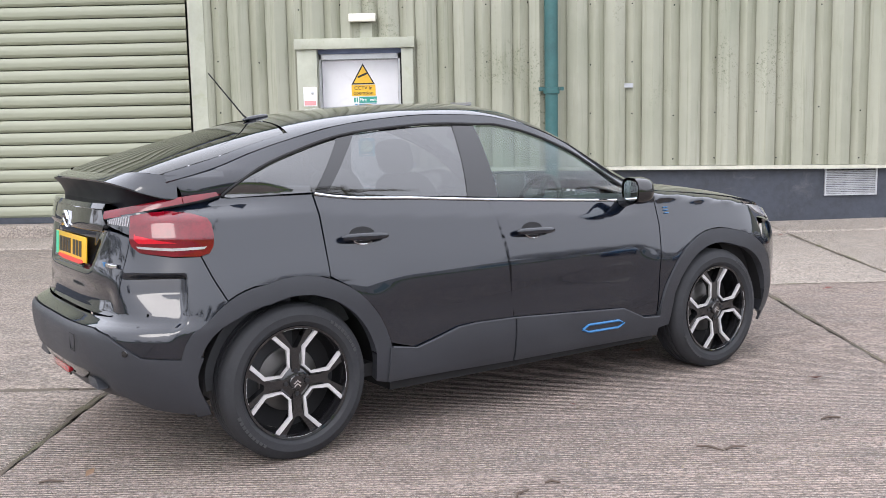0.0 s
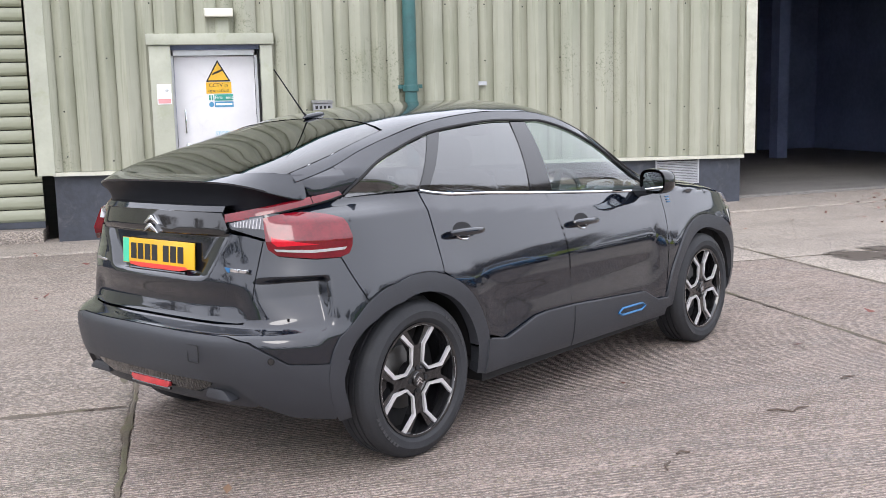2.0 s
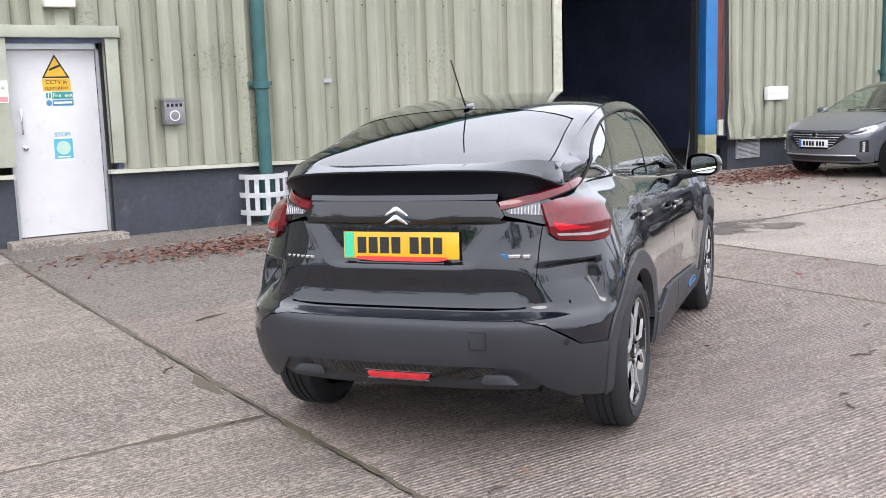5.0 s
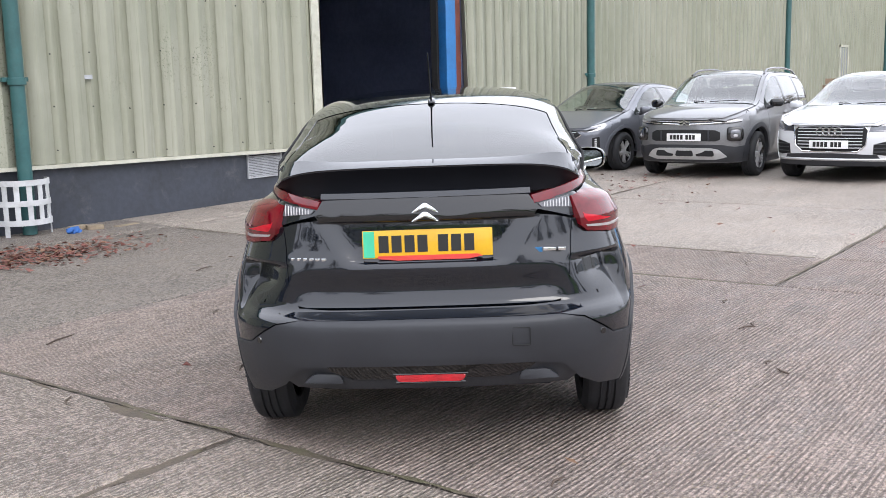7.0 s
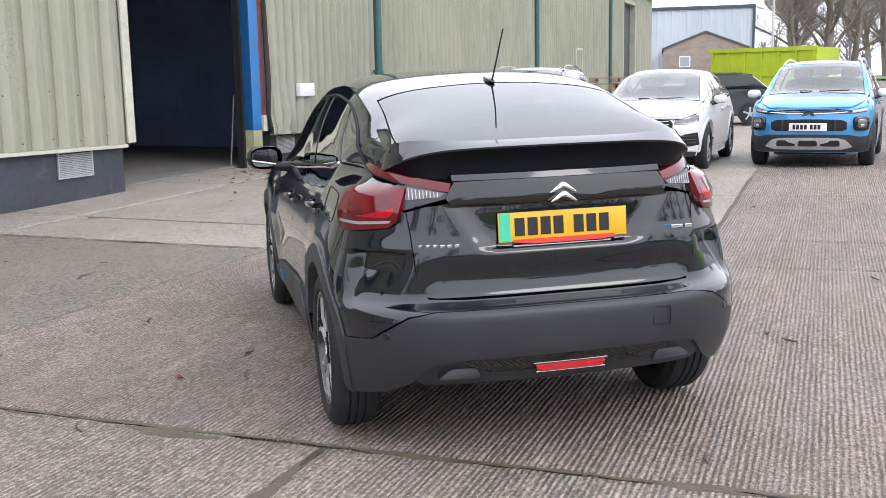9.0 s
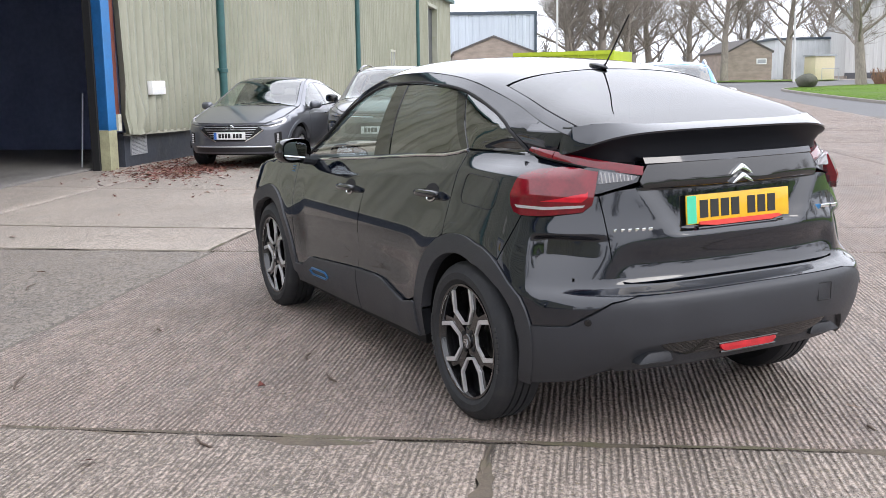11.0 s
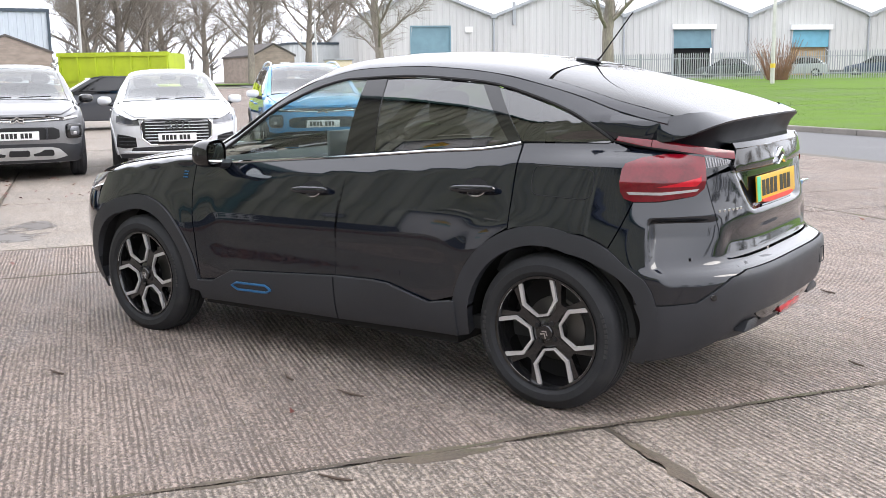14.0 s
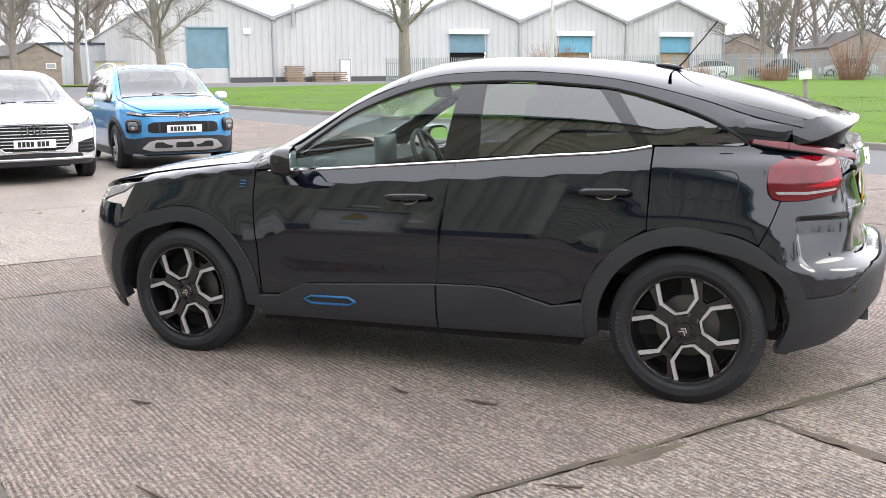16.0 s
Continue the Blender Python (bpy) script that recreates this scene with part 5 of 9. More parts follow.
HATCH = Shell(
    bulge=[(-1.75, 0.1), (-1.35, 1.0)], xcr=-1.45, xcf=1.42, bend=hatch_bend, crown=lambda x: 0.5 - 0.38 * smooth01(-1.3, -1.85, x),
    xr=[(0.25, -1.99), (0.34, -2.07), (0.40, -2.10), (0.48, -2.125), (0.58, -2.135), (0.612, -2.130), (0.632, -2.100), (0.652, -2.055), (0.68, -2.040), (0.80, -2.045), (0.85, -2.040), (0.90, -2.032), (1.0, -2.026), (1.06, -2.016), (1.11, -2.003), (1.18, -1.975)],
    xf=[(0.2, 2.08), (0.4, 2.17), (0.6, 2.19), (0.75, 2.16), (0.88, 2.06), (1.0, 1.95)],
    nr=[(0.3, 3.0), (0.55, 3.25), (0.66, 3.2), (0.80, 3.0), (0.95, 2.85), (1.15, 3.0)], nf=2.6,
    W=[(-1.45, 0.862), (-1.2, 0.862), (-0.8, 0.858), (0.0, 0.857), (0.8, 0.858), (1.2, 0.864), (1.42, 0.864)],
    prof=[(0.22, -0.05), (0.30, -0.018), (0.42, -0.002), (0.55, 0.002), (0.65, 0.005), (0.72, 0.000), (0.80, -0.014), (0.88, -0.035), (0.93, -0.050), (0.98, -0.066), (1.04, -0.087), (1.12, -0.116), (1.18, -0.132)],
    zb=BELT,
    zr=[(-2.0, 1.165), (-1.93, 1.180), (-1.75, 1.212), (-1.56, 1.257), (-1.39, 1.315), (-1.21, 1.365), (-0.98, 1.418), (-0.74, 1.448), (-0.47, 1.464), (-0.18, 1.457), (0.10, 1.405), (0.335, 1.31), (0.50, 1.212), (0.70, 1.095), (0.86, 1.03), (1.2, 0.995), (1.6, 0.945), (1.9, 0.89), (2.1, 0.82)],
    yr=[(-2.0, 0.600), (-1.93, 0.606), (-1.75, 0.626), (-1.56, 0.614), (-1.39, 0.602), (-0.98, 0.592), (-0.47, 0.580), (-0.18, 0.585), (0.10, 0.615), (0.335, 0.650), (0.50, 0.680), (0.70, 0.712), (0.86, 0.735), (1.2, 0.73), (1.6, 0.69), (1.9, 0.62), (2.1, 0.50)],
    zc=[(-2.0, 1.205), (-1.93, 1.233), (-1.75, 1.298), (-1.5, 1.375), (-1.15, 1.455), (-0.86, 1.501), (-0.56, 1.525), (-0.25, 1.533), (0.0, 1.515), (0.12, 1.484), (0.5, 1.31), (0.85, 1.125), (1.0, 1.06), (1.2, 1.045), (1.6, 0.99), (1.9, 0.92), (2.1, 0.84)],
)
CAR_POSE = pose(-0.008, 0.029, -0.004, -0.8, 0.2, 34.9)


def lofted(name, rows, material, parent, label="", ring=True, sharp=35.0):
    """Sections joined in order into one skin; closed round and capped when ring is set."""
    bm = bmesh.new()
    vs = [[bm.verts.new(p) for p in r] for r in rows]
    n = len(vs[0])
    for a, b in zip(vs, vs[1:]):
        for j in range(n if ring else n - 1):
            bm.faces.new((a[j], b[j], b[(j + 1) % n], a[(j + 1) % n]))
    if ring:
        bm.faces.new(vs[0]), bm.faces.new(vs[-1][::-1])
    bmesh.ops.recalc_face_normals(bm, faces=bm.faces)
    return part(name, bm, material, parent, label, sharp=sharp)


def black_hatchback():
    car = thing("hatchback_car", CAR_POSE, "glossy black crossover hatchback on bright-edged alloy wheels", "car")
    S, side, top = HATCH, HATCH.side, HATCH.top
    P = M_PAINT_BLACK
    RA, RI, HZ = 0.457, 0.378, 0.338
    XR, XF = ARCH_R, ARCH_F

    # flanks
    dlo_f = [(0.69, 1.003), (0.60, 1.001), (0.30, 1.02), (-0.165, 1.056), (-0.222, 1.405), (-0.10, 1.402), (0.10, 1.355), (0.335, 1.262), (0.51, 1.155), (0.64, 1.062)]
    dlo_r = [(-0.345, 1.069), (-0.67, 1.090), (-0.94, 1.106), (-1.09, 1.128), (-0.895, 1.384), (-0.74, 1.398), (-0.47, 1.414), (-0.345, 1.412)]
    dlo_q = [(-1.150, 1.134), (-1.565, 1.133), (-1.53, 1.160), (-1.39, 1.240), (-1.21, 1.306), (-0.985, 1.366)]
    for mirror in (False, True):
        def pn(name, poly, mat, parent=car, fn=side, **k):
            return panel(name, poly, fn, mat, parent, mirror=mirror, **k)

        def sd(pts):
            return [(x, -y if mirror else y, z) for x, y, z in pts]

        door = pn("front_door", [(0.845, 0.985), (0.58, 0.985), (0.30, 1.004), (-0.233, 1.040), (-0.190, 0.85), (-0.172, 0.60), (-0.168, 0.475), (0.55, 0.43), (0.70, 0.362), (0.799, 0.362), (0.805, 0.60), (0.843, 0.85)], P, dv=0.02)
        rear = pn("rear_door", [(-0.237, 1.041), (-0.67, 1.075), (-0.95, 1.092), (-1.10, 1.116), (-1.158, 1.124), (-1.160, 0.78), *arc(XR, HZ, RA + 0.006, 62, 14, 10), (-0.74, 0.41), (-0.63, 0.44), (-0.50, 0.476), (-0.40, 0.482), (-0.172, 0.477), (-0.176, 0.60), (-0.194, 0.85)], P, dv=0.02)
        q = [("x", -1.167, 1.125), ("x", -1.54, 1.127), ("x", -1.575, 1.134), ("x", -1.65, 1.126), ("x", -1.72, 1.116), ("x", -1.80, 1.104), ("x", -1.86, 1.092), ("x", -1.865, 1.070), ("x", -1.80, 1.070), ("x", -1.72, 1.062), ("x", -1.67, 1.045), ("x", -1.645, 1.035), ("x", -1.643, 0.975), ("x", -1.668, 0.930), ("x", -1.705, 0.912)]
        pn("rear_quarter_panel", S.pts(q) + arc(XR, HZ, RA + 0.006, 122, 70, 12) + [(-1.166, 0.78)], P, du=0.04, dv=0.02)
        pn("front_wing", [(0.852, 1.026), (1.0, 1.013), (1.2, 0.990), (1.4, 0.967), (1.55, 0.945), (1.575, 0.915), (1.60, 0.80), (1.62, 0.68), *arc(XF, HZ, RA + 0.006, 46, 172, 24), (0.808, 0.38), (0.812, 0.60), (0.850, 0.85)], P, dv=0.025)
        # windows and their surrounds
        pn("window_glass", dlo_f, M_GLASS_CLEAR, off=-0.006, rim=0.004, label="greenish clear front door glass")
        pn("window_glass", dlo_r, M_GLASS_DARK, off=-0.006, rim=0.004, label="dark privacy glass")
        pn("window_glass", dlo_q, M_GLASS_DARK, off=-0.006, rim=0.004, label="dark privacy quarter glass")
        pn("pillar_trim", [(-0.165, 1.054), (-0.345, 1.068), (-0.348, 1.412), (-0.222, 1.406)], M_GLOSSBLACK, off=-0.002, label="gloss black centre pillar")
        pn("pillar_trim", [(-1.09, 1.126), (-1.150, 1.132), (-0.985, 1.368), (-0.895, 1.386)], M_GLOSSBLACK, off=-0.002)
        xs = [0.845, 0.70, 0.50, 0.335, 0.10, -0.05, -0.18, -0.47, -0.74, -0.98, -1.21, -1.39, -1.56]
        under = [(-1.568, 1.138), (-1.53, 1.166), (-1.39, 1.246), (-1.21, 1.311), (-0.98, 1.374), (-0.74, 1.402), (-0.47, 1.418), (-0.18, 1.410), (-0.08, 1.404), (0.10, 1.360), (0.335, 1.267), (0.51, 1.160), (0.65, 1.062), (0.72, 1.005), (0.845, 0.99)]
        crest = eased([(x, S.tab("zr", x) - 0.003) for x in xs], 3)
        under = eased(under[:-1], 3) + under[-1:]
        pn("roof_rail", crest + under, P, rim=0.01)
        pn("rear_pillar", [(-1.53, 1.265), (-1.745, 1.211), (-1.740, 1.146), (-1.65, 1.146), (-1.56, 1.148)], P, off=-0.002, du=0.03, dv=0.012)
        strip("window_seal", [side(x, z) + Vector((0, 0.002, 0)) for x, z in under[:-1]], 0.007, M_DARK, car, mirror)
        # bright waist strip
        belt = [(0.76, 0.993), (0.58, 0.993), (0.30, 1.011), (-0.24, 1.047), (-0.67, 1.081), (-0.95, 1.097), (-1.07, 1.112), (-1.155, 1.128)]
        strip("waist_strip", [side(x, z) + Vector((0, 0.004, 0)) for x, z in belt], 0.0065, M_CHROME, car, mirror, label="thin bright waist strip")
        # arch and sill cladding
        pn("arch_trim", arc(XR, HZ, RA, 190, -9, 30) + arc(XR, HZ, RI, -8, 191, 30), M_PLASTIC, off=0.010, rim=0.05, du=0.05)
        pn("arch_trim", arc(XF, HZ, RA, 186, -10, 30) + arc(XF, HZ, RI, -10, 186, 30), M_PLASTIC, off=0.010, rim=0.05, du=0.05)
        pn("sill_trim", [(0.815, 0.352), (0.70, 0.358), (0.55, 0.426), (-0.165, 0.471), (-0.163, 0.262), (0.815, 0.255)], M_PLASTIC, off=0.018, rim=0.05)
        pn("sill_trim", [(-0.175, 0.472), (-0.40, 0.477), (-0.50, 0.471), (-0.63, 0.435), (-0.74, 0.406), (-0.873, 0.430), (-0.885, 0.430), (-0.890, 0.275), (-0.173, 0.262)], M_PLASTIC, off=0.018, rim=0.05)
        lip = [(0.815, 0.356), (0.70, 0.362), (0.55, 0.43), (-0.165, 0.475), (-0.40, 0.48), (-0.50, 0.474), (-0.63, 0.438), (-0.74, 0.41), (-0.873, 0.434)]
        strip("sill_lip", [side(x, z - 0.005) + Vector((0, 0.013, 0)) for x, z in lip], 0.006, M_PLASTIC, car, mirror)
        ring = [(0.262, 0.354), (0.30, 0.374), (0.51, 0.370), (0.55, 0.353), (0.51, 0.333), (0.30, 0.336)]
        blue = bpy.data.materials.get("blue_accent") or flat("blue_accent", (0.03, 0.15, 0.33), 0.3, 0.4)
        strip("blue_accent", [side(a, b) + Vector((0, 0.021, 0)) for a, b in ring + ring[:1]], 0.007, blue, car, mirror, label="blue bumper accent ring")
        # handles
        for d, hx, hz in ((door, -0.02, 0.884), (rear, -0.972, 0.934)):
            bm = bmesh.new()
            p = side(hx, hz)
            sg = -1 if mirror else 1
            superball(bm, 0.118, 0.018, 0.017, 3.0, pose(p.x, sg * (p.y + 0.030), p.z, 0, 2, 0))
            box(bm, p.x - 0.10, sg * p.y - 0.01, p.z - 0.012, p.x - 0.07, sg * p.y + 0.03 * sg + 0.004, p.z + 0.012)
            box(bm, p.x + 0.07, sg * p.y - 0.01, p.z - 0.012, p.x + 0.10, sg * p.y + 0.03 * sg + 0.004, p.z + 0.012)
            part("door_handle", bm, P, d)
            pn("handle_cup", [(hx + 0.066 * math.cos(a), hz + 0.005 + 0.036 * math.sin(a)) for a in (2 * math.pi * k / 18 for k in range(18))], M_DARK, d, off=0.0015, rim=0.001)
            bm = bmesh.new()
            tube(bm, sd([side(hx + 0.05 * math.cos(a), hz - 0.005 + 0.030 * math.sin(a)) + Vector((0, 0.003, 0)) for a in (math.pi * (1.08 + 0.84 * k / 8) for k in range(9))]), 0.004, 6)
            part("handle_glint", bm, M_CHROME, d)
        for zz in (0.905, 0.920, 0.935):
            strip("wing_badge", [side(0.93, zz) + Vector((0, 0.003, 0)), side(0.90, zz) + Vector((0, 0.003, 0))], 0.0035, blue, car, mirror)
        # charge flap outline on the left wing only
        if not mirror:
            fl = rounded([(-1.25, 0.92), (-1.25, 1.04), (-1.50, 1.03), (-1.50, 0.91)], 0.04)
            strip("filler_flap_seam", [side(a, b) + Vector((0, 0.0005, 0)) for a, b in fl + fl[:1]], 0.0022, M_DARK, car)
        # tail lamps
        lamp = new("tail_lamp")
        lamp.parent = car
        outline = [("x", -1.649, 0.990), ("x", -1.650, 1.036), ("x", -1.660, 1.056), ("x", -1.72, 1.077), ("x", -1.80, 1.086), ("x", -1.865, 1.083), ("y", 0.580, 1.074), ("y", 0.612, 0.957), ("x", -1.90, 0.930), ("x", -1.80, 0.913), ("x", -1.71, 0.911), ("x", -1.673, 0.922), ("x", -1.656, 0.950)]

        def faceted(u, z):
            """The lens skin: a raised crease, its upper facet tilted to the sky."""
            p = side(u, z)
            n = (side(u + 0.01, z) - side(u - 0.01, z)).cross(Vector((0, 0, 1)))
            n = n.normalized() * (1 if n.dot(Vector((p.x + 1.2, p.y, 0))) > 0 else -1)
            return p + n * (0.024 * max(0.0, min((z - 0.90) / 0.085, (1.105 - z) / 0.12)))
        pn("lens", S.pts(outline), M_REDLENS, lamp, fn=faceted, off=0.006, rim=0.04, du=0.03, dv=0.0075)
        pn("bright_band", S.pts([("x", -1.78, 0.968), ("y", 0.640, 0.968), ("y", 0.622, 0.985), ("y", 0.618, 1.006), ("x", -1.90, 0.998)]), M_REDDEEP, lamp, fn=faceted, off=0.0075, rim=0.003, du=0.03, dv=0.02)
        pn("clear_strip", S.pts([("x", -1.69, 0.940), ("x", -1.80, 0.937), ("y", 0.640, 0.948), ("y", 0.632, 0.957), ("x", -1.80, 0.948), ("x", -1.68, 0.950)]), M_CLEARLENS, lamp, fn=faceted, off=0.0085, rim=0.003, du=0.03, dv=0.02)
        # slim blade from the pillar round to the tailgate, in two lengths
        foot = eased([(-1.572, 0.672, 1.138), (-1.65, 0.672, 1.124), (-1.72, 0.662, 1.113), (-1.80, 0.634, 1.101), (-1.86, 0.600, 1.089), (-1.92, 0.545, 1.076), (-1.984, 0.432, 1.058)], 3)
        crown = eased([(-1.578, 0.660, 1.158), (-1.65, 0.657, 1.152), (-1.72, 0.645, 1.145), (-1.80, 0.615, 1.133), (-1.86, 0.575, 1.121), (-1.92, 0.515, 1.107), (-1.976, 0.425, 1.090)], 3)
        blade = [[f, tuple(f[i] * 0.45 + c[i] * 0.55 + (-0.002, 0.004, 0.0)[i] for i in range(3)), c, (c[0] + 0.03, c[1] - 0.03, c[2] - 0.004), (f[0] + 0.03, f[1] - 0.03, f[2] + 0.004)] for f, c in zip(foot, crown)]
        lofted("blade_lamp", [sd(r) for r in blade[:7]], M_REDLENS, lamp, "slim red blade lamp")
        lofted("blade_lamp", [sd([(x - 0.003, y - 0.001, z) for x, y, z in r]) for r in blade[6:]], M_REDLENS, lamp, "slim red blade lamp")
        lofted("blade_edge", [sd([(f[0], f[1] + 0.002, f[2] - 0.001), (f[0], f[1] + 0.003, f[2] + 0.005), (f[0] + 0.02, f[1] - 0.02, f[2] + 0.005), (f[0] + 0.02, f[1] - 0.02, f[2] - 0.008)]) for f in foot], M_DARK, lamp)
        pn("reverse_lens", S.pts([("y", 0.575, 1.080), ("y", 0.50, 1.066), ("y", 0.45, 1.054), ("y", 0.465, 1.040), ("y", 0.588, 1.030)]), M_REVLENS, lamp, off=0.004, rim=0.01, du=0.03, dv=0.02, label="clear ribbed reversing lens")
        for k in range(9):
            y = 0.472 + 0.0125 * k
            zt, zl = 1.059 + 0.015 * k / 8, 1.041 - 0.008 * k / 8
            strip("lens_rib", [side(S.u_at_y(y, zz), zz) + Vector((-0.0045, 0.003, 0)) for zz in (zl, zt)], 0.0028, M_CLEARLENS, lamp, mirror, seg=5)
        pn("lamp_surround", S.pts([("x", -1.86, 1.096), ("x", -1.92, 1.084), ("y", 0.43, 1.068), ("y", 0.448, 1.034), ("y", 0.59, 0.995), ("y", 0.62, 0.995), ("x", -1.86, 1.05)]), P, car, off=-0.004, du=0.03, dv=0.015)
        # headlamp
        pn("headlamp", [(1.56, 0.912), (1.66, 0.90), (2.0, 0.84), (2.05, 0.80), (1.90, 0.80), (1.66, 0.855)], M_CLEARLENS, car, off=0.002, label="slim clear headlamp")
        # bumper corners
        c = [("x", -1.709, 0.908), ("x", -1.80, 0.908), ("x", -1.90, 0.925), ("y", 0.618, 0.950), ("y", 0.606, 0.985), ("y", 0.590, 0.985), ("y", 0.580, 0.90), ("y", 0.572, 0.76), ("y", 0.562, 0.69), ("y", 0.53, 0.661), ("y", 0.40, 0.655), ("y", 0.0, 0.655), ("y", 0.0, 0.628), ("y", 0.52, 0.626), ("y", 0.62, 0.610), ("y", 0.70, 0.560), ("y", 0.745, 0.522), ("x", -1.84, 0.512), ("x", -1.74, 0.512)]
        pn("rear_bumper_skin", S.pts(c) + arc(XR, HZ, RA + 0.006, 156, 122.7, 8), P, du=0.014, dv=0.012)
        lower = [("x", -1.74, 0.507), ("x", -1.84, 0.507), ("y", 0.742, 0.517), ("y", 0.695, 0.555), ("y", 0.615, 0.605), ("y", 0.52, 0.621), ("y", 0.0, 0.623), ("y", 0.0, 0.440), ("y", 0.40, 0.440), ("y", 0.53, 0.425), ("y", 0.60, 0.345), ("x", -1.90, 0.292), ("x", -1.765, 0.268)]
        pn("bumper_cladding", S.pts(lower), M_PLASTIC, off=0.006, rim=0.05, du=0.03, dv=0.02)
        bm = bmesh.new()
        p = side(S.u_at_y(0.695, 0.537), 0.537)
        lathe(bm, [(0.0, -0.004), (0.012, -0.004), (0.014, 0.0)], 14, "x", pose(p.x - 0.007, (-1 if mirror else 1) * (p.y + 0.003), p.z, 0, 0, (1 if mirror else -1) * 40))
        part("parking_sensor", bm, M_GLOSSBLACK, car)
        # front bumper flank
        pn("front_bumper_flank", [(1.655, 0.79), (1.90, 0.795), (2.2, 0.79), (2.2, 0.35), (1.80, 0.26), (1.72, 0.28), *arc(XF, HZ, RA + 0.006, 20, 46, 8)], P)
        pn("front_lower_trim", [(1.72, 0.275), (1.82, 0.255), (2.25, 0.34), (2.25, 0.22), (1.74, 0.20)], M_PLASTIC, off=0.004)
        door_mirror(car, 0.585, 0.925, 1.050, M_GLOSSBLACK, -1 if mirror else 1, (0.078, 0.108, 0.070), (0.64, 0.77, 0.985))

    # tail
    gate = [("y", 0.50, 0.664), ("y", 0.536, 0.670), ("y", 0.558, 0.70), ("y", 0.568, 0.76), ("y", 0.576, 0.90), ("y", 0.586, 0.985), ("y", 0.52, 1.004), ("y", 0.45, 1.012), ("y", 0.0, 1.008)]
    full = S.pts(gate) + [(2 * (S.k["xcr"] - S.L_END) - u, z) for u, z in S.pts(gate)[::-1][1:]]
    full += [(S.u_at_y(0.0, 0.664), 0.664)]
    tailgate = panel("tailgate", full, side, P, car, du=0.02, dv=0.012)
    up = [("y", 0.43, 1.012), ("y", 0.445, 1.034), ("y", 0.425, 1.070), ("y", 0.41, 1.092), ("y", 0.0, 1.098)]
    full = S.pts(up) + [(2 * (S.k["xcr"] - S.L_END) - u, z) for u, z in S.pts(up)[::-1][1:]] + [(S.u_at_y(-0.0, 1.012), 1.012)]
    panel("tailgate_upper", full, side, M_GLOSSBLACK, car, off=0.010, rim=0.03, du=0.05, dv=0.02)
    bm = bmesh.new()
    for dz in (0.0, -0.034):
        zc = 1.066 + dz
        xx = side(S.u_at_y(0.0, zc), zc).x - 0.018
        prism(bm, [(-0.054, zc - 0.026), (-0.043, zc - 0.016), (-0.010, zc + 0.010), (0.0, zc + 0.012), (0.010, zc + 0.010), (0.043, zc - 0.016), (0.054, zc - 0.026), (0.039, zc - 0.025), (0.0, zc - 0.004), (-0.039, zc - 0.025)], xx - 0.008, xx + 0.02, axis="x", bevel=0.002)
    part("chevron_emblem", bm, M_CHROME, tailgate, "chrome double chevron emblem", sharp=50)
    # bright ledge below the spoiler
    bm = bmesh.new()
    rows = []
    for k in range(17):
        y = 0.42 * (1 - k / 8)
        p = side(S.u_at_y(y, 1.096) if y >= 0 else 2 * (S.k["xcr"] - S.L_END) - S.u_at_y(-y, 1.096), 1.096)
        rows.append([bm.verts.new(q) for q in ((p.x - 0.004, p.y, 1.090), (p.x - 0.012, p.y, 1.100), (p.x + 0.001, p.y, 1.121), (-1.92, p.y, 1.123), (-1.92, p.y, 1.09))])
    for a, b in zip(rows, rows[1:]):
        for j in range(5):
            bm.faces.new((a[j], b[j], b[(j + 1) % 5], a[(j + 1) % 5]))
    part("tailgate_ledge", bm, P, car, sharp=40)
    for zz, half, r in ((0.842, 0.20, 0.006),):
        strip("tailgate_crease", [side(S.u_at_y(y, zz), zz) + Vector((-0.002, 0, 0)) for y in (half, half / 2, 0.0, -half / 2, -half)], r, P, car)
    # roof and glazing
    def outline(x0, x1, f, n=16, rear_bow=0.0, front_bow=0.0):
        a = [(x0 + (x1 - x0) * i / n, S.tab("yr", x0 + (x1 - x0) * i / n) * f) for i in range(n + 1)]
        back = [(x1 - rear_bow * (1 - (y / a[-1][1]) ** 2), y) for y in [a[-1][1] * (1 - 2 * k / 12) for k in range(1, 12)]]
        frt = [(x0 + front_bow * (1 - (y / a[0][1]) ** 2), y) for y in [a[0][1] * (-1 + 2 * k / 12) for k in range(1, 12)]]
        return a + back + [(x, -y) for x, y in a[::-1]] + frt
    panel("roof", outline(0.06, -1.195, 0.998, rear_bow=-0.055, front_bow=0.07), top, P, car)
    def rear_edge(x):
        return S.tab("yr", x) * (0.905 + 0.04 * (-1.2 - x) / 0.73)
    xs = [-1.205 - 0.595 * i / 16 for i in range(17)]
    w = [(x, rear_edge(x)) for x in xs] + [(-1.80 - 0.12 * (1 - (1 - k / 8) ** 4), rear_edge(-1.80) * (1 - k / 8)) for k in range(1, 16)] + [(x, -rear_edge(x)) for x in xs[::-1]]
    w += [(-1.205 + 0.055 * (1 - (k / 6 - 1) ** 2), rear_edge(-1.205) * (k / 6 - 1)) for k in range(1, 12)]
    panel("rear_window", w, top, M_GLASS_REAR, car, off=-0.002, rim=0.006, label="dark tinted sloping rear window")
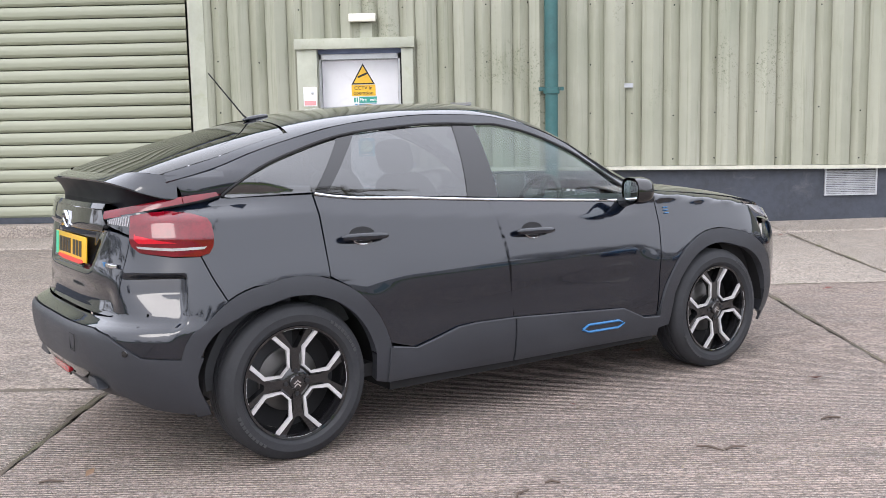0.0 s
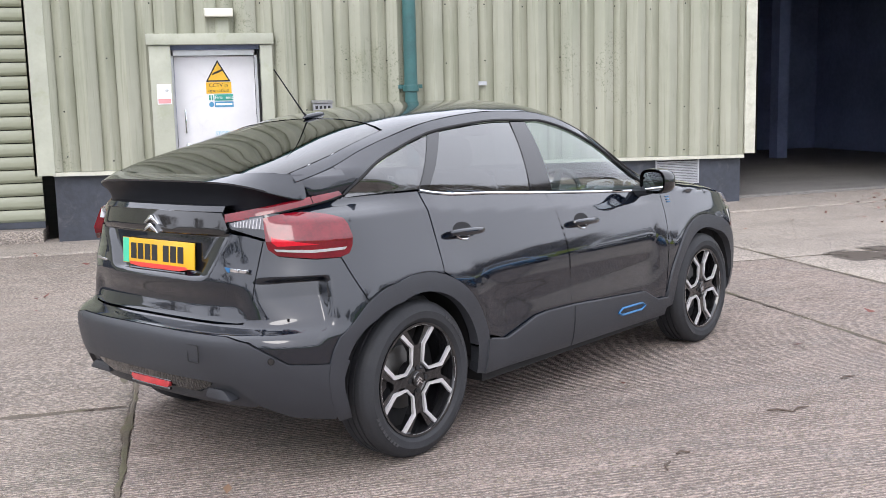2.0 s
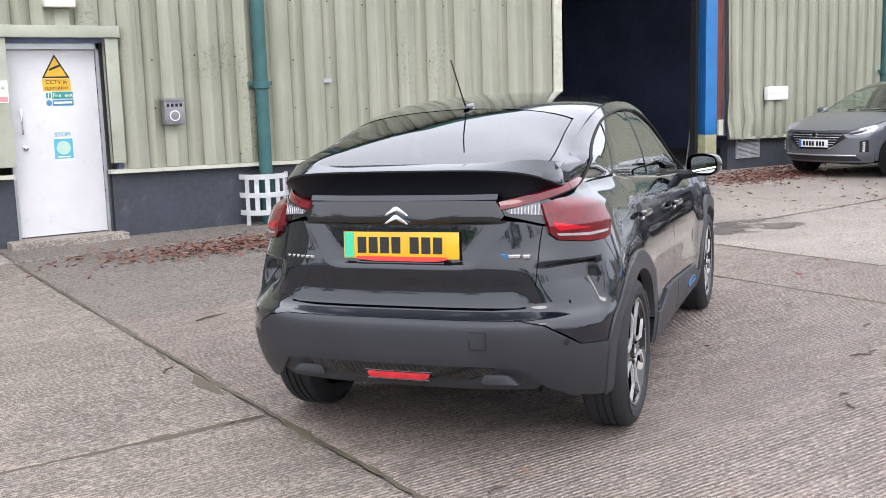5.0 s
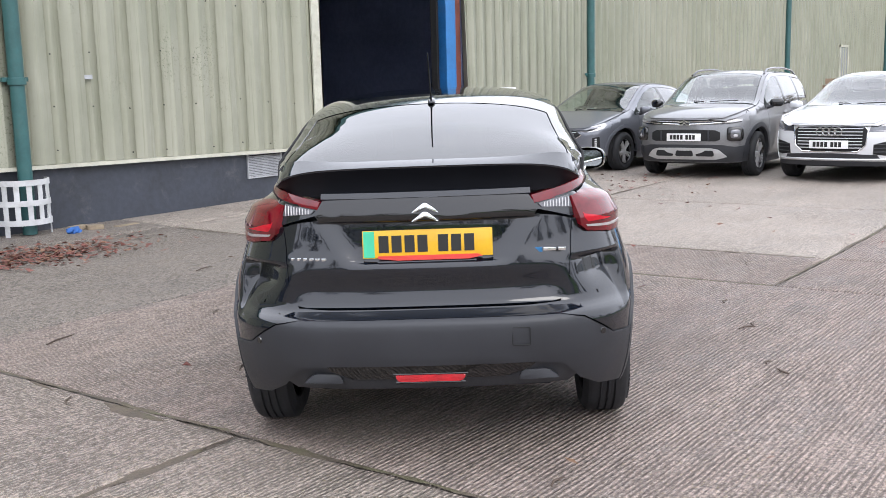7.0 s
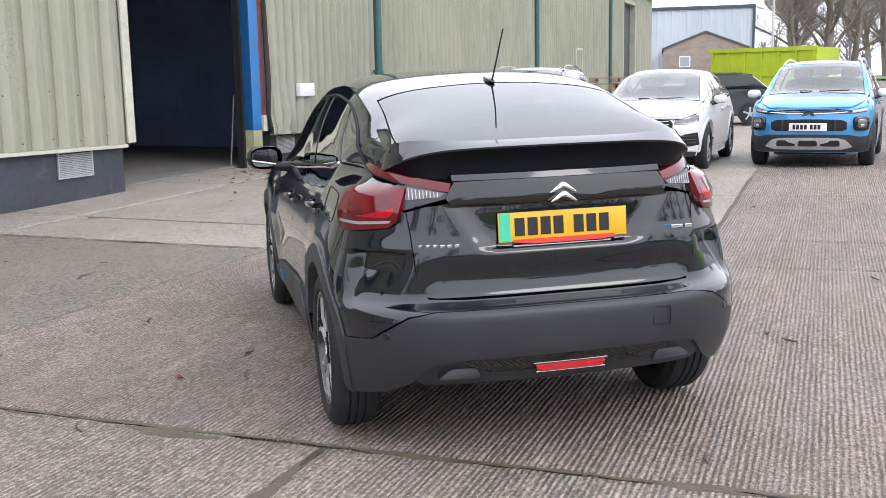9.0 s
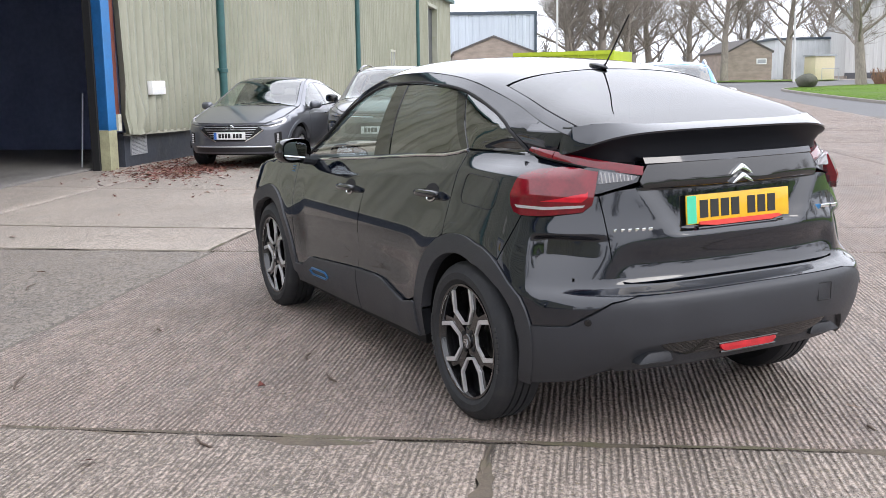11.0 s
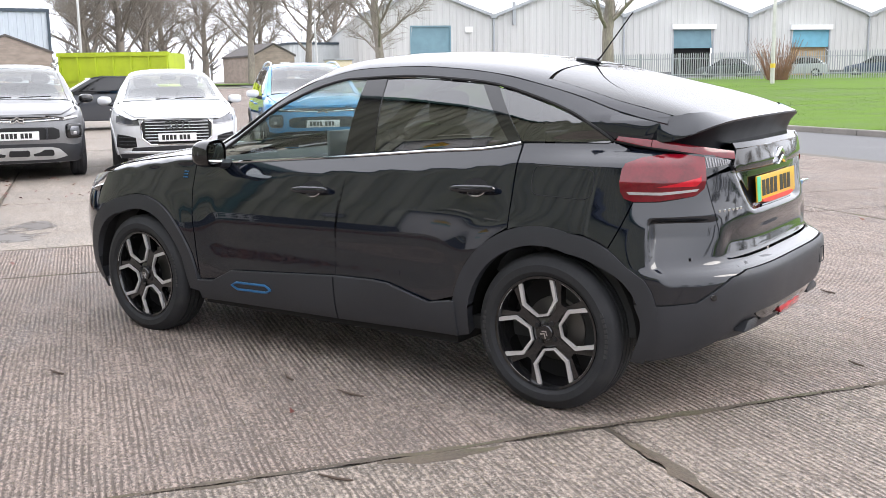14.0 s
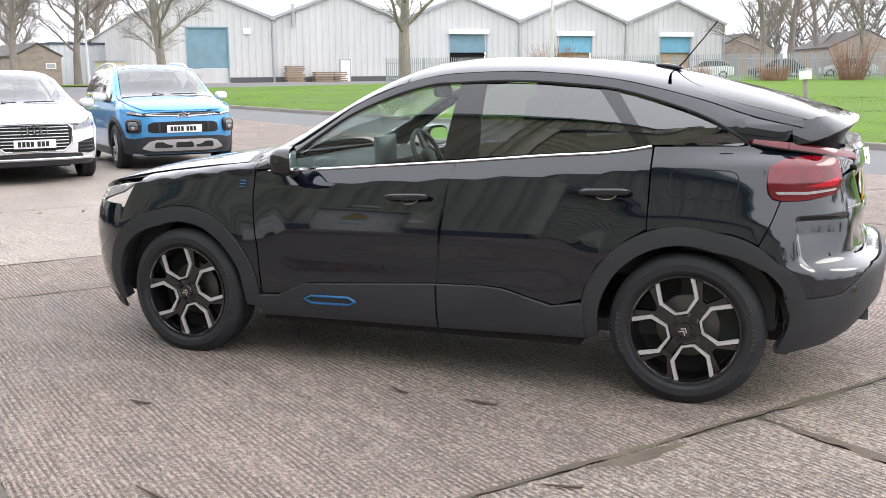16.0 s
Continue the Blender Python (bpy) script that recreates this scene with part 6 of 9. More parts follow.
    for s in (1, -1):
        xs = [-1.19 - 0.585 * i / 14 for i in range(15)]
        panel("rear_pillar_edge", [(x, s * S.tab("yr", x) * 0.998) for x in xs] + [(x, s * (rear_edge(x) + 0.005)) for x in xs[::-1]], top, P, car, rim=0.008)
        xs = [0.86 - 0.79 * i / 12 for i in range(13)]
        panel("windscreen_pillar", [(x, s * S.tab("yr", x) * 0.998) for x in xs] + [(x, s * S.tab("yr", x) * 0.925) for x in xs[::-1]], top, P, car, rim=0.008)
    panel("windscreen", outline(0.88, 0.07, 0.915, rear_bow=-0.07, front_bow=0.10), top, M_GLASS_SCREEN, car, off=-0.002, rim=0.006, label="clear raked windscreen")
    panel("bonnet", outline(2.02, 0.93, 0.985, rear_bow=-0.09, front_bow=0.08), top, P, car)
    # spoiler: a flush upper skin drawn out to a lip, and a deep matt hollow beneath it
    half_lip = eased([(-1.992, 0.0, 1.221), (-1.990, 0.16, 1.2205), (-1.986, 0.30, 1.219), (-1.970, 0.44, 1.213), (-1.938, 0.535, 1.198), (-1.885, 0.595, 1.175), (-1.80, 0.632, 1.148), (-1.738, 0.640, 1.140)], 3)
    half_root = eased([(-1.915, 0.0, 0.0), (-1.915, 0.16, 0.0), (-1.912, 0.30, 0.0), (-1.895, 0.42, 0.0), (-1.865, 0.50, 0.0), (-1.83, 0.56, 0.0), (-1.775, 0.60, 0.0), (-1.728, 0.612, 0.0)], 3)
    half_heel = eased([(-1.935, 0.0, 1.116), (-1.935, 0.16, 1.116), (-1.932, 0.30, 1.115), (-1.925, 0.41, 1.104), (-1.905, 0.505, 1.108), (-1.855, 0.565, 1.115), (-1.795, 0.605, 1.124), (-1.738, 0.632, 1.132)], 3)
    upper, hollow = [], []
    for lip, root, heel in zip(half_lip, half_root, half_heel):
        r = top(root[0], root[1]) + Vector((0, 0, 0.003))
        l, h = Vector(lip), Vector(heel)
        m = r.lerp(l, 0.55) + Vector((0, 0, 0.002))
        upper.append([tuple(r), tuple(m), tuple(l), tuple(l + Vector((0.001, 0, -0.007)))])
        a = l + Vector((0.002, -0.001, -0.007))
        hollow.append([tuple(a), tuple(a.lerp(h, 0.30) + Vector((0.012, 0, 0))), tuple(a.lerp(h, 0.65) + Vector((0.012, 0, 0))), tuple(h)])
    upper = [[(x, -y, z) for x, y, z in r] for r in upper[:0:-1]] + upper
    hollow = [[(x, -y, z) for x, y, z in r] for r in hollow[:0:-1]] + hollow
    spoiler = lofted("spoiler", upper, P, car, "black tailgate spoiler", ring=False, sharp=40)
    lofted("hollow", hollow, surface("satin_black_moulding", (0.006, 0.0065, 0.009), 0.42, vary=0.1, scale=6, grain=150, spec=0.18), spoiler, "satin black underside", ring=False, sharp=60)
    # badges, plate
    yellow = surface("reflective_yellow_plate", (0.68, 0.39, 0.012), 0.35, vary=0.06, scale=12, grain=60, coat=0.4)
    px = side(S.u_at_y(0.0, 0.915), 0.915).x - 0.012
    plate = number_plate("number_plate", car, pose(px, -0.004, 0.915, -4, 0, -90), bars(0.52, -0.195), yellow, band=flat("green_plate_band", (0.05, 0.50, 0.30), 0.4))
    bm = bmesh.new()
    prism(bm, [(-0.20, -0.047), (0.20, -0.047), (0.22, -0.056), (0.16, -0.066), (-0.12, -0.066), (-0.2, -0.058)], -0.008, 0.002)
    part("plate_surround", bm, flat("red_dealer_strip", (0.62, 0.05, 0.04), 0.4), plate, "red strip below the plate")
    bm = bmesh.new()
    x0 = side(S.u_at_y(-0.47, 0.87), 0.87).x - 0.003
    for a, b in ((-0.005, 0.045), (0.055, 0.085)):
        box(bm, x0 - 0.004, -0.47 - b, 0.866, x0 + 0.02, -0.47 - a, 0.880, bevel=0.002)
    part("model_badge", bm, M_CHROME, tailgate, "chrome badge bars")
    bm = bmesh.new()
    box(bm, x0 - 0.004, -0.462, 0.862, x0 + 0.02, -0.425, 0.882, bevel=0.002)
    part("model_badge", bm, blue, tailgate, "blue badge bar")
    bm = bmesh.new()
    for k in range(6):
        y0 = 0.555 - 0.026 * k
        x0 = side(S.u_at_y(y0, 0.855), 0.86).x
        box(bm, x0 - 0.004, y0 - 0.019, 0.853, x0 + 0.01, y0, 0.864, bevel=0.0015)
    part("maker_lettering", bm, M_CHROME, tailgate, "row of small chrome letter bars")
    # lower tail: gloss insert, fog lamp, vents, tow cover
    for s in (1, -1):
        pts = S.pts([("y", 0.42, 0.432), ("y", 0.0, 0.435), ("y", 0.0, 0.375), ("y", 0.30, 0.375), ("y", 0.40, 0.41)])
        panel("diffuser_trim", pts, side, M_GLOSSBLACK, car, off=-0.004, rim=0.03, mirror=s < 0)
        pts = S.pts([("y", 0.54, 0.418), ("y", 0.42, 0.425), ("y", 0.32, 0.368), ("y", 0.0, 0.37), ("y", 0.0, 0.318), ("y", 0.56, 0.318), ("y", 0.60, 0.352)])
        panel("lower_valance", pts, side, M_PLASTIC, car, off=-0.012, rim=0.05, mirror=s < 0)
        bm = bmesh.new()
        x0 = side(S.u_at_y(0.43, 0.385), 0.385).x
        prism(bm, rounded([(0.35, 0.358), (0.37, 0.400), (0.47, 0.402), (0.52, 0.362)], 0.015), x0 - 0.004, x0 + 0.04, m=Matrix.Diagonal((1, s, 1, 1)), axis="x", bevel=0.004)
        part("exhaust_trim", bm, M_PLASTIC, car, "dummy exhaust trim")
    bm = bmesh.new()
    x0 = side(S.u_at_y(0.0, 0.385), 0.388).x
    prism(bm, rounded([(-0.145, 0.395), (0.145, 0.395), (0.13, 0.368), (-0.13, 0.368)], 0.012), x0 - 0.003, x0 + 0.03, axis="x", bevel=0.004)
    part("fog_lamp", bm, M_FOGRED, car, "red rear fog lamp")
    bm = bmesh.new()
    tube(bm, [(x0 + 0.004, y, 0.398 + 0.000 * y) for y in (-0.15, 0.15)], 0.006, 6)
    tube(bm, [(x0 + 0.004, y, 0.364) for y in (-0.14, 0.14)], 0.006, 6)
    part("fog_lamp_bezel", bm, M_GLOSSBLACK, car)
    x0 = side(S.u_at_y(0.36, 0.55), 0.55).x - 0.006
    bm = bmesh.new()
    q = rounded([(-0.33, 0.515), (-0.40, 0.515), (-0.40, 0.585), (-0.33, 0.585)], 0.006)
    tube(bm, [(x0 - 0.002, y, z) for y, z in q + q[:1]], 0.0022, 5)
    part("tow_eye_cover", bm, M_DARK, car)
    # aerial
    bm = bmesh.new()
    superball(bm, 0.070, 0.019, 0.013, 2.2, pose(-1.10, 0, top(-1.10, 0).z + 0.006, 0, -9, 0))
    foot = part("aerial_foot", bm, P, car)
    bm = bmesh.new()
    tube(bm, [(-1.145, 0, top(-1.145, 0).z + 0.012), (-1.165, 0, 1.485), (-1.33, 0, 1.685)], [0.006, 0.004, 0.003], 6)
    part("aerial_mast", bm, M_DARK, foot)
    # inner shell, wheel wells, underbody
    for mirror in (False, True):
        # dark liner behind the skin, open round the wheels
        poly = [(-2.60, 0.34), (-2.60, 0.98), (-1.6, 0.99), (-1.1, 1.03), (-0.24, 1.01), (0.6, 0.955), (1.2, 0.90), (1.8, 0.78), (2.6, 0.70), (2.6, 0.30), (1.80, 0.30), *arc(XF, HZ, 0.42, 0, 180, 16), (0.80, 0.27), (-0.87, 0.27), *arc(XR, HZ, 0.42, 0, 180, 16), (-1.85, 0.34)]
        panel("inner_shell", poly, side, M_DARK, car, off=-0.085, rim=0.0, mirror=mirror, du=0.03, dv=0.03)
        for xc in (XR, XF):
            bm = bmesh.new()
            ring = arc(xc, HZ, 0.425, 0, 180, 20)
            sg = -1 if mirror else 1
            a = [bm.verts.new((x, sg * 0.83, z)) for x, z in ring]
            b = [bm.verts.new((x, sg * 0.50, z)) for x, z in ring]
            for i in range(len(ring) - 1):
                bm.faces.new((a[i], a[i + 1], b[i + 1], b[i]))
            bm.faces.new(b)
            part("wheel_well", bm, M_DARK, car)
    bm = bmesh.new()
    box(bm, -1.72, -0.50, 0.235, 1.95, 0.50, 0.32)
    box(bm, -0.85, -0.80, 0.215, 0.83, 0.80, 0.29)
    part("underbody", bm, M_DARK, car)
    cabin(car, x_dash=0.55, x_front=-0.16, x_rear=-0.95, z=0.50, half=0.74, ztop=0.985)
    bm = bmesh.new()
    prism(bm, [(-1.12, 1.02), (-1.80, 1.05), (-1.80, 1.01), (-1.12, 0.98)], -0.52, 0.52)
    part("parcel_shelf", bm, M_CABIN, car)
    proto, tyre = wheel(HZ, 0.241, 0.097, hex_spokes, M_ALLOY, label="black and bright alloy wheel with looped spokes")
    # raised sidewall lettering as plain bars
    for a0 in (35, 215):
        bm = bmesh.new()
        for k in range(9):
            m = pose(0, -0.0095, 0, 0, a0 + 4.2 * k, 0)
            box(bm, -0.007, -0.001, 0.288, 0.007, 0.004, 0.301, m)
        part("sidewall_lettering", bm, flat("scuffed_rubber", (0.035, 0.035, 0.037), 0.6) if "scuffed_rubber" not in bpy.data.materials else bpy.data.materials["scuffed_rubber"], proto)
    place_wheels(car, proto, (-1.333,), 0.852, HZ, (0, 33))
    place_wheels(car, copy_thing(proto, pose(0, 0, 0)), (1.278,), 0.868, HZ, (-4, 28))
    return car


black_hatchback()


# ---- parked cars ----
def parked_car(name, label, m, S, paint_mat, g, nose, rails=None, trim=None, mirror_mat=None, wheel_mat=None, group="row of parked cars"):
    """A parked car on its skin S. g: main heights and stations; nose(car, S): what the front shows."""
    car = thing(name, m, label, "car", group)
    side, top = S.side, S.top
    XR, XF, HZ, RW = g["xr"], g["xf"], g["r"], g["r"] + 0.125
    trim = trim or paint_mat
    zb = lambda x: S.tab("zb", x)  # noqa: E731
    xb, xm, xc = g["a"], g["b"], g["c"]  # door leading edge, middle post, rear door's trailing edge
    for mirror in (False, True):
        def pn(nm, poly, mat, parent=car, **k):
            return panel(nm, poly, side, mat, parent, mirror=mirror, du=0.09, dv=0.07, **k)
        z0 = 0.30
        d1 = pn("front_door", [(xb, zb(xb) - 0.012), ((xb + xm) / 2, zb((xb + xm) / 2) - 0.012), (xm + 0.005, zb(xm) - 0.012), (xm + 0.005, z0), (xb, z0)], paint_mat)
        d2 = pn("rear_door", [(xm - 0.005, zb(xm) - 0.012), (xc, zb(xc) - 0.012), (xc, HZ + RW * 0.8), *[p for p in arc(XR, HZ, RW, 60, 5, 8) if p[0] > xc], (XR + RW, z0), (xm - 0.005, z0)], paint_mat)
        pn("rear_quarter_panel", [(xc - 0.008, zb(xc) - 0.012), (XR - 0.35, zb(XR - 0.35) - 0.012), (XR - 0.6, zb(XR - 0.35) - 0.05), (XR - 0.62, 0.35), *arc(XR, HZ, RW, 178, 50, 16), (xc - 0.008, HZ + RW * 0.75)], paint_mat)
        pn("front_wing", [(xb + 0.008, zb(xb) - 0.012), (xb + 0.106, zb(xb + 0.1) - 0.012), *[(xb + 0.106 + (XF + 0.194 - xb) * k / 6, S.tab("zr", xb + 0.106 + (XF + 0.194 - xb) * k / 6) - 0.004) for k in range(7)], (XF + 0.33, HZ + 0.33), *arc(XF, HZ, RW, 46, 176, 18), (xb + 0.008, z0)], paint_mat)
        pn("sill", [(XF - RW, z0 - 0.006), (XR + RW, z0 - 0.006), (XR + RW, z0 - 0.12), (XF - RW, z0 - 0.12)], trim, off=0.006)
        pn("arch_trim", arc(XR, HZ, RW + 0.012 if trim is not paint_mat else RW - 0.004, 182, -6, 20) + arc(XR, HZ, RW - 0.055, -6, 182, 20), trim, off=0.012, rim=0.05)
        pn("arch_trim", arc(XF, HZ, RW + 0.012 if trim is not paint_mat else RW - 0.004, 184, -6, 20) + arc(XF, HZ, RW - 0.055, -6, 184, 20), trim, off=0.012, rim=0.05)
        rail = lambda x: S.tab("zr", x)  # noqa: E731
        xw = [xb - 0.05 - (xb - 0.05 - xm - 0.04) * i / 6 for i in range(7)]
        pn("window_glass", [(x, zb(x) + 0.012) for x in xw] + [(x, max(zb(x) + 0.014, rail(x) - 0.055)) for x in xw[::-1]], M_GLASS_CLEAR, off=-0.004, rim=0.003)
        xw = [xm - 0.05 - (xm - 0.05 - xc - 0.02) * i / 5 for i in range(6)]
        pn("window_glass", [(x, zb(x) + 0.012) for x in xw] + [(x, rail(x) - 0.055) for x in xw[::-1]], g.get("rear_glass", M_GLASS_DARK), off=-0.004, rim=0.003)
        xq = [xc - 0.05 - (xc - 0.05 - (XR - 0.30)) * i / 4 for i in range(5)]
        pn("window_glass", [(x, zb(x) + 0.02) for x in xq] + [(x, max(zb(x) + 0.024, rail(x) - 0.07)) for x in xq[::-1]], g.get("rear_glass", M_GLASS_DARK), off=-0.004, rim=0.003)
        xs = [xb + 0.1 - (xb + 0.1 - (XR - 0.4)) * i / 18 for i in range(19)]
        pn("roof_rail", [(x, rail(x) - 0.002) for x in xs] + [(x, max(zb(x) + 0.002, rail(x) - 0.052)) for x in xs[::-1]], g.get("rail_mat", paint_mat))
        pn("pillar_trim", [(xm + 0.04, zb(xm)), (xm - 0.05, zb(xm)), (xm - 0.05, rail(xm) - 0.05), (xm + 0.04, rail(xm) - 0.05)], M_GLOSSBLACK, off=-0.001)
        pn("pillar_trim", [(xc + 0.02, zb(xc)), (xc - 0.05, zb(xc)), (xc - 0.05, rail(xc) - 0.05), (xc + 0.02, rail(xc) - 0.05)], M_GLOSSBLACK, off=-0.001)
        for d, hx in ((d1, xm + 0.16), (d2, xc + 0.16)):
            p = side(hx, zb(hx) - 0.13)
            bm = bmesh.new()
            superball(bm, 0.10, 0.016, 0.016, 3, pose(p.x, (-1 if mirror else 1) * (p.y + 0.018), p.z))
            part("door_handle", bm, paint_mat, d)
        panel("inner_shell", [(-2.6, 0.34), (-2.6, 0.9), (XR - 0.3, zb(XR) - 0.05), (xm, zb(xm) - 0.05), (xb, zb(xb) - 0.06), (XF + 0.2, zb(XF + 0.2) - 0.1), (2.55, 0.60), (2.55, 0.26), (XF + 0.47, 0.26), *arc(XF, HZ, 0.44, 0, 180, 12), *arc(XR, HZ, 0.44, 0, 180, 12), (XR - 0.5, 0.34)], side, M_DARK, car, off=-0.04, rim=0.0, mirror=mirror, du=0.2, dv=0.15)
        for xc_ in (XR, XF):
            bm = bmesh.new()
            ring = arc(xc_, HZ, 0.43, 0, 180, 14)
            sg = -1 if mirror else 1
            w = S.width(xc_, 0.6)
            a = [bm.verts.new((x, sg * (w - 0.03), z)) for x, z in ring]
            b = [bm.verts.new((x, sg * (w - 0.36), z)) for x, z in ring]
            for i in range(len(ring) - 1):
                bm.faces.new((a[i], a[i + 1], b[i + 1], b[i]))
            bm.faces.new(b)
            part("wheel_well", bm, M_DARK, car)
        door_mirror(car, g["mx"], g["my"], g["mz"], mirror_mat or paint_mat, -1 if mirror else 1, (0.072, 0.102, 0.064), (g["mx"] + 0.05, g["my"] - 0.15, g["mz"] - 0.07))
    # nose skin, bonnet, glass, roof, tail
    zh = g["zh"]
    u0 = XF + 0.335
    half = [(u0, S.tab("zr", XF + 0.30) - 0.010), (S.k["xcf"] + S.L_END * 0.5, zh - 0.02), (S.k["xcf"] + S.L_END, zh), (S.k["xcf"] + S.L_END, 0.24), (S.k["xcf"] + 0.4, 0.24), (XF + RW + 0.006, 0.24), *arc(XF, HZ, RW, 2, 44, 6)]
    for mirror in (False, True):
        panel("front_bumper", half, side, paint_mat, car, mirror=mirror, du=0.06, dv=0.05)
    tail = [(XR - 0.60, zb(XR - 0.3) - 0.05), (S.k["xcr"] - S.L_END, zb(XR - 0.3) - 0.02), (S.k["xcr"] - S.L_END, 0.32), (XR - 0.64, 0.32)]
    for mirror in (False, True):
        panel("tail_skin", tail, side, paint_mat, car, mirror=mirror, du=0.12, dv=0.1)

    def outline(x0, x1, f, n=10, bow0=0.0, bow1=0.0):
        a = [(x0 + (x1 - x0) * i / n, S.tab("yr", x0 + (x1 - x0) * i / n) * f) for i in range(n + 1)]
        back = [(x1 + bow1 * (1 - (y / a[-1][1]) ** 2), y) for y in [a[-1][1] * (1 - 2 * k / 8) for k in range(1, 8)]]
        frt = [(x0 + bow0 * (1 - (y / a[0][1]) ** 2), y) for y in [a[0][1] * (-1 + 2 * k / 8) for k in range(1, 8)]]
        return a + back + [(x, -y) for x, y in a[::-1]] + frt
    x1, x2, x3, x4 = g["cowl"], g["header"], g["roof_end"], g["glass_end"]
    kk = dict(du=0.09, dv=0.09)
    panel("bonnet", outline(g["bonnet"], x1 + 0.06, 0.985, bow0=0.07, bow1=0.09), top, paint_mat, car, **kk)
    panel("bonnet_edge", outline(g["bonnet"] + 0.02, x1 + 0.06, 1.10, bow0=0.07, bow1=0.09), top, paint_mat, car, off=-0.016, **kk)
    panel("scuttle", outline(x1 + 0.055, x1 - 0.02, 0.95, bow0=0.09, bow1=0.09), top, M_DARK, car, off=-0.012, **kk)
    panel("windscreen", outline(x1 - 0.02, x2, 0.91, bow0=0.09, bow1=0.06), top, M_GLASS_SCREEN, car, off=-0.002, rim=0.006, label="clear windscreen", **kk)
    for s in (1, -1):
        xs = [x1 + 0.02 - (x1 + 0.02 - x2) * i / 10 for i in range(11)]
        panel("windscreen_pillar", [(x, s * S.tab("yr", x) * 0.998) for x in xs] + [(x, s * S.tab("yr", x) * 0.92) for x in xs[::-1]], top, paint_mat, car, rim=0.008, **kk)
    panel("roof", outline(x2 - 0.008, x3, 0.985, bow0=0.06), top, g.get("roof_mat", paint_mat), car, **kk)
    panel("rear_window", outline(x3 - 0.01, x4, 0.93), top, M_GLASS_DARK, car, off=-0.002, rim=0.006, **kk)
    bm = bmesh.new()
    box(bm, XR - 0.35, -0.5, 0.2, XF + 0.5, 0.5, 0.3)
    box(bm, XR + 0.48, -0.76, 0.19, XF - 0.48, 0.76, 0.3)
    part("underbody", bm, M_DARK, car)
    cabin(car, x_dash=x1 - 0.42, x_front=x1 - 1.15, x_rear=x1 - 1.95, z=g.get("seat", 0.52), half=0.68, ztop=zb(x1 - 0.4) - 0.02, screen=False)
    for s in (1, -1):
        bm = bmesh.new()
        tube(bm, [(x1 + 0.03, s * 0.05, top(x1 + 0.03, 0.05 * s).z + 0.012), (x1 - 0.03, s * 0.35 + 0.12, top(x1 - 0.03, 0.35).z + 0.012)], 0.008, 5)
        part("wiper", bm, M_DARK, car)
    if rails:
        for s in (1, -1):
            pts = []
            for i in range(11):
                x = x2 - 0.12 - (x2 - 0.12 - x3 - 0.1) * i / 10
                p = top(x, s * S.tab("yr", x) * 0.93)
                pts.append((x, p.y, p.z + 0.055 * math.sin(math.pi * i / 10) ** 0.35 + 0.006))
            bm = bmesh.new()
            tube(bm, pts, 0.016, 8)
            part("roof_bar", bm, rails, car, "silver roof rail")
    nose(car, S)
    proto, _ = wheel(HZ, HZ - 0.115, 0.10, star_spokes(5), wheel_mat or M_ALLOY)
    place_wheels(car, proto, (XR, XF), S.width(XF, 0.4) + 0.0, HZ)
    return car


def facing(x, y, yaw=0.0):
    """Front axle over (x, y), nose towards -x."""
    return x, y, 180 + yaw


def set_down(x, y, yaw, axle):
    a = radians(180 + yaw)
    cx, cy = x - axle * math.cos(a), y - axle * math.sin(a)
    return pose(cx, cy, (ground_z(x, y) * 0.6 + ground_z(2 * cx - x, 2 * cy - y) * 0.4), 0, 0, 180 + yaw)


def on_nose(S, name, pts, mat, parent, mirror_pair=True, off=0.008, rim=0.012, label="", across=False):
    """A piece on the nose from (y, z) marks; across: the outline is closed over the middle."""
    poly = S.pts([("f", y, z) for y, z in pts])
    if across:
        c = S.k["xcf"] + S.L_END
        poly = poly + [(2 * c - u, z) for u, z in poly[::-1]]
        return [panel(name, poly, S.side, mat, parent, off=off, rim=rim, du=0.06, dv=0.04, label=label)]
    return both(name, poly, S.side, mat, parent, label=label, off=off, rim=rim, du=0.05, dv=0.04)


def nose_bar(S, name, y0, y1, z, r, mat, parent, off=0.012, curve=0.0):
    pts = []
    for k in range(13):
        y = y0 + (y1 - y0) * k / 12
        zz = z + curve * (y / max(abs(y0), abs(y1))) ** 2
        p = S.side(S.u_at_y(abs(y), zz, 1), zz)
        pts.append((p.x + off, math.copysign(p.y, y) if abs(y) > 1e-6 else 0.0, zz))
    bm = bmesh.new()
    tube(bm, pts, r, 6)
    return part(name, bm, mat, parent)


M_PLATE_WHITE = flat("white_plate", (0.80, 0.80, 0.80), 0.35)
M_GREY_METAL = paint("dark_grey_metallic", (0.13, 0.137, 0.158), flake=0.3, metal=0.4, rough=0.3)
M_GREY_PAINT = paint("mid_grey_metallic", (0.17, 0.173, 0.180), flake=0.3, metal=0.35, rough=0.32)
M_WHITE_CAR = paint("white_car_paint", (0.66, 0.67, 0.69), rough=0.3)
M_BLUE_CAR = paint("bright_blue_metallic", (0.05, 0.27, 0.56), flake=0.25, metal=0.3, rough=0.3)
M_LAMPGLASS = surface("headlamp_glass", (0.14, 0.145, 0.16), 0.08, 0.5, vary=0.4, scale=20, grain=120, coat=1.0)


def front_plate(S, car, z, name="number_plate", band=None):
    x = S.side(S.u_at_y(0.0, z, 1), z).x + 0.02
    number_plate(name, car, pose(x, 0, z, 0, 0, 90), bars(0.52, -0.21 + (0.03 if band else 0)), M_PLATE_WHITE, band=band)


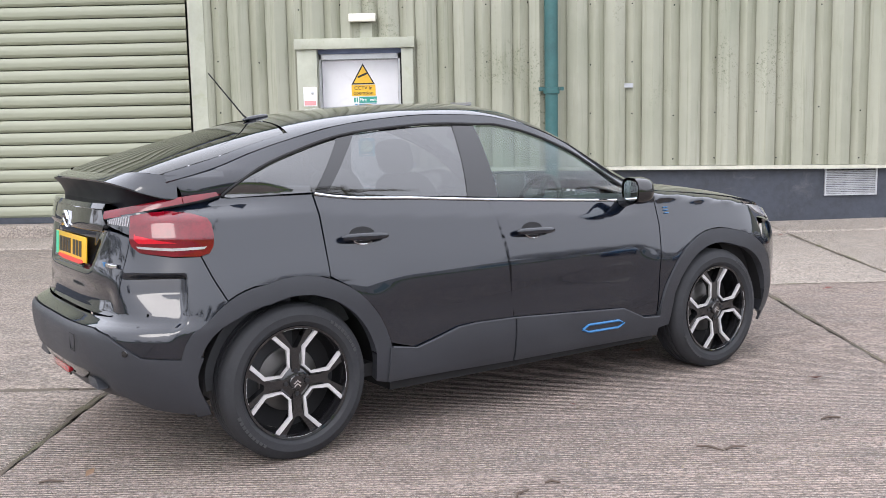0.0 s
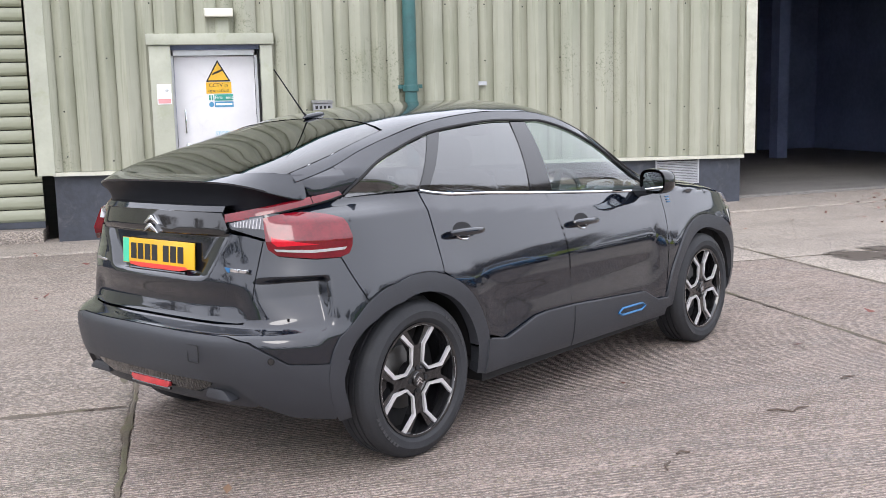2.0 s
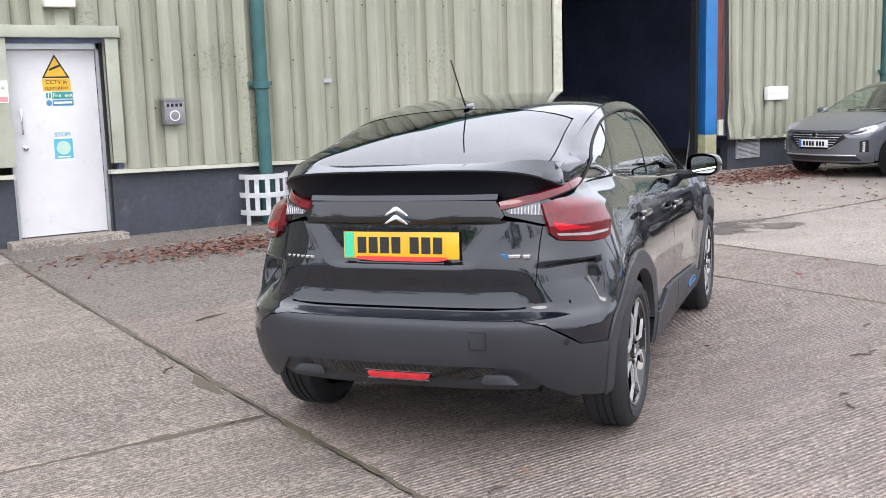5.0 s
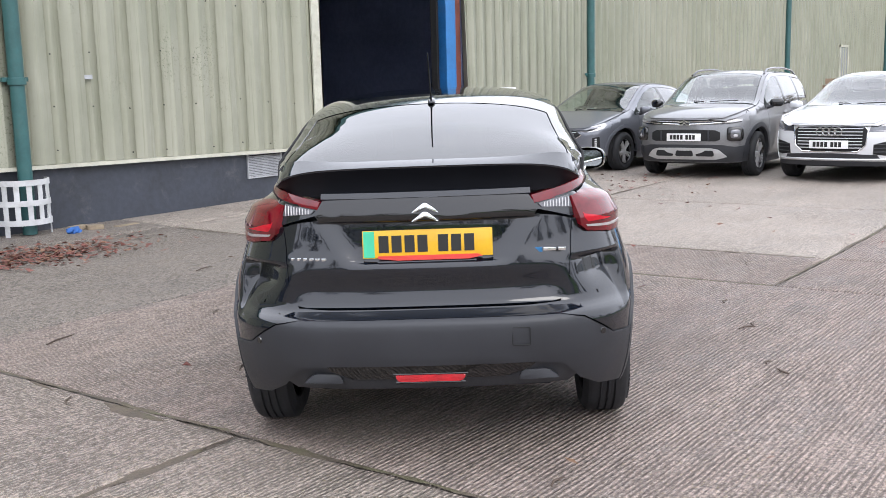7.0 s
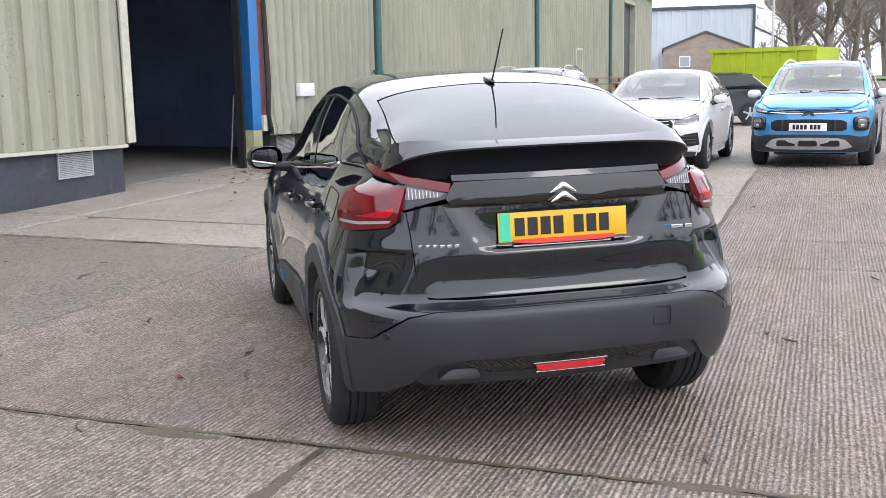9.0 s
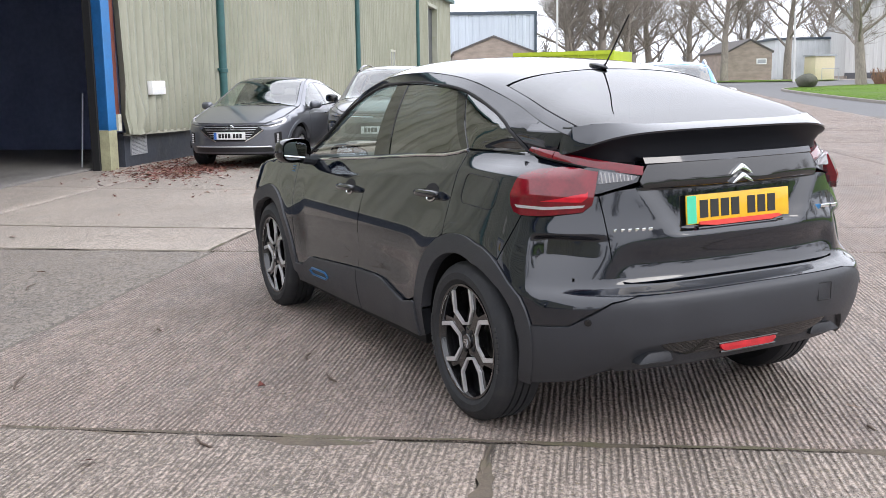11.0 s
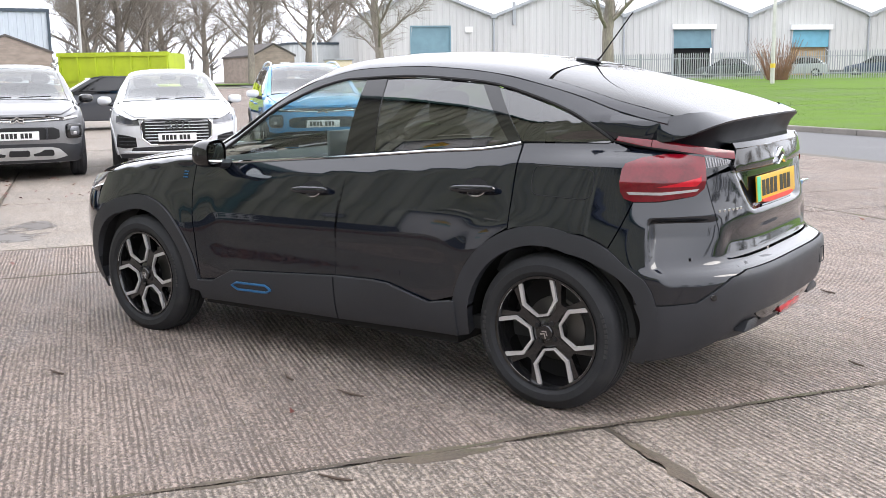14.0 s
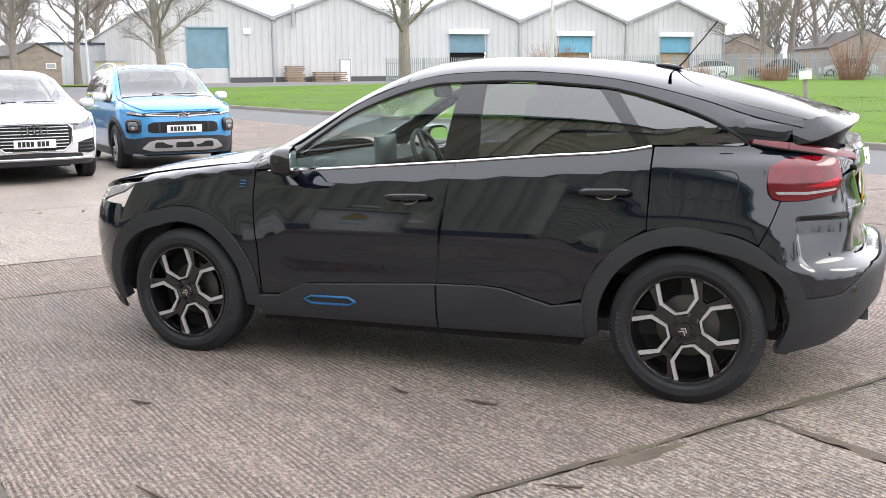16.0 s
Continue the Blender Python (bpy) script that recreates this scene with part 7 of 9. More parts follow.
def saloon_nose(car, S):
    on_nose(S, "grille", [(0.50, 0.62), (0.40, 0.70), (0.0, 0.72), (0.0, 0.44), (0.24, 0.44), (0.36, 0.50)], M_DARK, car, across=False, off=0.003)
    for k in range(7):
        z = 0.475 + 0.036 * k
        nose_bar(S, "grille_bar", -(0.30 + 0.028 * k), 0.30 + 0.028 * k, z, 0.0055, M_CHROME if k in (0, 6) else M_SILVER, car, 0.010)
    for s in (1, -1):
        pts = [(0.52 * s, 0.62), (0.36 * s, 0.50), (0.24 * s, 0.435)]
        bm = bmesh.new()
        tube(bm, [(S.side(S.u_at_y(abs(y), z, 1), z).x + 0.010, y, z) for y, z in pts], 0.011, 6)
        part("grille_edge", bm, M_CHROME, car)
        for k in range(5):
            z = 0.42 + 0.03 * k
            p = S.side(S.u_at_y(0.70, z, 1), z)
            bm = bmesh.new()
            box(bm, p.x - 0.01, s * (p.y - 0.02), z - 0.008, p.x + 0.012, s * (p.y + 0.02), z + 0.008)
            part("running_lamp", bm, M_WHITEPAINT, car)
    on_nose(S, "headlamp", [(0.48, 0.66), (0.60, 0.735), (0.76, 0.795), (0.80, 0.76), (0.78, 0.70), (0.62, 0.655)], M_CLEARLENS, car, off=0.006, label="clear swept headlamp")
    on_nose(S, "headlamp_core", [(0.56, 0.68), (0.66, 0.725), (0.75, 0.75), (0.74, 0.71), (0.63, 0.672)], M_LAMPGLASS, car, off=0.009)
    on_nose(S, "corner_vent", [(0.66, 0.40), (0.66, 0.56), (0.745, 0.58), (0.75, 0.40)], M_DARK, car, off=0.003)
    on_nose(S, "lower_intake", [(0.60, 0.345), (0.0, 0.345), (0.0, 0.27), (0.66, 0.27)], M_PLASTIC, car, off=0.005)
    nose_bar(S, "lip_strip", -0.62, 0.62, 0.352, 0.012, M_SILVER, car, 0.008)
    bm = bmesh.new()
    x = S.side(S.u_at_y(0, 0.66, 1), 0.66).x + 0.02
    lathe(bm, [(0.060, -0.004), (0.072, 0.0), (0.060, 0.004)], 24, "x", pose(x, 0, 0.655) @ Matrix.Diagonal((1, 1, 0.55, 1)), closed=True)
    box(bm, x - 0.003, -0.03, 0.625, x + 0.004, -0.018, 0.685)
    box(bm, x - 0.003, 0.018, 0.625, x + 0.004, 0.03, 0.685)
    box(bm, x - 0.003, -0.02, 0.648, x + 0.004, 0.02, 0.662)
    part("front_emblem", bm, M_CHROME, car)
    front_plate(S, car, 0.525, band=flat("blue_plate_band", (0.04, 0.15, 0.5), 0.4))


def crossover_nose(car, S):
    dark = M_PLASTIC
    on_nose(S, "lower_cladding", [(0.84, 0.50), (0.70, 0.47), (0.55, 0.50), (0.0, 0.505), (0.0, 0.25), (0.80, 0.25)], dark, car, off=0.006)
    on_nose(S, "skid_plate", [(0.60, 0.33), (0.50, 0.43), (0.40, 0.455), (0.0, 0.46), (0.0, 0.29), (0.45, 0.29)], M_SILVER, car, off=0.014)
    for y0, y1 in ((-0.44, -0.17), (-0.135, 0.135), (0.17, 0.44)):
        bm = bmesh.new()
        x = S.side(S.u_at_y(abs(y0 + y1) / 2, 0.375, 1), 0.375).x
        prism(bm, rounded([(y0, 0.335), (y1, 0.335), (y1 - 0.01, 0.42), (y0 + 0.01, 0.42)], 0.03), x - 0.02, x + 0.022, m=None, axis="x")
        part("intake_slot", bm, M_DARK, car)
    on_nose(S, "grille", [(0.52, 0.58), (0.52, 0.68), (0.45, 0.715), (0.0, 0.725), (0.0, 0.56), (0.46, 0.555)], M_DARK, car, off=0.004)
    for y in (0.36, -0.36):
        bm = bmesh.new()
        p = S.side(S.u_at_y(0.36, 0.64, 1), 0.64)
        box(bm, p.x - 0.01, y - 0.012, 0.565, p.x + 0.02, y + 0.012, 0.71, bevel=0.004)
        part("grille_post", bm, dark, car)
    on_nose(S, "upper_band", [(0.78, 0.86), (0.60, 0.842), (0.0, 0.838), (0.0, 0.795), (0.60, 0.80), (0.76, 0.825)], M_GLOSSBLACK, car, off=0.004)
    for z, c in ((0.845, 0.02), (0.803, 0.035)):
        nose_bar(S, "bright_bar", -0.66, -0.075, z, 0.009, M_CHROME, car, 0.012, c)
        nose_bar(S, "bright_bar", 0.075, 0.66, z, 0.009, M_CHROME, car, 0.012, c)
    bm = bmesh.new()
    x = S.side(S.u_at_y(0, 0.83, 1), 0.83).x + 0.006
    for dz in (0.0, -0.045):
        zc = 0.86 + dz
        prism(bm, [(-0.09, zc - 0.022), (-0.03, zc - 0.01), (0.0, zc + 0.022), (0.03, zc - 0.01), (0.09, zc - 0.022), (0.09, zc - 0.040), (0.025, zc - 0.03), (0.0, zc - 0.002), (-0.025, zc - 0.03), (-0.09, zc - 0.040)], x, x + 0.025, axis="x")
    part("chevron_emblem", bm, M_CHROME, car)
    on_nose(S, "running_lamp", [(0.56, 0.845), (0.76, 0.872), (0.77, 0.845), (0.58, 0.812)], M_CLEARLENS, car, off=0.012, label="slim upper running lamp")
    for s in (1, -1):
        p = S.side(S.u_at_y(0.70, 0.66, 1), 0.66)
        bm = bmesh.new()
        superball(bm, 0.05, 0.125, 0.105, 4.5, pose(p.x - 0.005, s * p.y, 0.66, 0, 0, s * 38))
        pod = part("headlamp", bm, M_GLOSSBLACK, car, "rounded square headlamp pod")
        bm = bmesh.new()
        superball(bm, 0.05, 0.095, 0.078, 3.5, pose(p.x + 0.005, s * p.y, 0.66, 0, 0, s * 38))
        part("headlamp_lens", bm, M_LAMPGLASS, pod)
        bm = bmesh.new()
        superball(bm, 0.05, 0.04, 0.028, 3.5, pose(p.x + 0.012, s * p.y, 0.635, 0, 0, s * 38))
        part("bulb_reflector", bm, M_CLEARLENS, pod)
    front_plate(S, car, 0.615)


def suv_nose(car, S):
    on_nose(S, "grille", [(0.46, 0.52), (0.48, 0.72), (0.44, 0.765), (0.0, 0.775), (0.0, 0.44), (0.36, 0.44)], M_DARK, car, off=0.004)
    for k in range(7):
        z = 0.485 + 0.043 * k
        w = 0.43 if k > 0 else 0.40
        nose_bar(S, "grille_bar", -w, w, z, 0.007, M_SILVER, car, 0.012)
    for s in (1, -1):
        pts = [(0.0, 0.78), (0.445, 0.768), (0.49, 0.72), (0.47, 0.52), (0.365, 0.432), (0.0, 0.432)]
        bm = bmesh.new()
        tube(bm, [(S.side(S.u_at_y(abs(y), z, 1), z).x + 0.010, s * y, z) for y, z in pts], 0.010, 6)
        part("grille_frame", bm, M_CHROME, car)
    for k in range(4):
        bm = bmesh.new()
        x = S.side(S.u_at_y(0, 0.70, 1), 0.70).x + 0.022
        ring = [(0.0 + 0.052 * math.cos(a), 0.052 * math.sin(a)) for a in (2 * math.pi * i / 24 for i in range(25))]
        tube(bm, [(x, -0.12 + 0.08 * k + a, 0.70 + b) for a, b in ring], 0.008, 6, caps=False)
        part("ring_emblem", bm, M_CHROME, car)
    on_nose(S, "headlamp", [(0.50, 0.70), (0.52, 0.80), (0.66, 0.825), (0.80, 0.83), (0.81, 0.74), (0.66, 0.70)], M_LAMPGLASS, car, off=0.006, label="dark angular headlamp")
    on_nose(S, "headlamp_strip", [(0.52, 0.71), (0.66, 0.715), (0.79, 0.75), (0.79, 0.735), (0.66, 0.702)], M_CLEARLENS, car, off=0.010)
    on_nose(S, "corner_intake", [(0.55, 0.40), (0.56, 0.53), (0.66, 0.56), (0.80, 0.58), (0.82, 0.40), (0.70, 0.38)], M_DARK, car, off=0.003)
    for z in (0.43, 0.48, 0.53):
        for s in (1, -1):
            nose_bar(S, "intake_slat", s * 0.57, s * 0.78, z, 0.007, M_PLASTIC, car, 0.008)
    on_nose(S, "lower_intake", [(0.60, 0.39), (0.0, 0.41), (0.0, 0.335), (0.64, 0.32)], M_PLASTIC, car, off=0.004)
    nose_bar(S, "lip_strip", -0.74, 0.74, 0.325, 0.018, M_SILVER, car, 0.004)
    on_nose(S, "lower_lip", [(0.78, 0.30), (0.0, 0.305), (0.0, 0.24), (0.76, 0.24)], M_PLASTIC, car, off=0.005)
    front_plate(S, car, 0.53)


SALOON = Shell(
    xcr=-1.45, xcf=1.40, nr=2.8, nf=2.5,
    xr=[(0.25, -2.1), (0.5, -2.22), (0.8, -2.2), (1.05, -2.15)], xf=[(0.2, 2.12), (0.4, 2.22), (0.6, 2.22), (0.72, 2.17), (0.85, 1.95)],
    W=[(-1.45, 0.88), (-0.8, 0.895), (0.0, 0.90), (0.8, 0.895), (1.4, 0.885)],
    prof=[(0.22, -0.04), (0.40, 0.004), (0.65, 0.006), (0.80, -0.004), (0.92, -0.04), (1.05, -0.08)],
    zb=[(-1.8, 1.0), (-1.0, 0.985), (0.0, 0.95), (0.9, 0.91), (1.35, 0.86), (1.7, 0.78), (2.0, 0.70)],
    zr=[(-2.1, 1.07), (-1.7, 1.17), (-1.2, 1.29), (-0.6, 1.375), (-0.1, 1.395), (0.2, 1.35), (0.6, 1.18), (1.0, 0.99), (1.25, 0.925), (1.7, 0.82), (2.05, 0.74), (2.2, 0.70)],
    yr=[(-2.1, 0.60), (-1.2, 0.57), (-0.2, 0.56), (0.3, 0.62), (0.7, 0.70), (1.1, 0.77), (1.7, 0.74), (2.05, 0.62), (2.2, 0.48)],
    zc=[(-2.15, 1.09), (-1.7, 1.24), (-1.1, 1.38), (-0.4, 1.445), (0.0, 1.445), (0.25, 1.41), (0.7, 1.21), (1.15, 0.985), (1.3, 0.965), (1.7, 0.875), (2.05, 0.77), (2.2, 0.715)],
)
CROSS = Shell(
    xcr=-1.40, xcf=1.38, nr=3.0, nf=2.9,
    xr=[(0.25, -1.92), (0.5, -2.0), (0.9, -1.99), (1.1, -1.95)], xf=[(0.2, 2.04), (0.4, 2.12), (0.6, 2.14), (0.8, 2.12), (0.9, 2.08), (1.0, 1.98)],
    W=[(-1.4, 0.86), (0.0, 0.868), (1.38, 0.862)],
    prof=[(0.22, -0.04), (0.40, 0.004), (0.65, 0.012), (0.85, 0.004), (0.98, -0.03), (1.1, -0.06)],
    zb=[(-1.8, 1.09), (-0.8, 1.06), (0.0, 1.04), (0.8, 1.02), (1.2, 0.99), (1.7, 0.93), (2.0, 0.88)],
    zr=[(-2.0, 1.30), (-1.8, 1.42), (-1.4, 1.50), (-0.6, 1.535), (0.0, 1.525), (0.35, 1.46), (0.7, 1.28), (1.0, 1.10), (1.2, 1.045), (1.7, 0.98), (2.0, 0.915), (2.1, 0.87)],
    yr=[(-2.0, 0.60), (-1.4, 0.61), (0.0, 0.61), (0.4, 0.65), (0.8, 0.71), (1.15, 0.755), (1.7, 0.73), (2.0, 0.62), (2.1, 0.52)],
    zc=[(-2.0, 1.35), (-1.8, 1.47), (-1.3, 1.56), (-0.5, 1.60), (0.1, 1.59), (0.40, 1.54), (0.75, 1.35), (1.15, 1.11), (1.3, 1.085), (1.7, 1.035), (2.0, 0.955), (2.12, 0.90)],
)
SUV = Shell(
    xcr=-1.42, xcf=1.40, nr=3.0, nf=2.9,
    xr=[(0.25, -1.92), (0.5, -2.0), (0.9, -1.98), (1.1, -1.93)], xf=[(0.2, 2.10), (0.4, 2.17), (0.6, 2.19), (0.78, 2.15), (0.86, 2.08), (0.95, 1.95)],
    W=[(-1.42, 0.875), (0.0, 0.88), (1.40, 0.878)],
    prof=[(0.22, -0.04), (0.40, 0.004), (0.65, 0.010), (0.82, 0.006), (0.92, -0.025), (1.05, -0.06)],
    zb=[(-1.8, 1.05), (-0.8, 1.03), (0.0, 1.0), (0.8, 0.975), (1.2, 0.95), (1.7, 0.89), (2.0, 0.83)],
    zr=[(-1.95, 1.22), (-1.7, 1.33), (-1.3, 1.40), (-0.6, 1.445), (-0.1, 1.44), (0.25, 1.385), (0.6, 1.22), (0.95, 1.045), (1.2, 1.0), (1.7, 0.93), (2.0, 0.855), (2.15, 0.80)],
    yr=[(-1.95, 0.60), (-1.3, 0.58), (0.0, 0.575), (0.4, 0.64), (0.8, 0.71), (1.15, 0.765), (1.7, 0.74), (2.0, 0.64), (2.15, 0.52)],
    zc=[(-1.95, 1.26), (-1.7, 1.38), (-1.2, 1.46), (-0.4, 1.508), (0.0, 1.505), (0.30, 1.46), (0.7, 1.27), (1.15, 1.045), (1.3, 1.03), (1.7, 0.975), (2.0, 0.885), (2.15, 0.82)],
)
G_SALOON = dict(xr=-1.35, xf=1.35, r=0.315, a=0.88, b=-0.20, c=-1.10, mx=0.78, my=0.96, mz=0.97, zh=0.715, bonnet=2.12, cowl=1.14, header=0.22, roof_end=-0.95, glass_end=-2.02, seat=0.42)
G_CROSS = dict(xr=-1.30, xf=1.30, r=0.335, a=0.86, b=-0.16, c=-1.02, mx=0.80, my=0.96, mz=1.08, zh=0.885, bonnet=2.06, cowl=1.16, header=0.36, roof_end=-1.72, glass_end=-1.97, seat=0.62)
G_SUV = dict(xr=-1.30, xf=1.30, r=0.335, a=0.86, b=-0.16, c=-1.05, mx=0.78, my=0.965, mz=1.03, zh=0.80, bonnet=2.10, cowl=1.14, header=0.26, roof_end=-1.5, glass_end=-1.92, seat=0.52)

parked_car("saloon_car", "dark grey metallic saloon with chrome-barred grille beside the green wall", set_down(10.35, 4.95, -2, 1.35), SALOON, M_GREY_METAL, G_SALOON, saloon_nose)
parked_car("crossover_car", "grey crossover with black cladding and silver roof rails", set_down(10.1, 2.62, 3, 1.30), CROSS, M_GREY_PAINT, G_CROSS, crossover_nose, rails=M_GLOSSBLACK, trim=M_PLASTIC, mirror_mat=M_GLOSSBLACK)
parked_car("suv_car", "white compact sport utility car with a ringed silver grille", set_down(10.2, 0.48, -2, 1.30), SUV, M_WHITE_CAR, G_SUV, suv_nose)
parked_car("crossover_car", "bright blue crossover with white mirrors and silver roof rails", set_down(11.05, -1.85, -4.5, 1.30), CROSS, M_BLUE_CAR, dict(G_CROSS, roof_mat=M_BLUE_CAR), crossover_nose, rails=M_WHITEPAINT, trim=M_PLASTIC, mirror_mat=M_WHITEPAINT)


# ---- road, verge and far buildings ----
def rough_band(name, xs, y0, y1, mat, lift, label, cat):
    ys = spaced(y0, y1, 5)
    return tagged(ground_grid(name, xs, ys, mat, lift), label, cat, kind="structure")


rough_band("road", spaced(-90, 72, 54), -15.9, -9.2, M_ROAD, -0.012, "grey asphalt estate road along the yard", "road")
rough_band("side_road", spaced(62, 76, 8), -60, -15.9, M_ROAD, -0.012, "grey asphalt service road by the sheds", "road")
tagged(ground_grid("forecourt", spaced(72, 86, 6), spaced(-85, 14, 24), M_CONC_FLAT, -0.02), "pale concrete forecourt of the far sheds", "forecourt", kind="structure")


def grass_edge(x):
    """The verge's kerb line, turning away at its far end."""
    return -11.2 - 2.7 * smooth01(54, 8, x) - 6.5 * smooth01(51, 60.5, x) ** 2


xs, ys = spaced(-90, 60.5, 86), spaced(0, 1, 14)
bm = bmesh.new()
vs = {}
for i, x in enumerate(xs):
    for j, t in enumerate(ys):
        y = grass_edge(x) + (-72 - grass_edge(x)) * t ** 1.4
        vs[i, j] = bm.verts.new((x, y, ground_z(x, y) + 0.10 + 0.05 * noise.noise((x * 0.3, y * 0.3, 0)) - (0.02 if j == 0 else 0)))
for i in range(len(xs) - 1):
    for j in range(len(ys) - 1):
        bm.faces.new((vs[i, j + 1], vs[i + 1, j + 1], vs[i + 1, j], vs[i, j]))
verge = tagged(loose("verge", bm, M_GRASSBED, sharp=60), "short bright green grass verge beyond the road", "grass", kind="structure")
tagged(ground_grid("verge_strip", spaced(72.5, 78, 4), spaced(-19, 2, 6), M_GRASSBED, 0.05), "narrow grass strip before the small brick building", "grass", kind="structure")
kerb = thing("kerb", label="worn grey kerb stones along the verge", category="kerb", kind="structure")
x = -30.0
while x < 60:
    a, b = x + 0.01, x + 0.99
    bm = bmesh.new()
    va = []
    for px in (a, b):
        y = grass_edge(px)
        z = ground_z(px, y)
        for dy, dz in ((0.0, -0.05), (0.0, 0.10), (-0.012, 0.115), (-0.14, 0.115), (-0.14, -0.05)):
            va.append(bm.verts.new((px, y + 0.12 + dy, z + dz)))
    for k in range(5):
        bm.faces.new((va[k], va[(k + 1) % 5], va[5 + (k + 1) % 5], va[5 + k]))
    bm.faces.new(va[:5][::-1]), bm.faces.new(va[5:])
    part("kerb_stone", bm, M_KERB, kerb, sharp=30)
    x += 1.0

# grass blades along the near verge
rng = np.random.default_rng(3)
n = 30000
gx = rng.uniform(-2, 58, n)
gt = rng.uniform(0, 1, n) ** 1.7
gv = np.zeros((n * 3, 3))
for i in range(n):
    e = grass_edge(gx[i]) - 0.05
    gy = e - gt[i] * 22
    z = ground_z(gx[i], gy) + 0.09
    h, a = rng.uniform(0.02, 0.055), rng.uniform(0, 6.28)
    w = 0.007 + 0.010 * gt[i]
    gv[3 * i] = (gx[i] - w * math.cos(a), gy - w * math.sin(a), z)
    gv[3 * i + 1] = (gx[i] + w * math.cos(a), gy + w * math.sin(a), z)
    gv[3 * i + 2] = (gx[i] + rng.uniform(-0.04, 0.04), gy + rng.uniform(-0.04, 0.04), z + h)
me = bpy.data.meshes.new("grass")
me.from_pydata(gv.tolist(), [], [(3 * i, 3 * i + 1, 3 * i + 2) for i in range(n)])
me.materials.append(surface("grass_blades", (0.086, 0.158, 0.018), 0.9, spec=0.12, vary=0.3, scale=0.7, grain=9, world_space=True))
tagged(new("grass", me), "short blades of bright green grass on the verge", "grass", kind="stuff")

M_SHEDCLAD = surface("pale_grey_cladding", (0.53, 0.53, 0.52), 0.55, vary=0.08, scale=0.4, grain=6, stretch=(1, 1, 0.1), dirt=(0.42, 0.42, 0.40), dirt_amount=0.3, dirt_scale=0.6)
M_SHEDROOF = surface("weathered_roof_sheets", (0.60, 0.585, 0.545), 0.7, vary=0.2, scale=0.5, grain=6, stretch=(0.3, 2, 1), dirt=(0.36, 0.32, 0.26), dirt_amount=0.5, dirt_scale=0.4)
M_SHEDTRIM = flat("grey_roof_trim", (0.36, 0.38, 0.40), 0.5)
M_TEAL = surface("blue_grey_shutter", (0.16, 0.28, 0.33), 0.5, vary=0.1, scale=1)
M_SKYBLUE = surface("light_blue_shutter", (0.15, 0.40, 0.52), 0.5, vary=0.1, scale=1)
M_BRICK = surface("brown_brickwork", (0.31, 0.255, 0.215), 0.85, vary=0.25, scale=1.2, grain=22, stretch=(1, 1, 3))
M_TIMBER = surface("raw_board", (0.45, 0.31, 0.17), 0.7, vary=0.2, scale=1.5)


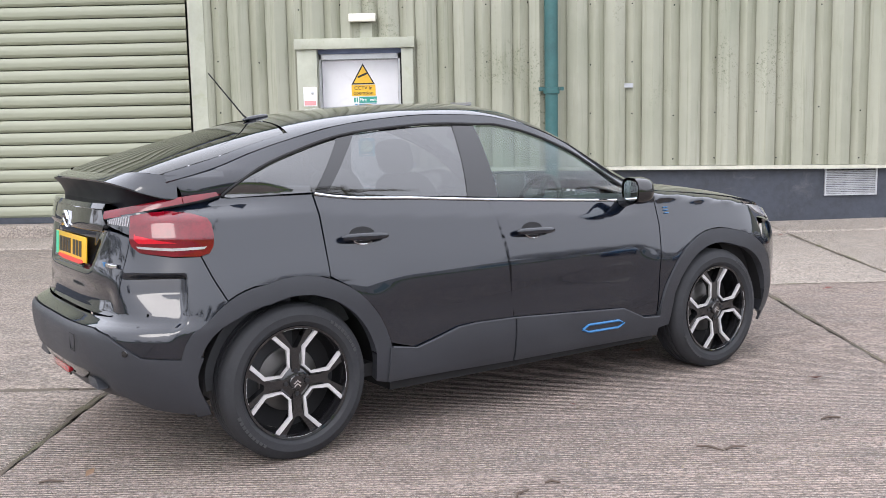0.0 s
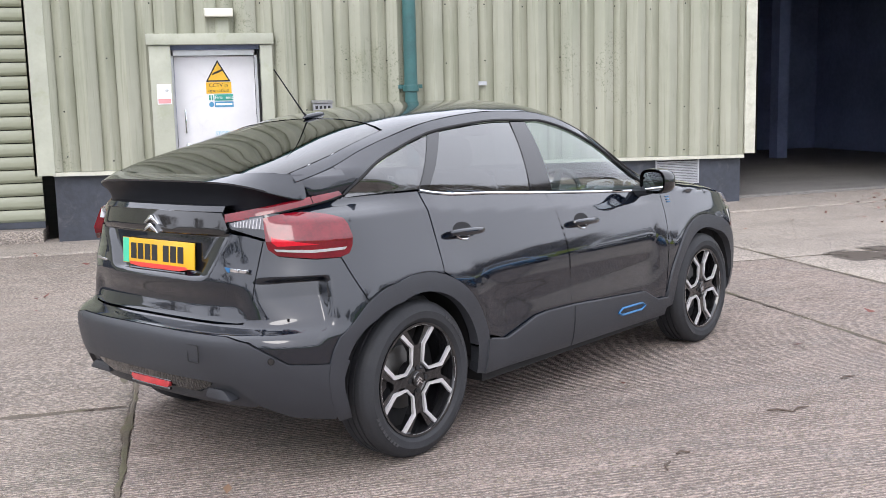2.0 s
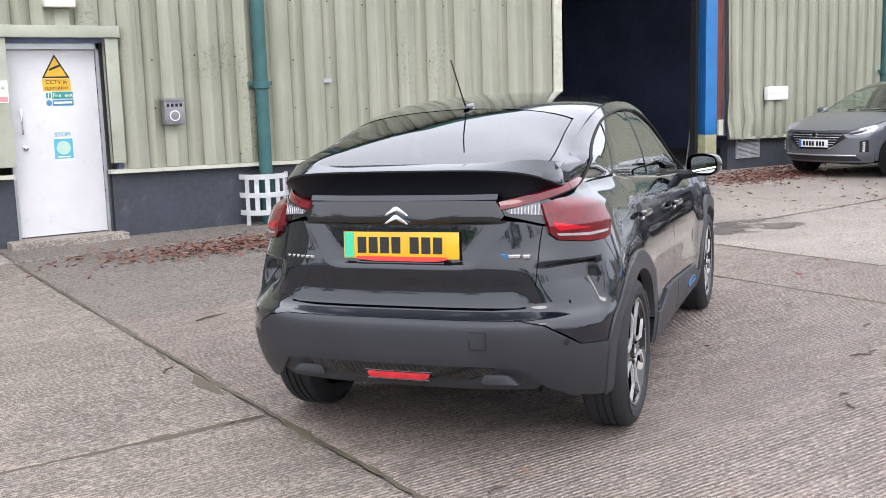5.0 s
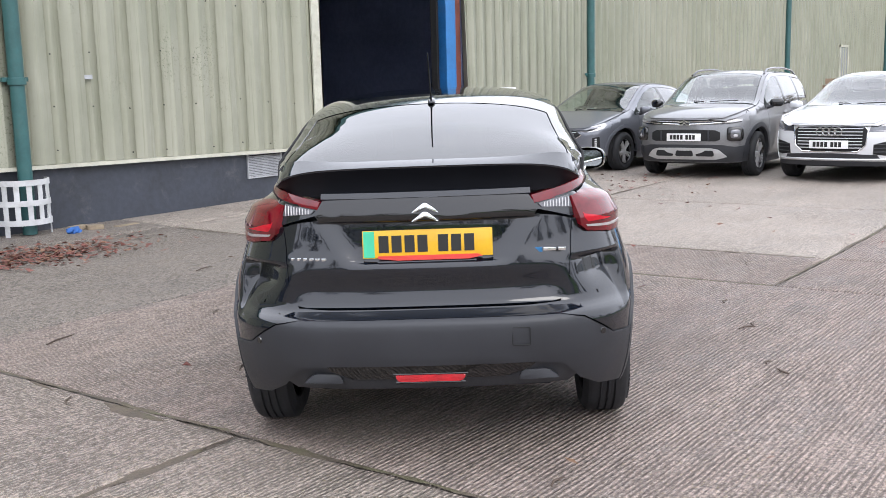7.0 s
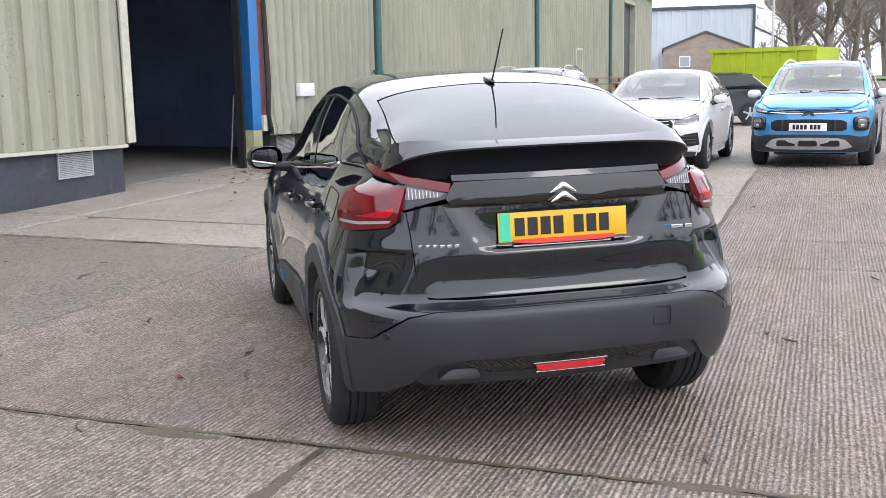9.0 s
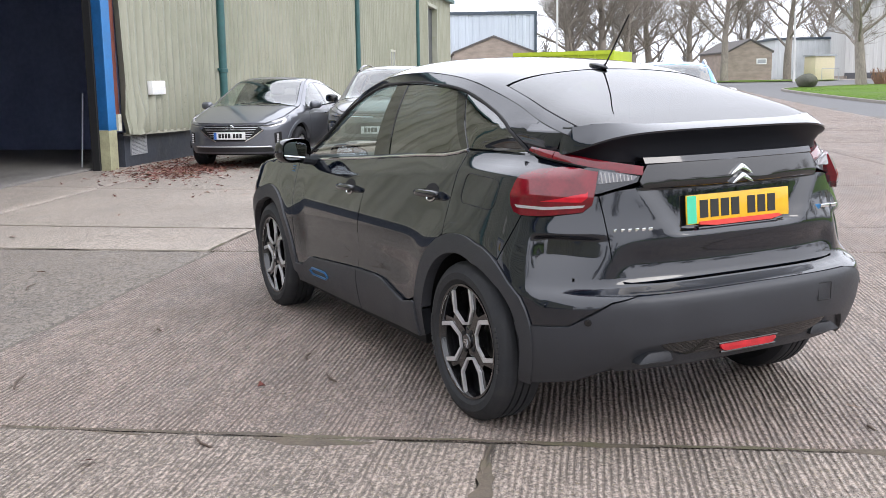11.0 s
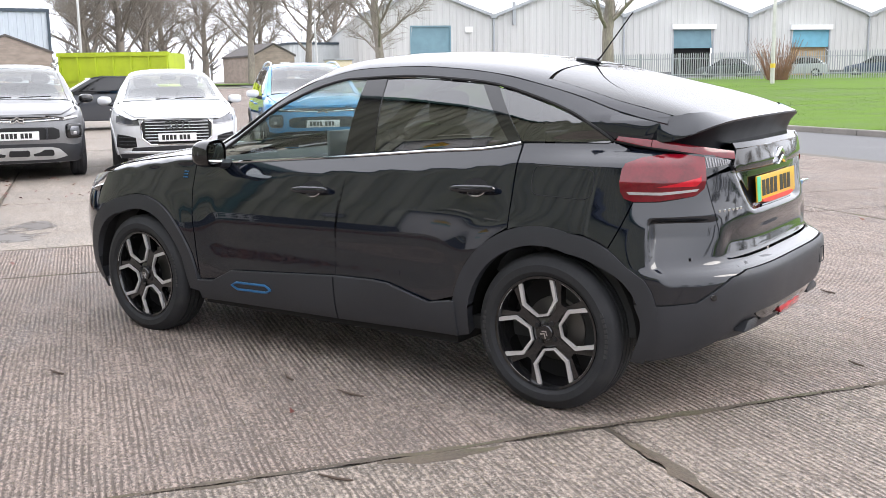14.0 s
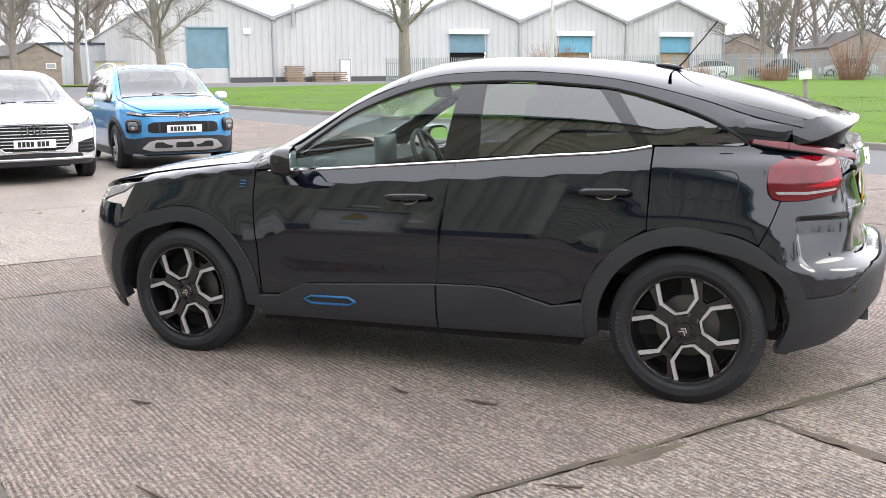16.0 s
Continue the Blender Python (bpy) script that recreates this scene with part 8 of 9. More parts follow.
def industrial_shed(k):
    """One gabled unit of the row; its front lies along local x from 0 to 12.1, facing -y."""
    ax, ay = 81.83 - 2.17 * k, -21.37 - 11.9 * k
    yaw = math.degrees(math.atan2(-11.9, -2.17))
    th = thing("industrial_shed", pose(ax, ay, 1.18, 0, 0, yaw + 0.0), "pale grey gabled industrial shed in a row", "shed", "row of industrial sheds")
    W, E, A, D = 12.1, 5.65, 7.85, 55.0
    def front(x):
        return E + (A - E) * (1 - abs(x - W / 2) / (W / 2))
    openings = {0: (4.7, 8.1, 4.75), 2: (4.8, 8.6, 4.5), 3: (4.3, 8.1, 4.4), 4: (4.2, 7.9, 4.4)}
    op = openings.get(k)
    bm = bmesh.new()
    x = 0.0
    prev = None
    while x <= W + 1e-6:
        for dx, dy in ((0.0, 0.0), (0.30, 0.0), (0.34, 0.045), (0.56, 0.045), (0.60, 0.0)):
            xx = min(W, x + dx)
            lo = 0.55
            if op and op[0] <= xx <= op[1]:
                lo = op[2]
            cur = (bm.verts.new((xx, dy, lo)), bm.verts.new((xx, dy, front(xx))))
            if prev:
                bm.faces.new((prev[0], cur[0], cur[1], prev[1]))
            prev = cur
        x += 0.60
    part("gable_cladding", bm, M_SHEDCLAD, th, sharp=20)
    plain("base_wall", flat("dark_base_blocks", (0.09, 0.09, 0.10), 0.8) if "dark_base_blocks" not in bpy.data.materials else bpy.data.materials["dark_base_blocks"], th, (0, -0.2, -0.6, op[0] if op else W, 0.0, 0.56))
    if op:
        plain("base_wall", bpy.data.materials["dark_base_blocks"], th, (op[1], -0.2, -0.6, W, 0.0, 0.56))
    for s in (0, 1):
        bm = bmesh.new()
        a, b = (-0.15, E - 0.05), (W / 2, A)
        if s:
            a, b = (W + 0.15, E - 0.05), (W / 2, A)
        n = 16
        rows = []
        for i in range(n + 1):
            y = -D * i / n + 0.25
            rows.append([bm.verts.new((p[0], y, p[1] + dz)) for p, dz in ((a, 0), (b, 0), (b, 0.12), (a, 0.12))])
        for q, r in zip(rows, rows[1:]):
            for j in range(4):
                bm.faces.new((q[j], q[(j + 1) % 4], r[(j + 1) % 4], r[j]))
        bm.faces.new(rows[0])
        part("roof_slope", bm, M_SHEDROOF, th)
        bm = bmesh.new()
        dirv = (b[0] - a[0], b[1] - a[1])
        prism(bm, [(a[0], a[1] - 0.12), b, (b[0], b[1] + 0.25), (a[0], a[1] + 0.16)], 0.24, 0.34)
        part("barge_board", bm, M_SHEDTRIM, th)
    bm = bmesh.new()
    tube(bm, [(W, 0.12, -0.4), (W, 0.12, E)], 0.09, 8)
    box(bm, W - 0.25, 0.05, E - 0.15, W + 0.25, 0.35, E + 0.15)
    part("downpipe", bm, M_SHEDTRIM, th)
    if op:
        big = M_TEAL if k == 0 else M_SKYBLUE
        low = 0.0 if k == 0 else 2.2
        plain("shutter", big if k != 2 else M_TEAL, th, (op[0], -0.12, low + (1.35 if k == 0 else 0.5), op[1], -0.04, op[2]))
        if k == 0:
            plain("lower_panel", M_SHEDCLAD, th, (op[0], -0.14, -0.3, op[1], -0.05, 1.34))
        else:
            plain("shutter_box", M_WHITEPAINT, th, (op[0] - 0.2, 0.0, op[2] - 0.1, op[1] + 0.2, 0.35, op[2] + 0.35))
            plain("opening_lining", M_DARK if k == 2 else M_TIMBER, th, (op[0], -0.6, -0.3, op[1], -0.45, op[2]))
        for xx in (op[0] - 0.12, op[1]):
            plain("door_jamb", M_TEAL if k == 0 else M_SHEDTRIM, th, (xx, -0.1, -0.3, xx + 0.12, 0.08, op[2] + 0.05))
        plain("door_head", M_TEAL if k == 0 else M_SHEDTRIM, th, (op[0] - 0.12, -0.1, op[2], op[1] + 0.12, 0.08, op[2] + 0.12))
    if k == 1:
        plain("side_door", M_WHITEPAINT, th, (6.15, -0.05, -0.15, 7.0, 0.07, 2.0))
        plain("side_door_frame", M_SHEDTRIM, th, (6.05, -0.05, -0.15, 6.15, 0.09, 2.1), (7.0, -0.05, -0.15, 7.1, 0.09, 2.1), (6.15, -0.05, 2.0, 7.0, 0.09, 2.1))
        plain("vent_pipe", M_SHEDTRIM, th, (1.7, 0.05, 4.9, 1.95, 0.3, 6.9))
    if k == 0:
        plain("fuse_box", M_WHITEPAINT, th, (9.5, 0.03, 4.25, 10.15, 0.2, 4.75))
        # outer side wall
        bm = bmesh.new()
        y, prev = 0.0, None
        while y > -D:
            for dy, dx in ((0.0, 0.0), (-0.5, 0.0), (-0.55, -0.05), (-0.95, -0.05), (-1.0, 0.0)):
                cur = (bm.verts.new((dx, y + dy, 0.3)), bm.verts.new((dx, y + dy, E)))
                if prev:
                    bm.faces.new((prev[0], cur[0], cur[1], prev[1]))
                prev = cur
            y -= 1.0
        part("side_cladding", bm, M_SHEDCLAD, th, sharp=20)
        plain("side_base", M_BRICK, th, (-0.05, -D, -0.6, 0.2, 0, 0.32))
    for c in th.children_recursive:
        c.data.transform(Matrix.Scale(-1, 4, (0, 1, 0)))
        c.data.flip_normals()
    return th


for k in range(5):
    industrial_shed(k)


def gabled_hut(x0, y0, x1, y1, depth, z0, eave, apex, mat, roof_mat, label, window=None):
    """A small gabled building: front from (x0, y0) to (x1, y1)."""
    w = math.hypot(x1 - x0, y1 - y0)
    th = thing("brick_building", pose(x0, y0, z0, 0, 0, math.degrees(math.atan2(y1 - y0, x1 - x0))), label, "building")
    bm = bmesh.new()
    prism(bm, [(0, -0.5), (w, -0.5), (w, eave), (w / 2, apex), (0, eave)], 0.0, depth)
    part("wall", bm, mat, th)
    for s in (0, 1):
        bm = bmesh.new()
        a = (-0.12, eave - 0.05) if s == 0 else (w + 0.12, eave - 0.05)
        prism(bm, [a, (w / 2, apex + 0.02), (w / 2, apex + 0.16), (a[0], a[1] + 0.14)], -0.08, depth + 0.08)
        part("roof_slope", bm, roof_mat, th)
    if window:
        a, b, c, d = window
        win = plain("window", M_WHITEPAINT, th, (a, -0.06, c, b, 0.02, d))
        plain("pane", M_SHEDTRIM, win, (a + 0.08, -0.075, c + 0.08, b - 0.08, -0.061, d - 0.08))
    return th


M_SLATE = surface("brown_roof_tiles", (0.10, 0.09, 0.085), 0.8, vary=0.25, scale=1.5, grain=12)
gabled_hut(70.0, 9.3, 70.9, 3.5, 12, 0.95, 2.6, 3.72, M_BRICK, M_SLATE, "small brown brick building with a gabled roof", (1.1, 1.9, 1.3, 2.1))
gabled_hut(78.2, -11.6, 78.7, -15.05, 9, 1.15, 2.3, 3.2, M_BRICK, M_SLATE, "small brown brick building behind bare trees", (2.25, 3.05, 1.35, 1.8))
gabled_hut(73.5, -82.5, 70.5, -88.5, 10, 1.3, 3.0, 4.6, M_BRICK, M_SLATE, "brown brick bungalow beyond the fence")
gabled_hut(66.0, -92, 62.0, -99, 10, 1.3, 3.0, 4.8, M_BRICK, M_SLATE, "brown tiled house beyond the fence")


def clad_block(name, x, y, yaw, w, d, z0, h, mat, label, band=None):
    th = thing(name, pose(x, y, z0, 0, 0, yaw), label, "building")
    bm = bmesh.new()
    xx, prev = 0.0, None
    while xx < w:
        for dx, dy in ((0.0, 0.0), (0.3, 0.0), (0.34, -0.05), (0.56, -0.05), (0.6, 0.0)):
            c = (bm.verts.new((min(w, xx + dx), dy, -0.5)), bm.verts.new((min(w, xx + dx), dy, h)))
            if prev:
                bm.faces.new((prev[0], c[0], c[1], prev[1]))
            prev = c
        xx += 0.6
    part("front_cladding", bm, mat, th, sharp=20)
    plain("body", mat, th, (0, 0.02, -0.5, w, d, h - 0.01))
    plain("roof_edge", flat("dark_roof_edge", (0.05, 0.07, 0.09), 0.5) if "dark_roof_edge" not in bpy.data.materials else bpy.data.materials["dark_roof_edge"], th, (-0.15, -0.15, h, w + 0.15, d + 0.15, h + 0.25), (w - 0.1, -0.12, -0.5, w + 0.12, -0.055, h))
    if band:
        plain("window_band", M_DARK, th, band)
    return th


M_PALEBLUE = surface("pale_blue_cladding", (0.50, 0.55, 0.60), 0.5, vary=0.08, scale=0.5, grain=6, stretch=(1, 1, 0.1))
clad_block("warehouse", 80.3, 13.0, -84, 9.2, 24, 1.1, 5.9, M_PALEBLUE, "pale blue clad warehouse behind the brick building")
clad_block("office_block", 108, -20.4, -86, 8.9, 14, 1.3, 4.1, surface("pale_grey_office_cladding", (0.58, 0.60, 0.61), 0.5, vary=0.08, scale=0.5, grain=6), "low pale office building with dark windows", (6.3, -0.08, 1.9, 8.5, -0.055, 3.2))
cab = thing("site_cabin", pose(75.0, -17.6, 1.15, 0, 0, -80), "cream site cabin with a handrail", "cabin")
bm = bmesh.new()
box(bm, 0, 0, -0.2, 1.5, 2.2, 1.85, bevel=0.05)
part("body", bm, flat("cream_cabin_paint", (0.60, 0.53, 0.36), 0.6), cab)
plain("roof", M_SHEDTRIM, cab, (-0.1, -0.1, 1.85, 1.6, 2.3, 1.95))
bm = bmesh.new()
tube(bm, [(0.2, -0.8, 0), (0.2, -0.8, 0.9), (1.5, -0.8, 0.9), (1.5, -0.8, 0)], 0.03, 6)
part("handrail", bm, M_SHEDTRIM, cab)


# ---- things in the middle distance ----
def waste_skip():
    th = thing("waste_skip", pose(37.7, 2.55, ground_z(36.5, 0.2) + 0.02, 0, 0, -112), "large lime green steel roll-off skip", "skip")
    lime = surface("lime_paint", (0.40, 0.50, 0.025), 0.5, vary=0.1, scale=1.5, grain=20, dirt=(0.22, 0.26, 0.06), dirt_amount=0.4)
    W, D, H = 4.4, 2.3, 2.22
    bm = bmesh.new()
    prism(bm, [(0, 0.18), (W, 0.18), (W, H), (0, H)], 0.05, 0.10)
    part("front_sheet", bm, lime, th)
    plain("back_sheet", lime, th, (0, D - 0.1, 0.18, W, D - 0.05, H))
    plain("end_sheet", lime, th, (0, 0.1, 0.18, 0.05, D - 0.1, H))
    plain("end_sheet", lime, th, (W - 0.05, 0.1, 0.18, W, D - 0.1, H))
    plain("floor_sheet", lime, th, (0, 0.05, 0.12, W, D - 0.05, 0.18))
    plain("top_rail", lime, th, (-0.05, -0.02, H - 0.12, W + 0.05, 0.1, H + 0.04))
    plain("mid_rail", lime, th, (-0.05, 0.0, 1.15, W + 0.05, 0.05, 1.25))
    for k in range(7):
        x = 0.05 + (W - 0.15) * k / 6
        plain("rib", lime, th, (x, -0.02, 0.15, x + 0.07, 0.05, H - 0.12))
    for y in (0.6, D - 0.7):
        plain("runner", M_DARK, th, (0, y, 0.0, W, y + 0.1, 0.12))


waste_skip()


def pallet_stack():
    th = thing("pallet_stack", pose(18.6, 2.2, ground_z(18.8, 2.5), 0, 0, 8), "leaning stack of weathered wooden pallets", "pallets")
    wood = surface("weathered_pallet_wood", (0.25, 0.18, 0.12), 0.85, vary=0.3, scale=4, grain=30, stretch=(1, 0.2, 1))
    for k in range(10):
        z = 0.144 * k
        dx, dy, a = random.uniform(-0.05, 0.05), random.uniform(-0.04, 0.04), random.uniform(-4, 4)
        bm = bmesh.new()
        m = pose(dx + 0.4, dy + 0.5, z, 0, 0, a)
        for i in range(5):
            box(bm, -0.4 + 0.17 * i, -0.6, 0.10, -0.29 + 0.17 * i, 0.6, 0.12, m)
        for j in (-0.6, -0.07, 0.46):
            box(bm, -0.4, j, 0.0, 0.4, j + 0.14, 0.1, m)
        part("pallet", bm, wood, th, sharp=0)


pallet_stack()


def distant_car(x, y, yaw, colour, label, rows=None):
    """A car far off: body, glasshouse and wheels."""
    th = thing("distant_car", pose(x, y, ground_z(x, y), 0, 0, yaw), label, "car", "cars beyond the fence" if rows else "")
    mat = bpy.data.materials.get("far_" + colour[0]) or paint("far_" + colour[0], colour[1], rough=0.3)
    bm = bmesh.new()
    prism(bm, [(-2.05, 0.30), (-2.12, 0.55), (-2.05, 0.92), (-1.5, 1.0), (0.85, 0.95), (1.7, 0.82), (2.1, 0.68), (2.15, 0.42), (2.05, 0.25), (-1.9, 0.25)], -0.87, 0.87, bevel=0.06)
    part("body", bm, mat, th)
    bm = bmesh.new()
    prism(bm, [(-1.85, 0.95), (-1.35, 1.36), (-0.9, 1.42), (-0.1, 1.43), (0.25, 1.38), (1.0, 0.94)], -0.74, 0.74, bevel=0.08)
    part("glasshouse", bm, M_GLOSSBLACK, th)
    bm = bmesh.new()
    prism(bm, [(-1.35, 1.365), (-0.9, 1.425), (-0.1, 1.435), (0.22, 1.39), (0.2, 1.41), (-0.1, 1.46), (-0.9, 1.45), (-1.36, 1.39)], -0.66, 0.66)
    part("roof", bm, mat, th)
    for wx in (-1.3, 1.3):
        for s in (-1, 1):
            bm = bmesh.new()
            lathe(bm, [(0.0, 0.02), (0.19, 0.02), (0.20, 0.0), (0.31, 0.0), (0.315, 0.03), (0.315, 0.19), (0.0, 0.19)], 18, "y", pose(wx, s * 0.885, 0.315, 0, 0, 0 if s < 0 else 180))
            part("wheel", bm, M_RUBBER, th)
            bm = bmesh.new()
            lathe(bm, [(0.0, -0.006), (0.05, -0.004), (0.055, 0.012)], 10, "y", pose(wx, s * 0.885, 0.315, 0, 0, 0 if s < 0 else 180))
            for q in range(5):
                box(bm, -0.022, -0.004, 0.03, 0.022, 0.014, 0.19, pose(wx, s * 0.885, 0.315, 0, 72 * q, 0 if s < 0 else 180))
            part("wheel_trim", bm, M_SILVER, th)
    return th


distant_car(24.6, 1.35, 96, ("graphite", (0.05, 0.055, 0.065)), "dark grey coupe parked behind the white car")
distant_car(29.5, 3.2, 184, ("silver", (0.45, 0.47, 0.48)), "silver hatchback beside the pallet stack")
cars_far = [("silver", (0.45, 0.47, 0.48)), ("graphite", (0.05, 0.055, 0.065)), ("white", (0.75, 0.75, 0.75)), ("navy", (0.03, 0.05, 0.10))]
for i in range(9):
    t = i / 8
    distant_car(58 - 26 * t + 3.5, -40 - 34 * t - 5.0, 42 + random.uniform(-4, 4), cars_far[(i * 7 + 1) % 4], "car parked beyond the palisade fence", True)


def palisade(p0, p1):
    L = math.hypot(p1[0] - p0[0], p1[1] - p0[1])
    yaw = math.degrees(math.atan2(p1[1] - p0[1], p1[0] - p0[0]))
    th = thing("palisade_fence", pose(p0[0], p0[1], 0, 0, 0, yaw), "galvanised steel palisade fence beyond the grass", "fence")
    galv = bpy.data.materials.get("galv_pale") or flat("galv_pale", (0.33, 0.35, 0.36), 0.5, 0.4)
    zf = lambda s: ground_z(p0[0] + (p1[0] - p0[0]) * s / L, p0[1] + (p1[1] - p0[1]) * s / L)  # noqa: E731
    bm = bmesh.new()
    s = 0.0
    while s < L:
        z = zf(s)
        prism(bm, [(s, z + 0.08), (s + 0.065, z + 0.08), (s + 0.065, z + 1.85), (s + 0.032, z + 1.95), (s, z + 1.85)], -0.004, 0.010)
        s += 0.15
    part("pale", bm, galv, th, sharp=0)["kind"] = "stuff"
    s = 0.0
    while s < L:
        z = zf(s)
        plain("post", galv, th, (s, 0.02, z - 0.1, s + 0.10, 0.10, z + 1.9))
        s += 2.75
    for h in (0.45, 1.55):
        bm = bmesh.new()
        tube(bm, [(s2, 0.03, zf(s2) + h) for s2 in spaced(0, L, 8)], 0.03, 4)
        part("rail", bm, galv, th)


palisade((60.0, -33.5), (38.0, -58.0))
palisade((38.0, -58.0), (14.0, -78.0))

lamp = thing("street_lamp", pose(44.0, -36.0, ground_z(44, -36), 0, 0, 0), "tall pale grey street lamp column on the grass", "street lamp")
bm = bmesh.new()
tube(bm, [(0, 0, -0.2), (0, 0, 1.2), (0.05, 0, 8.0), (0.35, 0, 8.4), (0.9, 0, 8.5)], [0.13, 0.12, 0.07, 0.05, 0.05], 10)
part("column", bm, surface("lamp_column_paint", (0.50, 0.50, 0.46), 0.6, vary=0.15, scale=1.5), lamp)
bm = bmesh.new()
superball(bm, 0.35, 0.12, 0.07, 3, Matrix.Translation((1.1, 0, 8.5)))
part("lantern", bm, M_SHEDTRIM, lamp)
bm = bmesh.new()
lathe(bm, [(0.135, 1.0), (0.14, 1.0), (0.14, 1.25), (0.13, 1.25)], 12, "z")
part("yellow_band", bm, flat("yellow_marker", (0.7, 0.5, 0.05), 0.5), lamp)
bol = thing("bollard_light", pose(20.3, -29.2, ground_z(20.3, -29.2) + 0.1, 0, 6, 0), "short grey post with a white lamp head on the grass", "bollard")
bm = bmesh.new()
tube(bm, [(0, 0, -0.1), (0, 0, 0.85)], 0.09, 10)
part("post", bm, M_KERB, bol)
bm = bmesh.new()
box(bm, -0.17, -0.17, 0.85, 0.17, 0.17, 1.20, bevel=0.04)
part("head", bm, M_WHITEPAINT, bol)
plain("cap", M_SHEDTRIM, bol, (-0.19, -0.19, 1.20, 0.19, 0.19, 1.26))
rk = thing("boulder", pose(55.6, -13.1, ground_z(55.6, -13.1) + 0.08, 0, 0, 20), "dark mossy boulder at the corner of the verge", "rock")
bm = bmesh.new()
bmesh.ops.create_icosphere(bm, subdivisions=3, radius=0.58)
for v in bm.verts:
    v.co *= 1 + 0.25 * noise.noise(v.co * 1.6)
    v.co.z = v.co.z * 0.75 + 0.35
part("stone", bm, surface("mossy_boulder", (0.085, 0.085, 0.065), 0.9, vary=0.35, scale=2, grain=15, bump=0.5), rk)
for x, y, h, lean in ((66.5, 1.6, 6.5, 0.0), (72.5, -15.6, 5.0, 6.0)):
    pl = thing("pole", pose(x, y, ground_z(x, y), 0, lean, 0), "thin pale wooden pole", "pole")
    bm = bmesh.new()
    tube(bm, [(0, 0, -0.2), (0, 0, h)], [0.10, 0.07], 8)
    part("shaft", bm, M_SHEDCLAD, pl)
# timber and boards by the shed wall
junk = surface("stacked_boards", (0.27, 0.20, 0.14), 0.85, vary=0.35, scale=1.0, grain=8)
for k, (s, w, h, d) in enumerate(((0.6, 1.6, 1.5, 0.8), (3.2, 1.8, 1.0, 0.9), (5.0, 1.1, 0.9, 0.8))):
    sx, sy = 79.66 - 2.17 * s / 12.1, -33.27 - 11.9 * s / 12.1
    th = thing("timber_stack", pose(sx - 1.3, sy, ground_z(sx, sy), 0, 0, -100 + random.uniform(-6, 6)), "stack of old boards and crates by the shed", "timber")
    for j in range(int(h / 0.18)):
        plain("board", junk, th, (random.uniform(-0.1, 0.1), 0, 0.18 * j, w + random.uniform(-0.15, 0.15), d, 0.18 * j + 0.13))


# ---- trees ----
M_BARK = surface("grey_brown_bark", (0.235, 0.205, 0.175), 0.9, vary=0.35, scale=2.5, grain=20, bump=0.5, bump_scale=14, stretch=(1, 1, 0.25), dirt=(0.13, 0.14, 0.05), dirt_amount=0.6, dirt_scale=1.5)


